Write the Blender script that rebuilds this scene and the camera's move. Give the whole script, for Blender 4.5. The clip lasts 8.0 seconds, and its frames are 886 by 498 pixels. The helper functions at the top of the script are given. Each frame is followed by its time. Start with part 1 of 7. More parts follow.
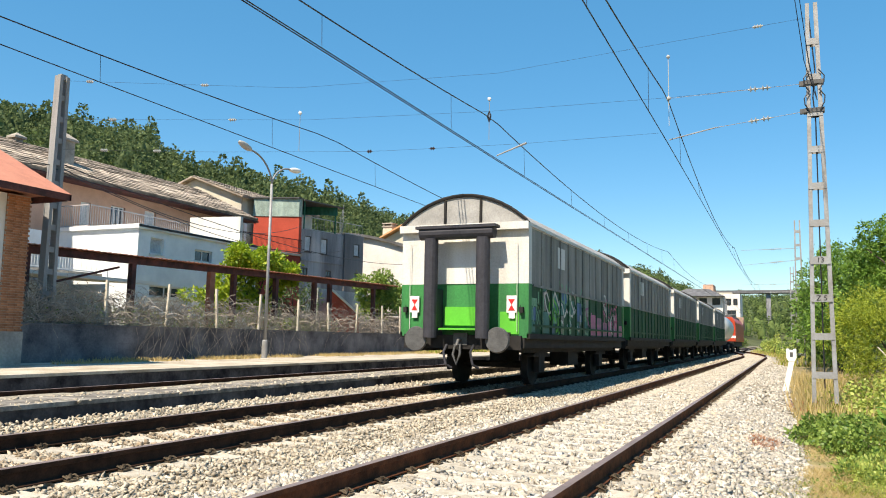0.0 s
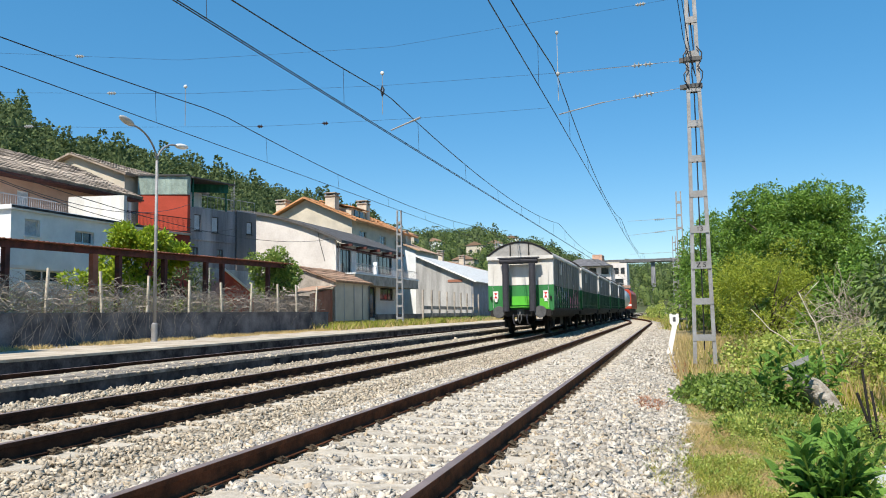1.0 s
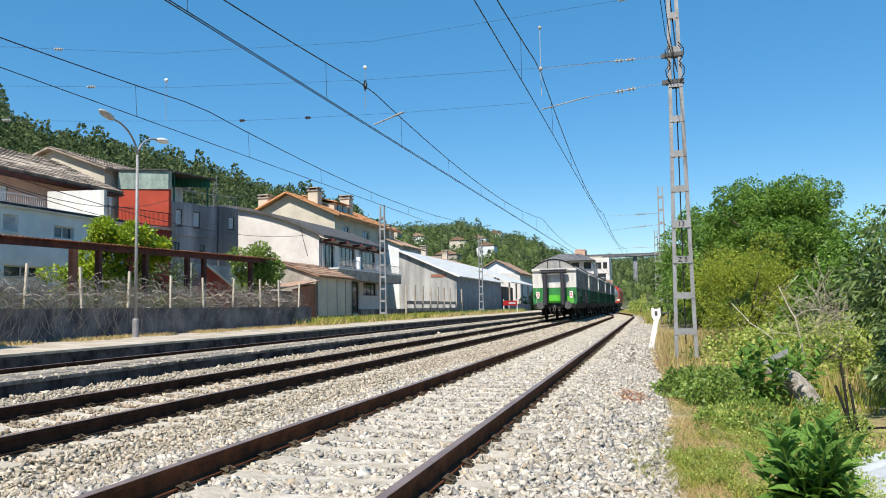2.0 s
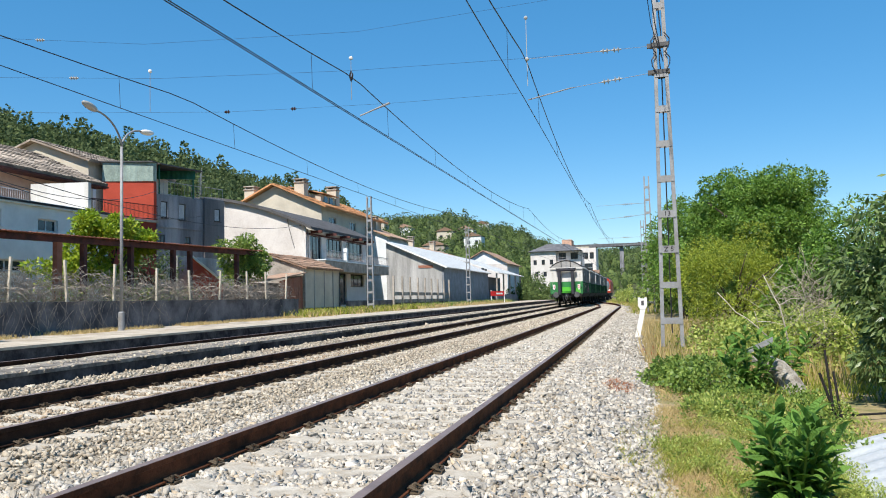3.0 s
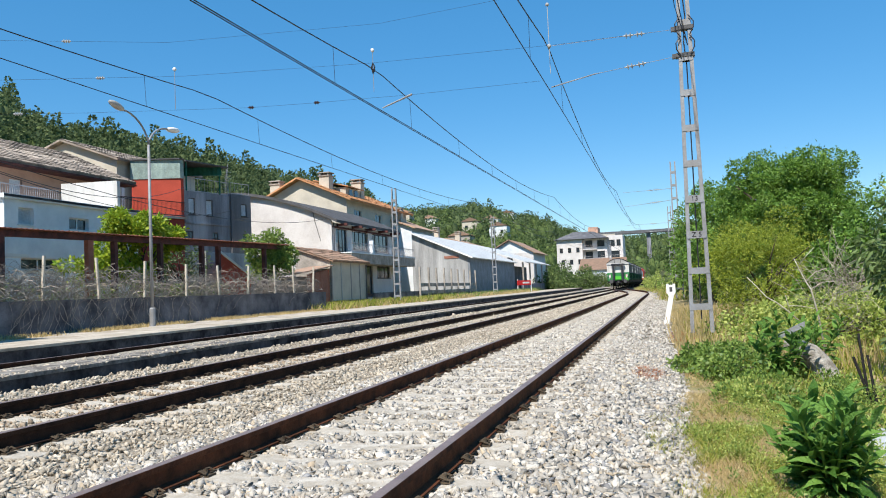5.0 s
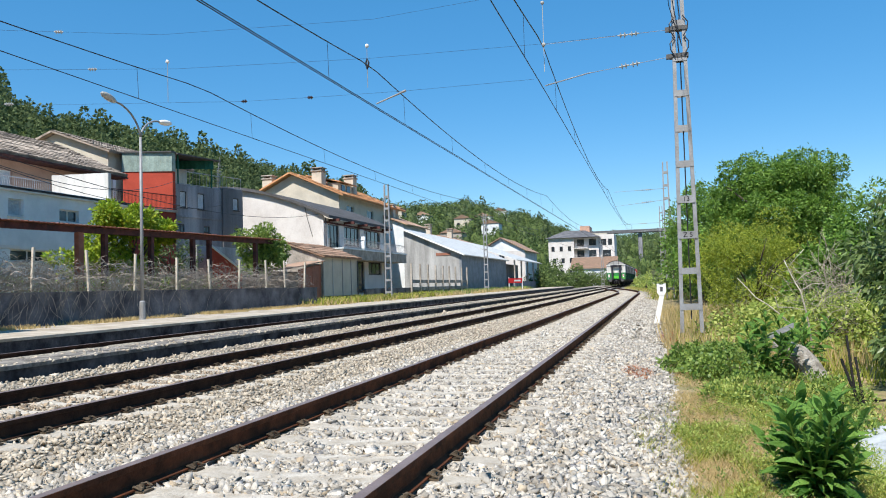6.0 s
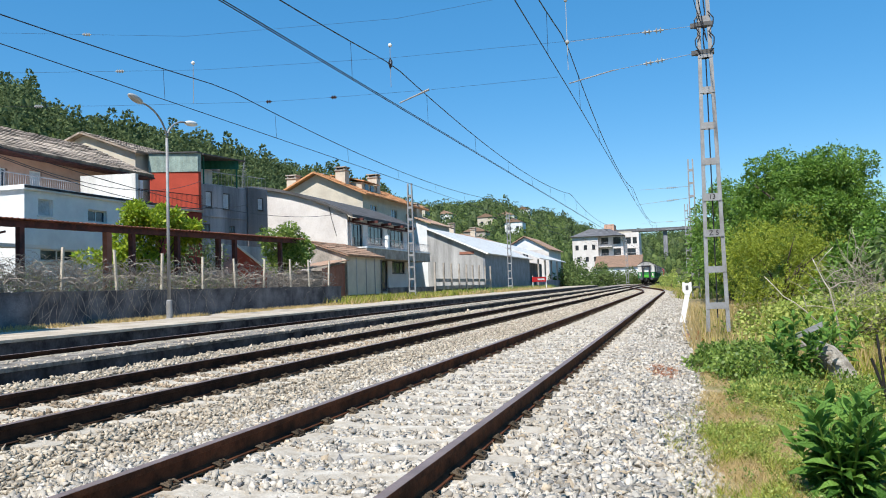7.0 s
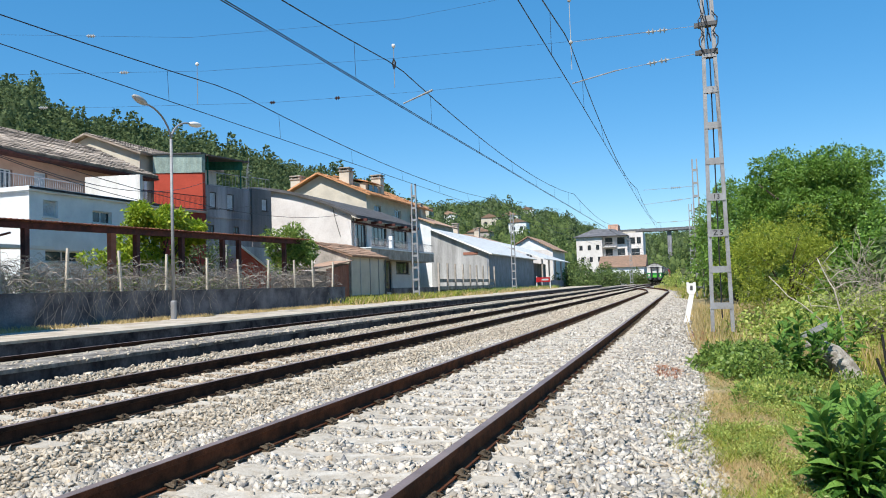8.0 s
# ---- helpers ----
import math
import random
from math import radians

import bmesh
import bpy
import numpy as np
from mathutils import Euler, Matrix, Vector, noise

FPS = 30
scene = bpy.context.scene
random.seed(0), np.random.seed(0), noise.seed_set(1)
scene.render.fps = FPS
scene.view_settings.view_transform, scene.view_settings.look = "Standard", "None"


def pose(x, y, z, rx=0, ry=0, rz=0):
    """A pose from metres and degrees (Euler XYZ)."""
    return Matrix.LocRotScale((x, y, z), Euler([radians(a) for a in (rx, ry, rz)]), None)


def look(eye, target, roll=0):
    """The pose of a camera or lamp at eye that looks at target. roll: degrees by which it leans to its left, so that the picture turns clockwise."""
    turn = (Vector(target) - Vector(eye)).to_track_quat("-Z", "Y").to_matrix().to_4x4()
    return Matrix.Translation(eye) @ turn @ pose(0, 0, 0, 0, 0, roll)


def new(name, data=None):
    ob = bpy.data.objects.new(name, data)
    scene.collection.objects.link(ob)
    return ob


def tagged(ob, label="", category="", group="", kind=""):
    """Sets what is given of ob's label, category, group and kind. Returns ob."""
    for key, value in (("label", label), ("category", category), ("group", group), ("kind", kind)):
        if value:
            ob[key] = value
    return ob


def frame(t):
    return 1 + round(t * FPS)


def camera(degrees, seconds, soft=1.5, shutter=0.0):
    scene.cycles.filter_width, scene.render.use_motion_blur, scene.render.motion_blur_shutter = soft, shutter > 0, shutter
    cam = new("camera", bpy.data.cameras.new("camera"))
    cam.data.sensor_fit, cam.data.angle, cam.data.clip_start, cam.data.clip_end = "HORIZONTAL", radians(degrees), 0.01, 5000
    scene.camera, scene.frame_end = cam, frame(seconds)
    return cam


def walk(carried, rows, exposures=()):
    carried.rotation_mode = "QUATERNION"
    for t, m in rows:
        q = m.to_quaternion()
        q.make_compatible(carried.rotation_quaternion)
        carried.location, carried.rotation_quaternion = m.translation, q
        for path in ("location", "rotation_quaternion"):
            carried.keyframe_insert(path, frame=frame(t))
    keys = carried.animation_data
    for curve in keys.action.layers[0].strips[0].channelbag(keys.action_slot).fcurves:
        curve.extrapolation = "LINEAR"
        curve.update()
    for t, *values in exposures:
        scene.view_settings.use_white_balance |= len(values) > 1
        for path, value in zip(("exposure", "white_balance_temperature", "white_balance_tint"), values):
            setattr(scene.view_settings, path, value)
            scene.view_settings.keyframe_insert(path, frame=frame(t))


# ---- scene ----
cam = camera(59.0, 8.0, soft=1.0)
EYE = (0.0, 0.0, 1.062)
TURNS = [
    (0.0, 23.70, 6.58, 1.07), (0.1, 21.34, 6.39, 0.71), (0.2, 19.55, 6.34, 0.17), (0.3, 18.15, 6.01, -0.07),
    (0.4, 17.03, 5.68, -0.19), (0.5, 16.53, 5.35, -0.23), (1.0, 16.08, 4.78, -0.87), (1.5, 15.48, 4.68, -0.99),
    (3.0, 13.93, 3.70, -1.41), (3.5, 13.69, 3.58, -1.65), (4.0, 15.07, 3.40, -2.42), (4.5, 15.99, 3.22, -2.79),
    (6.0, 15.24, 2.82, -1.76), (6.5, 16.01, 2.76, -1.88), (7.0, 16.96, 2.79, -1.81), (7.5, 17.08, 2.80, -1.80),
    (8.0, 17.24, 2.83, -1.89)]


def held(yaw, pitch, roll):
    """A pose at the eye: yaw to the left, pitch up, roll about the line of sight."""
    return Matrix.Translation(EYE) @ pose(0, 0, 0, 0, 0, yaw) @ pose(0, 0, 0, 90 + pitch) @ pose(0, 0, 0, 0, 0, roll)


walk(cam, [(t, held(a, b, c)) for t, a, b, c in TURNS], exposures=[(0.0, 0.72, 7700, 10), (0.5, 0.51, 7100, 10), (1.0, 0.42, 6950, 10), (3.0, 0.41, 6700, 10), (5.0, 0.40, 6550, 10), (8.0, 0.40, 6500, 10)])

# ---- light ----
TO_SUN = Vector((-0.13, -0.75, 1.0)).normalized()
world = bpy.data.worlds.new("sky")
scene.world = world
world.use_nodes = True
_n = world.node_tree.nodes
_sky = _n.new("ShaderNodeTexSky")
_sky.sky_type = 'NISHITA'
_sky.sun_disc = False
_sky.sun_elevation = math.asin(TO_SUN.z)
_sky.sun_rotation = math.atan2(TO_SUN.x, TO_SUN.y)
_sky.air_density = 0.95
_sky.dust_density = 0.0
_sky.ozone_density = 2.2
_deep = _n.new("ShaderNodeHueSaturation")
_deep.inputs["Saturation"].default_value = 1.40
world.node_tree.links.new(_sky.outputs[0], _deep.inputs["Color"])
_even = _n.new("ShaderNodeMixRGB")
_even.inputs[0].default_value = 0.42
_even.inputs[2].default_value = (0.62, 2.25, 4.2, 1)
world.node_tree.links.new(_deep.outputs[0], _even.inputs[1])
world.node_tree.links.new(_even.outputs[0], _n["Background"].inputs[0])
_n["Background"].inputs[1].default_value = 0.128
_sun = bpy.data.lights.new("sun", 'SUN')
_sun.energy = 5.0
_sun.angle = radians(0.55)
_sun.color = (1.0, 0.955, 0.89)
sun_ob = new("sun", _sun)
sun_ob.matrix_world = look(TO_SUN * 50, (0, 0, 0))


# ---- materials ----
def mat(name, col, rough=0.8, vary=0.25, scale=3.0, bump=0.3, fine=40.0, metal=0.0, col2=None, island=0.0, rand=0.0, streak=False, spec=0.22, detail=6.0):
    """A surface of one colour with broad stains, fine grain and relief. col2: a second colour that the stains run to."""
    m = bpy.data.materials.new(name)
    m.use_nodes = True
    nt = m.node_tree
    n, ln = nt.nodes, nt.links
    b = n["Principled BSDF"]
    b.inputs["Roughness"].default_value = rough
    b.inputs["Metallic"].default_value = metal
    b.inputs["Specular IOR Level"].default_value = spec
    tc = n.new("ShaderNodeTexCoord")
    src = tc.outputs["Object"]
    if streak:
        mp = n.new("ShaderNodeMapping")
        mp.inputs["Scale"].default_value = (1, 1, 0.12)
        ln.new(src, mp.inputs[0])
        big_in = mp.outputs[0]
    else:
        big_in = src
    t1 = n.new("ShaderNodeTexNoise")
    t1.inputs["Scale"].default_value = scale
    t1.inputs["Detail"].default_value = detail
    t1.inputs["Roughness"].default_value = 0.62
    ln.new(big_in, t1.inputs["Vector"])
    t2 = n.new("ShaderNodeTexNoise")
    t2.inputs["Scale"].default_value = fine
    t2.inputs["Detail"].default_value = 3
    ln.new(src, t2.inputs["Vector"])
    r1 = n.new("ShaderNodeValToRGB")
    c2 = col2 or tuple(c * (1 - vary) for c in col)
    r1.color_ramp.elements[0].position, r1.color_ramp.elements[1].position = 0.36, 0.66
    r1.color_ramp.elements[0].color = (*c2, 1)
    r1.color_ramp.elements[1].color = (*col, 1)
    ln.new(t1.outputs["Fac"], r1.inputs[0])
    mx = n.new("ShaderNodeMix")
    mx.data_type, mx.blend_type = 'RGBA', 'OVERLAY'
    mx.inputs[0].default_value = 0.35 * min(1.0, vary * 3)
    ln.new(r1.outputs[0], mx.inputs[6])
    ln.new(t2.outputs["Fac"], mx.inputs[7])
    out = mx.outputs[2]
    if island or rand:
        if island:
            g = n.new("ShaderNodeNewGeometry").outputs["Random Per Island"]
        else:
            g = n.new("ShaderNodeObjectInfo").outputs["Random"]
        mr = n.new("ShaderNodeMapRange")
        k = island or rand
        mr.inputs[3].default_value, mr.inputs[4].default_value = 1 - k, 1 + k
        ln.new(g, mr.inputs[0])
        hs = n.new("ShaderNodeHueSaturation")
        ln.new(mr.outputs[0], hs.inputs["Value"])
        ln.new(out, hs.inputs["Color"])
        out = hs.outputs[0]
    ln.new(out, b.inputs["Base Color"])
    if bump:
        bp = n.new("ShaderNodeBump")
        bp.inputs["Strength"].default_value = bump
        bp.inputs["Distance"].default_value = 0.02
        ln.new(t2.outputs["Fac"], bp.inputs["Height"])
        ln.new(bp.outputs[0], b.inputs["Normal"])
    return m


def leaf_mat(name, col, col2, rough=0.5, gloss=0.4, crinkle=0.0):
    """Foliage: each leaf a shade between two greens, some light coming through."""
    m = bpy.data.materials.new(name)
    m.use_nodes = True
    nt = m.node_tree
    n, ln = nt.nodes, nt.links
    b = n["Principled BSDF"]
    b.inputs["Roughness"].default_value = rough
    b.inputs["Specular IOR Level"].default_value = gloss
    g = n.new("ShaderNodeNewGeometry")
    r = n.new("ShaderNodeValToRGB")
    r.color_ramp.elements[0].color, r.color_ramp.elements[1].color = (*col, 1), (*col2, 1)
    ln.new(g.outputs["Random Per Island"], r.inputs[0])
    ln.new(r.outputs[0], b.inputs["Base Color"])
    if crinkle:
        tc = n.new("ShaderNodeTexCoord")
        nz = n.new("ShaderNodeTexNoise")
        nz.inputs["Scale"].default_value = crinkle
        ln.new(tc.outputs["Object"], nz.inputs["Vector"])
        bp = n.new("ShaderNodeBump")
        bp.inputs["Strength"].default_value = 1.0
        bp.inputs["Distance"].default_value = 0.03
        ln.new(nz.outputs["Fac"], bp.inputs["Height"])
        ln.new(bp.outputs[0], b.inputs["Normal"])
    tr = n.new("ShaderNodeBsdfTranslucent")
    ln.new(r.outputs[0], tr.inputs[0])
    ms = n.new("ShaderNodeMixShader")
    ms.inputs[0].default_value = 0.36
    ln.new(b.outputs[0], ms.inputs[1])
    ln.new(tr.outputs[0], ms.inputs[2])
    ln.new(ms.outputs[0], n["Material Output"].inputs[0])
    return m


def sheet_mat(name, col, period, axis, depth=0.02, rough=0.6, col2=None, wave='SIN'):
    """Profiled sheet or rows of tiles: stained colour with ribs across one axis."""
    m = mat(name, col, rough, 0.35, 1.2, 0, 12, col2=col2)
    n, ln = m.node_tree.nodes, m.node_tree.links
    w = n.new("ShaderNodeTexWave")
    w.bands_direction = axis
    w.wave_profile = wave
    w.inputs["Scale"].default_value = 6.2832 / (20 * period)
    tc = n.new("ShaderNodeTexCoord")
    ln.new(tc.outputs["Object"], w.inputs["Vector"])
    bp = n.new("ShaderNodeBump")
    bp.inputs["Distance"].default_value = depth
    bp.inputs["Strength"].default_value = 0.8
    ln.new(w.outputs["Fac"], bp.inputs["Height"])
    ln.new(bp.outputs[0], n["Principled BSDF"].inputs["Normal"])
    return m


M = {}
M["ballast"] = mat("ballast_bed", (0.45, 0.40, 0.325), 0.95, 0.5, 18, 1.0, 30, col2=(0.20, 0.17, 0.13))
M["stone"] = mat("ballast_stone", (0.505, 0.47, 0.415), 0.9, 0.25, 5, 0.4, 60, col2=(0.37, 0.33, 0.27), island=0.36)
M["stone_warm"] = mat("dusty_stone", (0.50, 0.44, 0.35), 0.9, 0.25, 5, 0.4, 60, col2=(0.34, 0.285, 0.215), island=0.38)
M["stone_brown"] = mat("stained_stone", (0.42, 0.34, 0.25), 0.9, 0.25, 9, 0.4, 60, col2=(0.26, 0.19, 0.125), island=0.5)
M["stone_ochre"] = mat("ochre_stone", (0.50, 0.42, 0.31), 0.9, 0.3, 5, 0.4, 60, col2=(0.38, 0.30, 0.21), island=0.35)
M["stone_grey"] = mat("dark_stone", (0.31, 0.30, 0.29), 0.9, 0.3, 5, 0.4, 60, col2=(0.20, 0.19, 0.18), island=0.4)
M["rail"] = mat("rusty_rail", (0.15, 0.055, 0.027), 0.8, 0.5, 4, 0.3, 60, col2=(0.055, 0.025, 0.015), spec=0.06)
# darker copy of the rusty rail, with the shade on its sides in the colour
M["rail_dark"] = mat("shaded_rusty_rail", (0.065, 0.034, 0.022), 0.8, 0.5, 4, 0.3, 60, col2=(0.024, 0.015, 0.012), spec=0.05)
M["rail_top"] = mat("worn_rail_top", (0.30, 0.225, 0.20), 0.5, 0.3, 3, 0.05, 80, metal=0.35)
M["clip"] = mat("rusty_clip", (0.10, 0.075, 0.05), 0.8, 0.4, 20, 0.3, 80, rand=0.4)
M["sleeper"] = mat("sleeper_concrete", (0.58, 0.53, 0.45), 0.9, 0.3, 6, 0.5, 60, col2=(0.40, 0.345, 0.27), rand=0.12)
M["plat_top"] = mat("platform_paving", (0.56, 0.50, 0.415), 0.95, 0.4, 1.3, 0.5, 26, col2=(0.34, 0.285, 0.215), spec=0.08, detail=9.0)
M["plat_old"] = mat("broken_old_concrete", (0.34, 0.31, 0.27), 0.95, 0.6, 3.5, 0.7, 25, col2=(0.09, 0.083, 0.075), spec=0.08)
# mottled concrete, its colour lowered to hold the shade on the platform faces
M["plat_face"] = mat("weathered_shaded_concrete", (0.115, 0.108, 0.11), 0.95, 0.7, 1.8, 0.8, 22, col2=(0.022, 0.021, 0.023), spec=0.05, detail=10.0)
M["wall"] = mat("grey_block_wall", (0.215, 0.208, 0.218), 0.95, 0.7, 1.1, 0.6, 26, col2=(0.065, 0.063, 0.07), detail=10.0)
M["galv"] = mat("galvanised_steel", (0.32, 0.33, 0.34), 0.6, 0.4, 3, 0.15, 50, metal=0.25, col2=(0.24, 0.235, 0.23))
M["conc_dark"] = mat("old_mast_concrete", (0.33, 0.33, 0.325), 0.9, 0.3, 3, 0.3, 40, streak=True)
M["wire"] = mat("dark_wire", (0.05, 0.05, 0.055), 0.5, 0.2, 3, 0, 30, metal=0.5)
M["ceramic"] = mat("brown_ceramic", (0.07, 0.045, 0.04), 0.25, 0.2, 10, 0, 30)
M["glassy"] = mat("grey_insulator", (0.45, 0.45, 0.43), 0.3, 0.2, 10, 0, 30)
M["white"] = mat("white_paint", (0.78, 0.77, 0.74), 0.6, 0.12, 1.5, 0.1, 30)
M["wag_white"] = mat("wagon_white", (0.66, 0.65, 0.62), 0.6, 0.25, 1.6, 0.1, 30, col2=(0.50, 0.48, 0.44), streak=True)
# side boards: the wagon's white and green, darkened to carry the side's shade
M["board_grey"] = mat("weathered_shaded_boards", (0.31, 0.30, 0.275), 0.8, 0.45, 2.2, 0.2, 30, col2=(0.17, 0.165, 0.15), streak=True, rand=0.12)
M["board_green"] = mat("shaded_green_boards", (0.03, 0.10, 0.048), 0.7, 0.5, 2.2, 0.2, 30, col2=(0.02, 0.055, 0.03), streak=True, rand=0.15)
M["wash"] = mat("pink_paint_wash", (0.52, 0.16, 0.28), 0.65, 0.6, 3.0, 0.1, 30, col2=(0.20, 0.15, 0.17))
M["wag_green"] = mat("wagon_green", (0.04, 0.22, 0.065), 0.5, 0.3, 1.6, 0.1, 30, col2=(0.03, 0.14, 0.05), streak=True)
M["lime"] = mat("bright_green_plate", (0.10, 0.46, 0.05), 0.5, 0.15, 3, 0.05, 30)
M["wag_roof"] = mat("wagon_roof", (0.40, 0.39, 0.37), 0.7, 0.3, 2, 0.1, 30)
M["rubber"] = mat("black_rubber", (0.05, 0.05, 0.06), 0.55, 0.3, 6, 0.1, 40)
M["under"] = mat("sooty_underframe", (0.028, 0.026, 0.025), 0.8, 0.4, 4, 0.3, 40)
M["grey_metal"] = mat("grey_steel", (0.12, 0.12, 0.12), 0.6, 0.3, 5, 0.1, 40, metal=0.3)
M["red"] = mat("signal_red", (0.6, 0.03, 0.03), 0.5, 0.1, 3, 0, 30)
M["loco_red"] = mat("orange_red_paint", (0.46, 0.06, 0.028), 0.45, 0.2, 1.5, 0.05, 30)
M["tank"] = mat("pale_tank", (0.62, 0.63, 0.62), 0.4, 0.25, 1.5, 0.05, 30, metal=0.3)
M["teal"] = mat("graffiti_teal", (0.06, 0.22, 0.20), 0.6, 0.5, 3, 0, 30, col2=(0.04, 0.12, 0.10))
M["blue"] = mat("graffiti_blue", (0.08, 0.17, 0.34), 0.6, 0.5, 3, 0, 30, col2=(0.05, 0.10, 0.14))
M["pink"] = mat("graffiti_pink", (0.55, 0.16, 0.28), 0.6, 0.4, 3, 0, 30, col2=(0.25, 0.1, 0.2))
M["grafg"] = mat("graffiti_mint", (0.20, 0.42, 0.26), 0.6, 0.4, 3, 0, 30)
M["house_white"] = mat("whitewashed_render", (0.80, 0.82, 0.82), 0.9, 0.15, 0.7, 0.25, 30, col2=(0.62, 0.65, 0.66))
M["house_cream"] = mat("off_white_render", (0.70, 0.665, 0.63), 0.9, 0.25, 0.5, 0.3, 12, col2=(0.57, 0.53, 0.50), detail=10.0)
M["house_pink"] = mat("salmon_render", (0.60, 0.37, 0.27), 0.9, 0.2, 1.0, 0.3, 25)
M["red_wall"] = mat("red_render", (0.46, 0.075, 0.045), 0.85, 0.2, 1.0, 0.2, 25)
M["red_dark"] = mat("dark_red_render", (0.24, 0.05, 0.04), 0.85, 0.25, 1.0, 0.2, 25)
M["grey_wall"] = mat("bare_grey_render", (0.34, 0.34, 0.36), 0.9, 0.6, 1.0, 0.3, 20, col2=(0.13, 0.13, 0.145), streak=True)
M["grey_dark"] = mat("dark_grey_render", (0.18, 0.18, 0.19), 0.9, 0.5, 0.8, 0.3, 20, streak=True)
M["concrete"] = mat("stained_concrete", (0.46, 0.41, 0.355), 0.95, 0.4, 1.1, 0.5, 14, col2=(0.24, 0.215, 0.185), spec=0.1)
M["beige"] = mat("beige_render", (0.60, 0.54, 0.44), 0.9, 0.2, 0.8, 0.2, 20)
M["slate"] = mat("slate_roof", (0.12, 0.118, 0.12), 0.85, 0.35, 1.5, 0.3, 20, spec=0.1)
M["tile_old"] = mat("old_roof_tile", (0.40, 0.33, 0.265), 0.95, 0.7, 1.1, 0.5, 14, col2=(0.15, 0.125, 0.105), rand=0.5)
M["tile_brown"] = mat("mossy_brown_tile", (0.42, 0.26, 0.18), 0.95, 0.5, 2.2, 0.4, 18, col2=(0.24, 0.17, 0.12), rand=0.35)
M["concrete_pale"] = mat("pale_bare_render", (0.50, 0.49, 0.475), 0.95, 0.6, 0.9, 0.4, 14, col2=(0.26, 0.255, 0.245), streak=True, spec=0.1)
M["tile_orange"] = mat("orange_roof_tile", (0.62, 0.31, 0.15), 0.9, 0.3, 1.5, 0.4, 18, rand=0.15)
M["tile_red"] = mat("red_roof_tile", (0.36, 0.16, 0.11), 0.9, 0.3, 2.0, 0.3, 18)
M["roof_white"] = sheet_mat("pale_metal_sheet", (0.66, 0.66, 0.64), 0.25, 'Y', 0.03, 0.5, (0.5, 0.5, 0.48))
M["sheet_blue"] = sheet_mat("blue_grey_sheet", (0.25, 0.27, 0.30), 0.2, 'Y', 0.02, 0.6)
M["sheet_green"] = sheet_mat("pale_green_sheet", (0.33, 0.42, 0.37), 0.2, 'Y', 0.02, 0.6)
M["green_dark"] = sheet_mat("dark_green_sheet", (0.02, 0.14, 0.09), 0.2, 'Y', 0.02, 0.5)
M["rust"] = mat("rusty_steel", (0.135, 0.050, 0.042), 0.85, 0.5, 3, 0.3, 40, col2=(0.06, 0.03, 0.028))
M["rust_light"] = mat("red_oxide", (0.36, 0.14, 0.09), 0.85, 0.3, 3, 0.3, 40)
M["brickc"] = mat("orange_brick", (0.42, 0.19, 0.10), 0.9, 0.25, 6, 0.3, 40, rand=0.25)
M["mortar"] = mat("mortar", (0.40, 0.33, 0.27), 0.95, 0.2, 6, 0.3, 40)
M["canopy"] = mat("red_sheet_roof", (0.58, 0.24, 0.16), 0.7, 0.2, 2, 0.1, 20)
M["pane"] = mat("window_glass", (0.03, 0.04, 0.05), 0.06, 0.3, 1.0, 0, 20, spec=0.7)
M["frame"] = mat("white_window_frame", (0.7, 0.7, 0.69), 0.5, 0.1, 4, 0, 30)
M["frame_dark"] = mat("dark_window_frame", (0.07, 0.055, 0.05), 0.5, 0.2, 4, 0, 30)
M["shutter"] = sheet_mat("roller_shutter", (0.60, 0.63, 0.66), 0.06, 'Z', 0.01, 0.6)
M["railing"] = mat("grey_railing", (0.45, 0.42, 0.42), 0.5, 0.2, 4, 0, 30)
M["wood"] = mat("weathered_wood", (0.28, 0.24, 0.20), 0.9, 0.4, 4, 0.4, 40, streak=True)
M["log"] = mat("bleached_log", (0.44, 0.42, 0.38), 0.95, 0.6, 9, 0.9, 34, col2=(0.20, 0.18, 0.155), detail=10.0)
M["pale_wood"] = mat("bleached_branch", (0.58, 0.53, 0.43), 0.9, 0.4, 8, 0.4, 40, col2=(0.36, 0.31, 0.24))
M["twig"] = mat("dry_twigs", (0.40, 0.34, 0.28), 0.95, 0.3, 4, 0, 30, island=0.4)
M["bark"] = mat("tree_bark", (0.12, 0.095, 0.075), 0.95, 0.4, 6, 0.6, 30)
M["soil"] = mat("verge_soil", (0.44, 0.32, 0.19), 0.95, 0.4, 1.6, 0.6, 25, col2=(0.17, 0.165, 0.06))
M["grass"] = leaf_mat("grass_blades", (0.12, 0.18, 0.02), (0.50, 0.49, 0.10), 0.7, 0.15)
M["dry"] = leaf_mat("dry_grass", (0.42, 0.33, 0.14), (0.62, 0.47, 0.24), 0.8, 0.1)
M["redweed"] = leaf_mat("red_weed", (0.38, 0.13, 0.07), (0.5, 0.24, 0.12), 0.8, 0.1)
M["walnut"] = leaf_mat("walnut_leaves", (0.06, 0.15, 0.02), (0.25, 0.41, 0.07))
M["willow"] = leaf_mat("yellowgreen_leaves", (0.18, 0.25, 0.022), (0.44, 0.49, 0.062))
M["bigleaf"] = leaf_mat("broad_green_leaves", (0.045, 0.125, 0.016), (0.20, 0.37, 0.07), 0.55, 0.25, 45.0)
M["citrus"] = leaf_mat("pale_glossy_leaves", (0.04, 0.09, 0.018), (0.26, 0.35, 0.13), 0.38, 0.4)
M["ivy"] = leaf_mat("ivy_leaves", (0.07, 0.15, 0.022), (0.30, 0.40, 0.085))
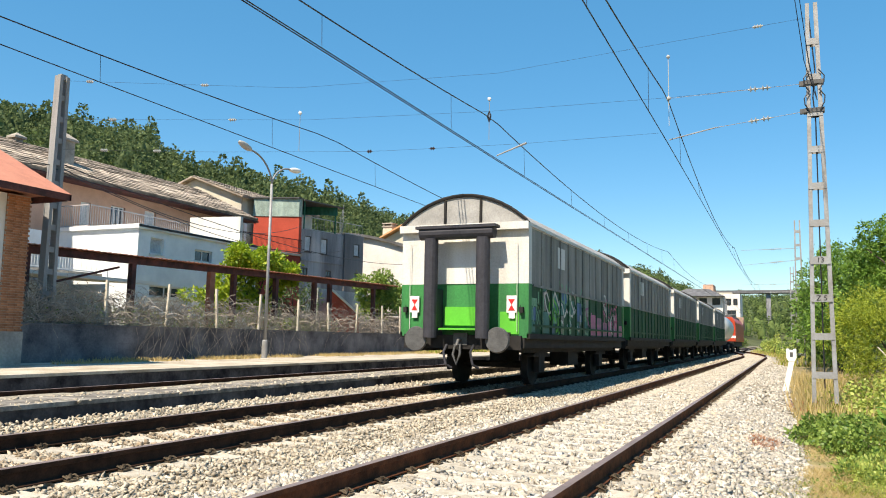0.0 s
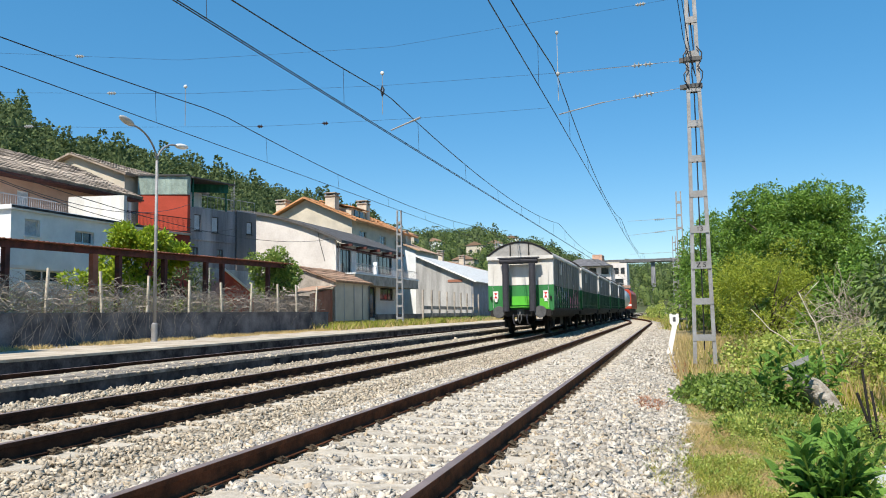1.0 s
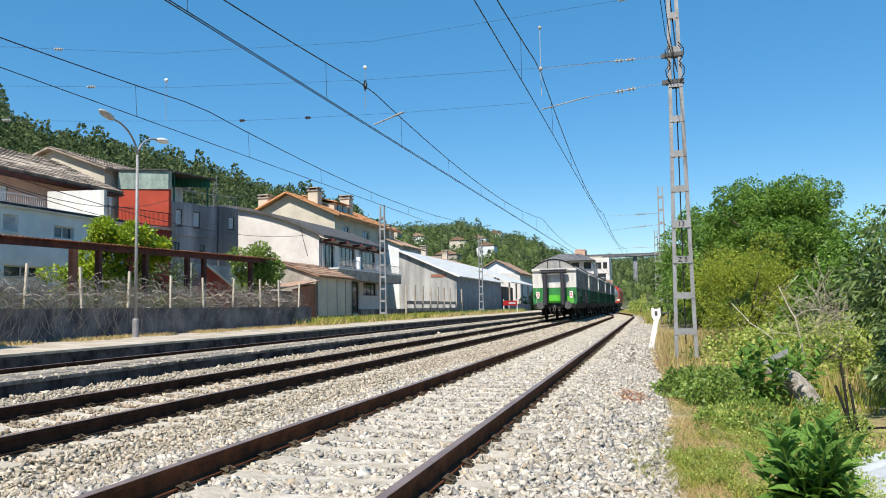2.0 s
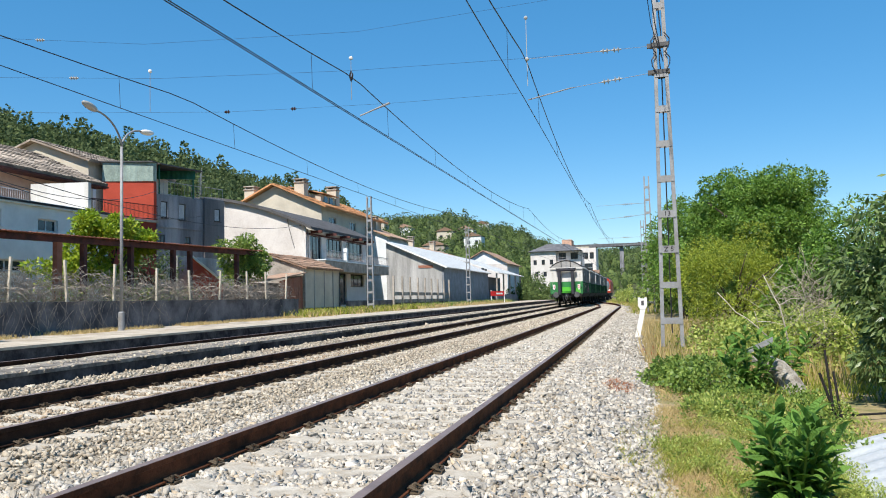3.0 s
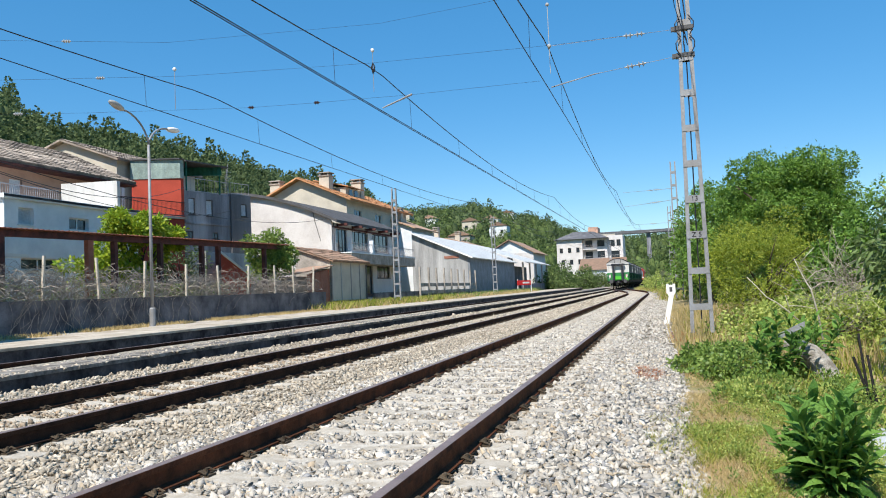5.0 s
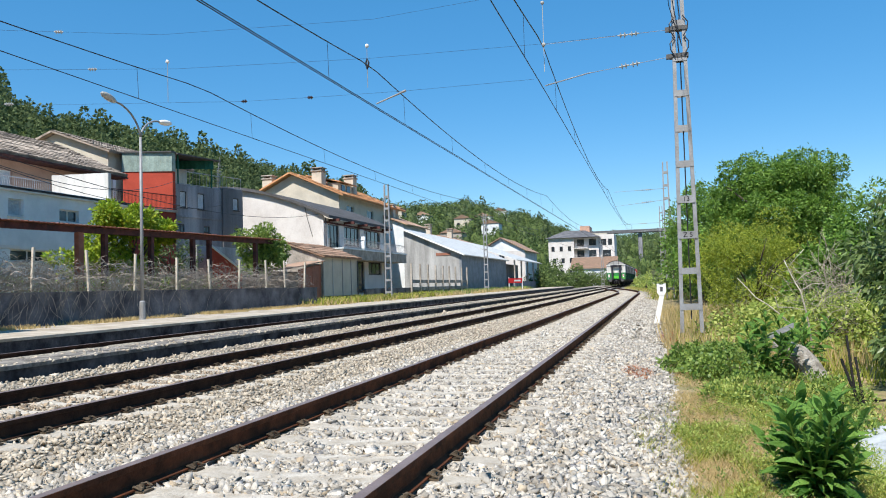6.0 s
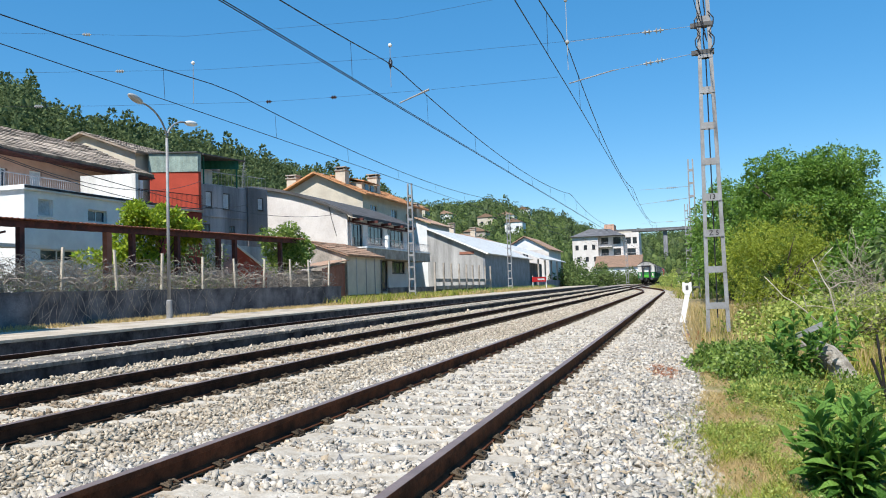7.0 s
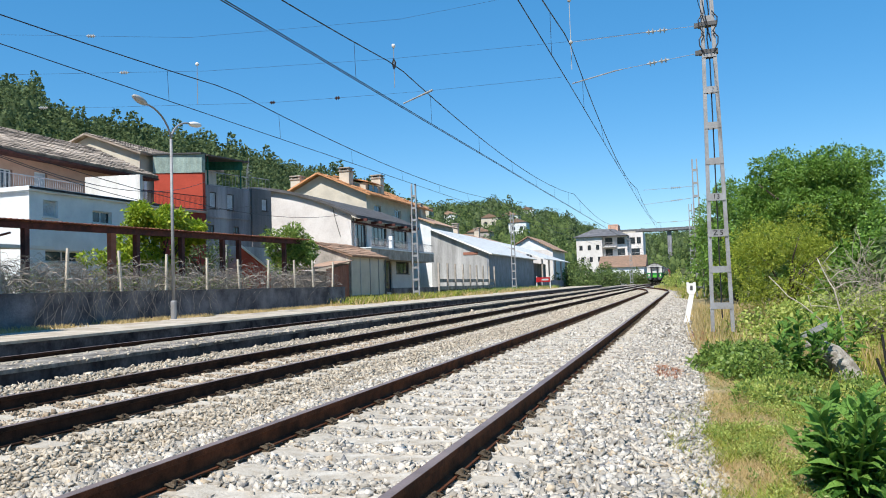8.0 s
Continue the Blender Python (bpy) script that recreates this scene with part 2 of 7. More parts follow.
M["lime_leaf"] = leaf_mat("pale_bramble_leaves", (0.22, 0.31, 0.045), (0.52, 0.56, 0.15))
M["orange_leaf"] = leaf_mat("orange_tree_leaves", (0.13, 0.25, 0.015), (0.42, 0.50, 0.04))
M["olive"] = leaf_mat("greygreen_leaves", (0.05, 0.09, 0.03), (0.16, 0.22, 0.09))
M["pine"] = leaf_mat("pine_foliage", (0.055, 0.088, 0.038), (0.185, 0.24, 0.10), 0.7, 0.15)
M["wood_far"] = leaf_mat("far_broadleaf", (0.06, 0.10, 0.032), (0.21, 0.28, 0.09), 0.7, 0.15)
M["hill"] = mat("hill_ground", (0.12, 0.13, 0.055), 0.95, 0.4, 0.03, 0, 0.3, col2=(0.05, 0.06, 0.025))


# ---- mesh helpers ----
def obox(bm, o, u, v, w, a, b, c):
    """A box from o along the unit axes u, v, w; a, b, c are (from, to) along each."""
    o, u, v, w = Vector(o), Vector(u), Vector(v), Vector(w)
    vs = [bm.verts.new(o + u * x + v * y + w * z) for x in a for y in b for z in c]
    flip = u.cross(v).dot(w) * (a[1] - a[0]) * (b[1] - b[0]) * (c[1] - c[0]) < 0
    for f in ((0, 1, 3, 2), (4, 6, 7, 5), (0, 4, 5, 1), (2, 3, 7, 6), (0, 2, 6, 4), (1, 5, 7, 3)):
        bm.faces.new([vs[i] for i in (reversed(f) if flip else f)])


def box(bm, x0, x1, y0, y1, z0, z1):
    obox(bm, (0, 0, 0), (1, 0, 0), (0, 1, 0), (0, 0, 1), sorted((x0, x1)), sorted((y0, y1)), sorted((z0, z1)))


def rod(bm, p, q, r, r2=None, n=8):
    """A round bar from p to q, tapering from r to r2."""
    p, q = Vector(p), Vector(q)
    d = (q - p).normalized()
    s = d.orthogonal().normalized()
    t = d.cross(s)
    r2 = r if r2 is None else r2
    ring = [[bm.verts.new(c + (s * math.cos(i * 6.28319 / n) + t * math.sin(i * 6.28319 / n)) * k) for i in range(n)] for c, k in ((p, r), (q, r2))]
    for i in range(n):
        bm.faces.new((ring[0][i], ring[0][(i + 1) % n], ring[1][(i + 1) % n], ring[1][i]))
    bm.faces.new(ring[0][::-1])
    bm.faces.new(ring[1])


def pipe(bm, pts, r, n=8):
    """A bent tube through points."""
    pts = [Vector(p) for p in pts]
    s = None
    rings = []
    for i, p in enumerate(pts):
        d = (pts[min(i + 1, len(pts) - 1)] - pts[max(i - 1, 0)]).normalized()
        s = d.orthogonal().normalized() if s is None else (s - d * s.dot(d)).normalized()
        t = d.cross(s)
        k = r[i] if isinstance(r, (list, tuple)) else r
        rings.append([bm.verts.new(p + (s * math.cos(j * 6.28319 / n) + t * math.sin(j * 6.28319 / n)) * k) for j in range(n)])
    for a, b in zip(rings, rings[1:]):
        for j in range(n):
            bm.faces.new((a[j], a[(j + 1) % n], b[(j + 1) % n], b[j]))
    bm.faces.new(rings[0][::-1])
    bm.faces.new(rings[-1])


def prism(bm, prof, o, u, v, w, length):
    """A flat outline (pairs along u and v) drawn out along w."""
    o, u, v, w = Vector(o), Vector(u), Vector(v), Vector(w)
    a = [bm.verts.new(o + u * x + v * y) for x, y in prof]
    b = [bm.verts.new(o + u * x + v * y + w * length) for x, y in prof]
    n = len(prof)
    fs = [bm.faces.new((a[i], a[(i + 1) % n], b[(i + 1) % n], b[i])) for i in range(n)]
    fs += [bm.faces.new(a[::-1]), bm.faces.new(b)]
    bmesh.ops.recalc_face_normals(bm, faces=fs)


def base_of(ob):
    p = Vector((0, 0, 0))
    while ob:
        p += ob.location
        ob = ob.parent
    return p


def part(name, bm, material, parent, label="", smooth=False, bevel=0.0):
    """Links a bmesh, drawn in the world's metres, as one mesh under a thing or a part."""
    if bevel:
        bmesh.ops.bevel(bm, geom=bm.edges[:], offset=bevel, segments=2, affect='EDGES', profile=0.6)
    if parent:
        bmesh.ops.translate(bm, verts=bm.verts, vec=-base_of(parent))
    me = bpy.data.meshes.new(name)
    bm.to_mesh(me)
    bm.free()
    me.materials.append(M[material])
    if smooth:
        for p in me.polygons:
            p.use_smooth = True
    ob = new(name, me)
    ob.parent = parent
    if label:
        ob["label"] = label
    return ob


def thing(name, at, label, category, group="", kind=""):
    ob = new(name)
    ob.empty_display_size = 0.2
    ob.location = at
    return tagged(ob, label, category, group, kind)


def solid(name, bm, material, label, category, group="", kind="", smooth=False):
    """A thing that is one mesh."""
    return tagged(part(name, bm, material, None, smooth=smooth), label, category, group, kind)


def B():
    return bmesh.new()


def cloud(name, verts, faces, material, parent=None, smooth=False):
    """A mesh from computed arrays."""
    me = bpy.data.meshes.new(name)
    v = np.asarray(verts, dtype=np.float32)
    f = np.asarray(faces, dtype=np.int32)
    if parent:
        v = v - np.array(base_of(parent), dtype=np.float32)
    k = f.shape[1]
    me.vertices.add(len(v))
    me.vertices.foreach_set("co", v.ravel())
    me.loops.add(f.size)
    me.loops.foreach_set("vertex_index", f.ravel())
    me.polygons.add(len(f))
    me.polygons.foreach_set("loop_start", np.arange(0, f.size, k, dtype=np.int32))
    me.polygons.foreach_set("loop_total", np.full(len(f), k, dtype=np.int32))
    me.update(calc_edges=True)
    me.validate()
    me.materials.append(M[material])
    if smooth:
        me.polygons.foreach_set("use_smooth", np.ones(len(f), dtype=bool))
    ob = new(name, me)
    ob.parent = parent
    return ob


rng = np.random.default_rng(7)


def unit(n):
    d = rng.normal(size=(n, 3))
    return d / np.linalg.norm(d, axis=1, keepdims=True)


def leaf_quads(p, d, up, length, width):
    """Diamond leaves at p that point along d."""
    s = np.cross(d, up)
    s /= np.linalg.norm(s, axis=1, keepdims=True) + 1e-9
    nrm = np.cross(s, d)
    L, W = length[:, None], width[:, None]
    q = np.stack([p, p + d * L * 0.45 + s * W * 0.5 + nrm * W * 0.12, p + d * L - nrm * L * 0.08, p + d * L * 0.45 - s * W * 0.5 + nrm * W * 0.12], 1)
    return q.reshape(-1, 3), np.arange(len(p) * 4).reshape(-1, 4)


def crown(blobs, per, size, aspect=0.5, droop=0.25, fill=0.45):
    """Leaves in and on a set of ellipsoid clumps (x, y, z, rx, ry, rz)."""
    P, D = [], []
    mean = sum(q[3] for q in blobs) / len(blobs)
    for x, y, z, rx, ry, rz in blobs:
        k = max(8, int(per * (rx / mean) ** 2))
        d = unit(k)
        r = ((1 - fill * rng.random(k) ** 2) * (1 + 0.35 * np.maximum(0.0, rng.normal(size=k) - 0.9)))[:, None]
        P.append(np.array([x, y, z]) + d * r * np.array([rx, ry, rz]))
        e = d + 0.8 * unit(k)
        e[:, 2] -= droop
        D.append(e / np.linalg.norm(e, axis=1, keepdims=True))
    P, D = np.concatenate(P), np.concatenate(D)
    L = size * (0.6 + 0.7 * rng.random(len(P)))
    return leaf_quads(P, D, unit(len(P)), L, L * aspect)


def scatter_blobs(c, r, n, k=0.34, low=-0.6):
    """n small clumps spread over an ellipsoid, for an uneven outline."""
    out = []
    for d in unit(n):
        d[2] = max(d[2], low)
        f = 0.55 + 0.42 * rng.random()
        s = k * (0.65 + 0.7 * rng.random())
        out.append((c[0] + d[0] * r[0] * f, c[1] + d[1] * r[1] * f, c[2] + d[2] * r[2] * f, r[0] * s, r[1] * s, r[2] * s))
    return out


GRADE = 0.003


def rise(y):
    return GRADE * min(max(y, -20.0), 260.0)


def smooth(a, b, x):
    t = min(max((x - a) / (b - a), 0.0), 1.0)
    return t * t * (3 - 2 * t)


# ---- ground ----
RIDGE = [(-180, 9), (-90, 11.5), (-56, 11.8), (-47.5, 11.5), (-45, 11.4), (-44, 10.1), (-42, 9.4), (-38.6, 9.0), (-35.2, 8.6), (-31.4, 7.6), (-27.5, 6.7),
         (-24, 5.9), (-21, 5.2), (-17.7, 4.9), (-15, 5.0), (-13.1, 5.2), (-11.1, 4.5), (-9.1, 4.2), (-7.1, 3.3), (-4, 2.4), (0, 2.7), (20, 2.6), (60, 3.0), (180, 9)]
FAR = [(-180, 300), (-56, 300), (-35, 330), (-24, 420), (-20, 520), (-8, 620), (-4, 900), (0, 1300), (180, 1300)]


def along(table, a):
    return float(np.interp(a, [p[0] for p in table], [p[1] for p in table]))


def ground_z(x, y):
    r = math.hypot(x, y)
    a = math.degrees(math.atan2(x, y))
    z = -0.42 + rise(y)
    z -= 0.12 * smooth(0.4, 2.6, x) * (1 - smooth(20, 40, y))
    z += 0.55 * smooth(-13.5, -18.0, x)
    if r > 60:
        R = along(FAR, a)
        h = R * math.tan(radians(along(RIDGE, a)))
        near = 0.32 * R
        z += h * smooth(near, R, r)
        if r > R:
            z -= h * 0.3 * smooth(R, R * 2.0, r)
        z += 2.0 * noise.noise((x * 0.01, y * 0.01, 0)) * smooth(near, R, r)
    return z


def build_ground():
    rs = [0.0] + [0.8 * 1.085 ** i for i in range(102)]
    na = 288
    v, f = [], []
    for r in rs[1:]:
        for j in range(na):
            a = 2 * math.pi * j / na
            x, y = r * math.sin(a), r * math.cos(a)
            v.append((x, y, ground_z(x, y)))
    n = len(rs) - 1
    for i in range(n - 1):
        for j in range(na):
            k = (j + 1) % na
            f.append((i * na + j, i * na + k, (i + 1) * na + k, (i + 1) * na + j))
    v.append((0, 0, ground_z(0, 0)))
    f += [(len(v) - 1, (j + 1) % na, j, j) for j in range(na)]
    me = bpy.data.meshes.new("ground")
    me.from_pydata(v, [], [tuple(dict.fromkeys(q)) for q in f])
    me.materials.append(M["soil"])
    me.materials.append(M["hill"])
    for p in me.polygons:
        p.use_smooth = True
        c = p.center
        p.material_index = 1 if math.hypot(c.x, c.y) > 75 else 0
        if p.normal.z < 0:
            p.flip()
    ob = new("ground", me)
    tagged(ob, "dry grassy soil rising to wooded hills", "ground", kind="structure")


# ---- railway ----
G2 = 0.869            # half the spacing of the rail heads
XA, XB, XC = -2.386, -6.42, -11.5
PITCH = 0.575


def xa(y):
    """Centre line of the siding, which joins the running line far off."""
    return XA + (XB - XA) * smooth(66, 118, y)


def xc(y):
    return XC + (XB - XC) * smooth(95, 160, y)


def ribbon(bm, fx, y0, y1, step, prof):
    """A profile (pairs of x off the line and z) swept along the line fx(y)."""
    rings = []
    y = y0
    while y <= y1 + 1e-6:
        rings.append([bm.verts.new((fx(y) + a, y, rise(y) + b)) for a, b in prof])
        y += step
    n = len(prof)
    for r0, r1 in zip(rings, rings[1:]):
        for i in range(n):
            bm.faces.new((r0[i], r1[i], r1[(i + 1) % n], r0[(i + 1) % n]))
    bm.faces.new(rings[0])
    bm.faces.new(rings[-1][::-1])


RAIL = [(-0.066, -0.160), (0.066, -0.160), (0.066, -0.150), (0.014, -0.132), (0.010, -0.118), (0.010, -0.048), (0.035, -0.038), (0.035, -0.0025),
        (-0.035, -0.0025), (-0.035, -0.038), (-0.010, -0.048), (-0.010, -0.118), (-0.014, -0.132), (-0.066, -0.150)]


def build_track(fx, y0, y1, label, sleepers=True, steel="rail_dark"):
    t = thing("railway_track", (fx(0), 0, -0.16), label, "railway track", "station tracks", "structure")
    for s in (-1, 1):
        bm = B()
        ribbon(bm, lambda y: fx(y) + s * G2, y0, y1, 2.0, RAIL)
        r = part("rail", bm, steel, t, "rust-brown steel rail")
        bm = B()
        ribbon(bm, lambda y: fx(y) + s * G2, y0, y1, 2.0, [(-0.0335, -0.002), (0.0335, -0.002), (0.030, 0.0005), (-0.030, 0.0005)])
        part("running_surface", bm, "rail_top", r, "worn shiny rail head")
    if not sleepers:
        return t
    bm = B()
    prof = [(-1.3, -0.34), (1.3, -0.34), (1.3, -0.185), (0.62, -0.170), (0.45, -0.195), (-0.45, -0.195), (-0.62, -0.170), (-1.3, -0.185)]
    prism(bm, prof, (0, -0.135, 0), (1, 0, 0), (0, 0, 1), (0, 1, 0), 0.27)
    me = bpy.data.meshes.new("sleeper")
    bm.to_mesh(me)
    bm.free()
    me.materials.append(M["sleeper"])
    bm = B()
    for q in (-1, 1):
        pipe(bm, [(0.03, q * 0.035, -0.148), (0.07, q * 0.06, -0.128), (0.115, q * 0.055, -0.145), (0.10, q * 0.02, -0.150), (0.05, q * 0.012, -0.135)], 0.009, 5)
    rod(bm, (0.085, 0, -0.19), (0.085, 0, -0.115), 0.013, n=6)
    box(bm, 0.045, 0.13, -0.05, 0.05, -0.172, -0.157)
    cm = bpy.data.meshes.new("rail_clip")
    bm.to_mesh(cm)
    bm.free()
    cm.materials.append(M["clip"])
    y = y0 + 0.3 + (4.296 - y0 - 0.3) % PITCH
    while y < 92:
        s = new("sleeper", me)
        s.parent = t
        s.location = Vector((fx(y) - fx(0), y, rise(y) + 0.16))
        if y < 40:
            for k in (-1, 1):
                for side in (-1, 1):
                    if y > 16 and side < 0:
                        continue
                    c = new("rail_clip", cm)
                    c.parent = s
                    c.location = (k * G2, 0, 0)
                    c.rotation_euler = (0, 0, 0 if side > 0 else math.pi)
        y += PITCH
    return t


def bed_profile():
    """Top of the ballast across the three lines."""
    return [(-13.3, -0.10), (-12.6, -0.12), (-12.2, -0.05), (-10.8, -0.05), (-10.2, -0.15), (-9.2, -0.15), (-8.15, -0.02), (-7.75, -0.06), (-7.4, -0.17), (-7.2, -0.20), (-6.42, -0.215),
            (-5.6, -0.205), (-5.0, -0.20), (-4.4, -0.22), (-3.7, -0.215), (-3.2, -0.205), (-2.9, -0.215), (-2.39, -0.225), (-1.9, -0.215), (-1.1, -0.205), (-0.6, -0.23), (-0.1, -0.33), (0.35, -0.52)]


def bed_z(x):
    p = bed_profile()
    return float(np.interp(x, [a for a, b in p], [b for a, b in p]))


def build_ballast():
    xs = np.concatenate([np.linspace(-13.3, -8.2, 8), np.linspace(-8.1, 0.35, 60)])
    ys = np.concatenate([np.arange(-6, 20, 0.25), np.arange(20, 60, 1.0), np.arange(60, 262, 4.0)])
    v, f = [], []
    for y in ys:
        for x in xs:
            k = smooth(60, 118, y)
            x2 = x
            z = bed_z(x) + rise(y) + 0.025 * noise.noise((x * 1.3, y * 1.3, 1)) + 0.02 * noise.noise((x * 5, y * 5, 3))
            v.append((x2 + (0.25 * noise.noise((y * 0.4, 0, 0)) if x > 0.1 else 0), y, z))
    n = len(xs)
    for j in range(len(ys) - 1):
        for i in range(n - 1):
            f.append((j * n + i, j * n + i + 1, (j + 1) * n + i + 1, (j + 1) * n + i))
    ob = cloud("ballast_bed", v, f, "ballast", smooth=True)
    tagged(ob, "pale grey crushed-stone ballast bed under the rails", "ballast", kind="structure")


def stones(name, spots, size, material, label, chunky=False):
    """Crushed stones: jittered blocks, each an island."""
    n = len(spots)
    if chunky:
        c = np.array([(x, y, z) for x in (-1, 1) for y in (-1, 1) for z in (-1, 1)], dtype=float) * 0.68
        q = np.array([(0, 1, 3, 2), (4, 6, 7, 5), (0, 4, 5, 1), (2, 3, 7, 6), (0, 2, 6, 4), (1, 5, 7, 3)])
    else:
        c = np.array([(1, 0, 0), (-1, 0, 0), (0, 1, 0), (0, -1, 0), (0, 0, 1), (0, 0, -1)], dtype=float)
        q = np.array([(0, 2, 4), (2, 1, 4), (1, 3, 4), (3, 0, 4), (2, 0, 5), (1, 2, 5), (3, 1, 5), (0, 3, 5)])
    m = len(c)
    s = size * (0.5 + 0.75 * rng.random((n, 1, 1))) * np.stack([0.8 + 0.6 * rng.random(n), 0.6 + 0.4 * rng.random(n), 0.34 + 0.3 * rng.random(n)], 1)[:, None, :]
    p = (c[None] * (0.75 + 0.5 * rng.random((n, m, 1))) + (0.33 if chunky else 0.26) * rng.normal(size=(n, m, 3))) * s * 0.62
    a = unit(n)
    a[:, :2] *= 0.38
    a /= np.linalg.norm(a, axis=1, keepdims=True)
    ang = rng.random(n) * 6.28
    K = np.zeros((n, 3, 3))
    K[:, 0, 1], K[:, 0, 2], K[:, 1, 0], K[:, 1, 2], K[:, 2, 0], K[:, 2, 1] = -a[:, 2], a[:, 1], a[:, 2], -a[:, 0], -a[:, 1], a[:, 0]
    R = np.eye(3) + np.sin(ang)[:, None, None] * K + (1 - np.cos(ang))[:, None, None] * (K @ K)
    p = np.einsum('nij,nkj->nki', R, p) + np.asarray(spots)[:, None, :]
    f = (np.arange(n)[:, None, None] * m + q[None]).reshape(-1, q.shape[1])
    return tagged(cloud(name, p.reshape(-1, 3), f, material), label, "ballast", kind="stuff")


def build_stones():
    def spread(n, x0, x1, y0, y1, power):
        x = x0 + (x1 - x0) * rng.random(n)
        y = y0 + (y1 - y0) * rng.random(n) ** power
        keep = np.ones(n, bool)
        for c in (XA, XB):
            for s in (-1, 1):
                keep &= np.abs(x - c - s * G2) > 0.085
            inside = np.abs(x - c) < 1.28
            ph = np.abs((y - 4.296 + PITCH / 2) % PITCH - PITCH / 2)
            keep &= ~(inside & (ph < 0.115 + 0.03 * rng.random(n)) & (rng.random(n) > 0.07))
        x, y = x[keep], y[keep]
        z = np.array([bed_z(a) + rise(b) for a, b in zip(x, y)]) + 0.032 * rng.random(len(x)) - 0.006
        return np.stack([x, y, z], 1)
    stones("ballast_stones", spread(68000, -4.2, 0.5, 2.4, 17, 1.5), 0.054, "stone", "loose pale grey and beige crushed ballast stones", True)
    stones("ballast_stones", spread(42000, -8.15, -3.9, 2.6, 32, 1.25), 0.056, "stone_warm", "loose pale ballast stones beside the running line")
    stones("ballast_stones", spread(6500, -4.2, 0.5, 2.4, 15, 1.5), 0.062, "stone_ochre", "ochre-stained ballast stones among the grey ones")
    stones("ballast_stones", spread(6500, -4.2, 0.5, 2.4, 15, 1.5), 0.060, "stone_grey", "dark grey ballast stones among the pale ones")
    stones("ballast_stones", spread(9000, -7.2, -5.65, 5, 24, 1.2), 0.06, "stone_brown", "rust-stained ballast stones between the rails")
    stones("ballast_stones", spread(14000, -3.2, 0.3, 15, 60, 1.0), 0.085, "stone", "pale ballast stones further along the siding")
    n = 5200
    rub = np.stack([-9.12 + 0.9 * np.where(rng.random(n) < 0.5, rng.random(n) * 0.3, 1 - rng.random(n) * 0.35), 6 + 74 * rng.random(n), np.zeros(n)], 1)
    rub[:, 2] = [0.178 + rise(b) for b in rub[:, 1]]
    stones("platform_rubble", rub, 0.058, "stone_warm", "crumbled concrete and grit on the narrow platform")
    stones("ballast_stones", spread(12000, -8.1, -3.2, 28, 80, 1.0), 0.11, "stone_warm", "pale ballast stones further along the running line")


def build_platforms():
    t = thing("platform_1", (-8.98, 0, -0.3), "narrow island platform with a weathered concrete edge darkened for shade", "platform", kind="structure")
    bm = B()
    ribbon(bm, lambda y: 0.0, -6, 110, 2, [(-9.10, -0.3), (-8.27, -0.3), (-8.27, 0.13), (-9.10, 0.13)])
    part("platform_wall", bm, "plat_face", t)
    bm = B()
    ribbon(bm, lambda y: 0.0, -6, 110, 2, [(-9.13, 0.13), (-8.24, 0.13), (-8.24, 0.185), (-9.13, 0.185)])
    part("platform_top", bm, "plat_old", t, "worn broken grey concrete paving")
    t = thing("platform_2", (-15.4, 0, -0.3), "wide side platform of pale paving with a concrete edge darkened for shade", "platform", kind="structure")
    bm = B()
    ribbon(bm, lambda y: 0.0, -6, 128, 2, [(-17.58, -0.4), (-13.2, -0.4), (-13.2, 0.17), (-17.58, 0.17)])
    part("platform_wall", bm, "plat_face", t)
    bm = B()
    ribbon(bm, lambda y: 0.0, -6, 128, 2, [(-17.58, 0.17), (-13.17, 0.17), (-13.17, 0.23), (-17.58, 0.23)])
    part("platform_top", bm, "plat_top", t, "pale paving with dry weeds")


# ---- station equipment ----
def build_lamp():
    x, y, z = -16.75, 22.8, 0.23
    t = thing("street_lamp", (x, y, z), "grey steel platform lamp post with two curved arms", "street lamp")
    bm = B()
    rod(bm, (x, y, z), (x, y, z + 0.04), 0.15, 0.15, 12)
    rod(bm, (x, y, z + 0.04), (x, y, z + 0.66), 0.105, 0.10, 12)
    rod(bm, (x, y, z + 0.66), (x, y, z + 0.70), 0.10, 0.062, 12)
    part("lamp_base", bm, "galv", t)
    bm = B()
    rod(bm, (x, y, z + 0.70), (x, y, 6.48), 0.058, 0.048, 12)
    part("pole", bm, "galv", t, smooth=True)
    for (dx, dy, dz, name) in ((0.0, -1.35, 0.95, "up"), (0.0, 1.15, 0.75, "down")):
        bm = B()
        pts = []
        for i in range(9):
            s = i / 8
            pts.append((x + dx * s, y + dy * (s ** 1.5), 6.48 + dz * math.sin(s * 1.5708) ** 0.9))
        pipe(bm, pts, 0.033, 8)
        arm = part("arm", bm, "galv", t, smooth=True)
        e = Vector(pts[-1])
        d = Vector((0, dy, 0.1 if dy > 0 else 0.35)).normalized()
        bm = B()
        bmesh.ops.create_uvsphere(bm, u_segments=14, v_segments=8, radius=1)
        bmesh.ops.transform(bm, matrix=Matrix.LocRotScale(e + d * 0.25, d.to_track_quat('Y', 'Z'), (0.15, 0.36, 0.10)), verts=bm.verts)
        h = part("lamp_head", bm, "white" if dy > 0 else "glassy", arm, "pale lamp head", smooth=True)
    return t


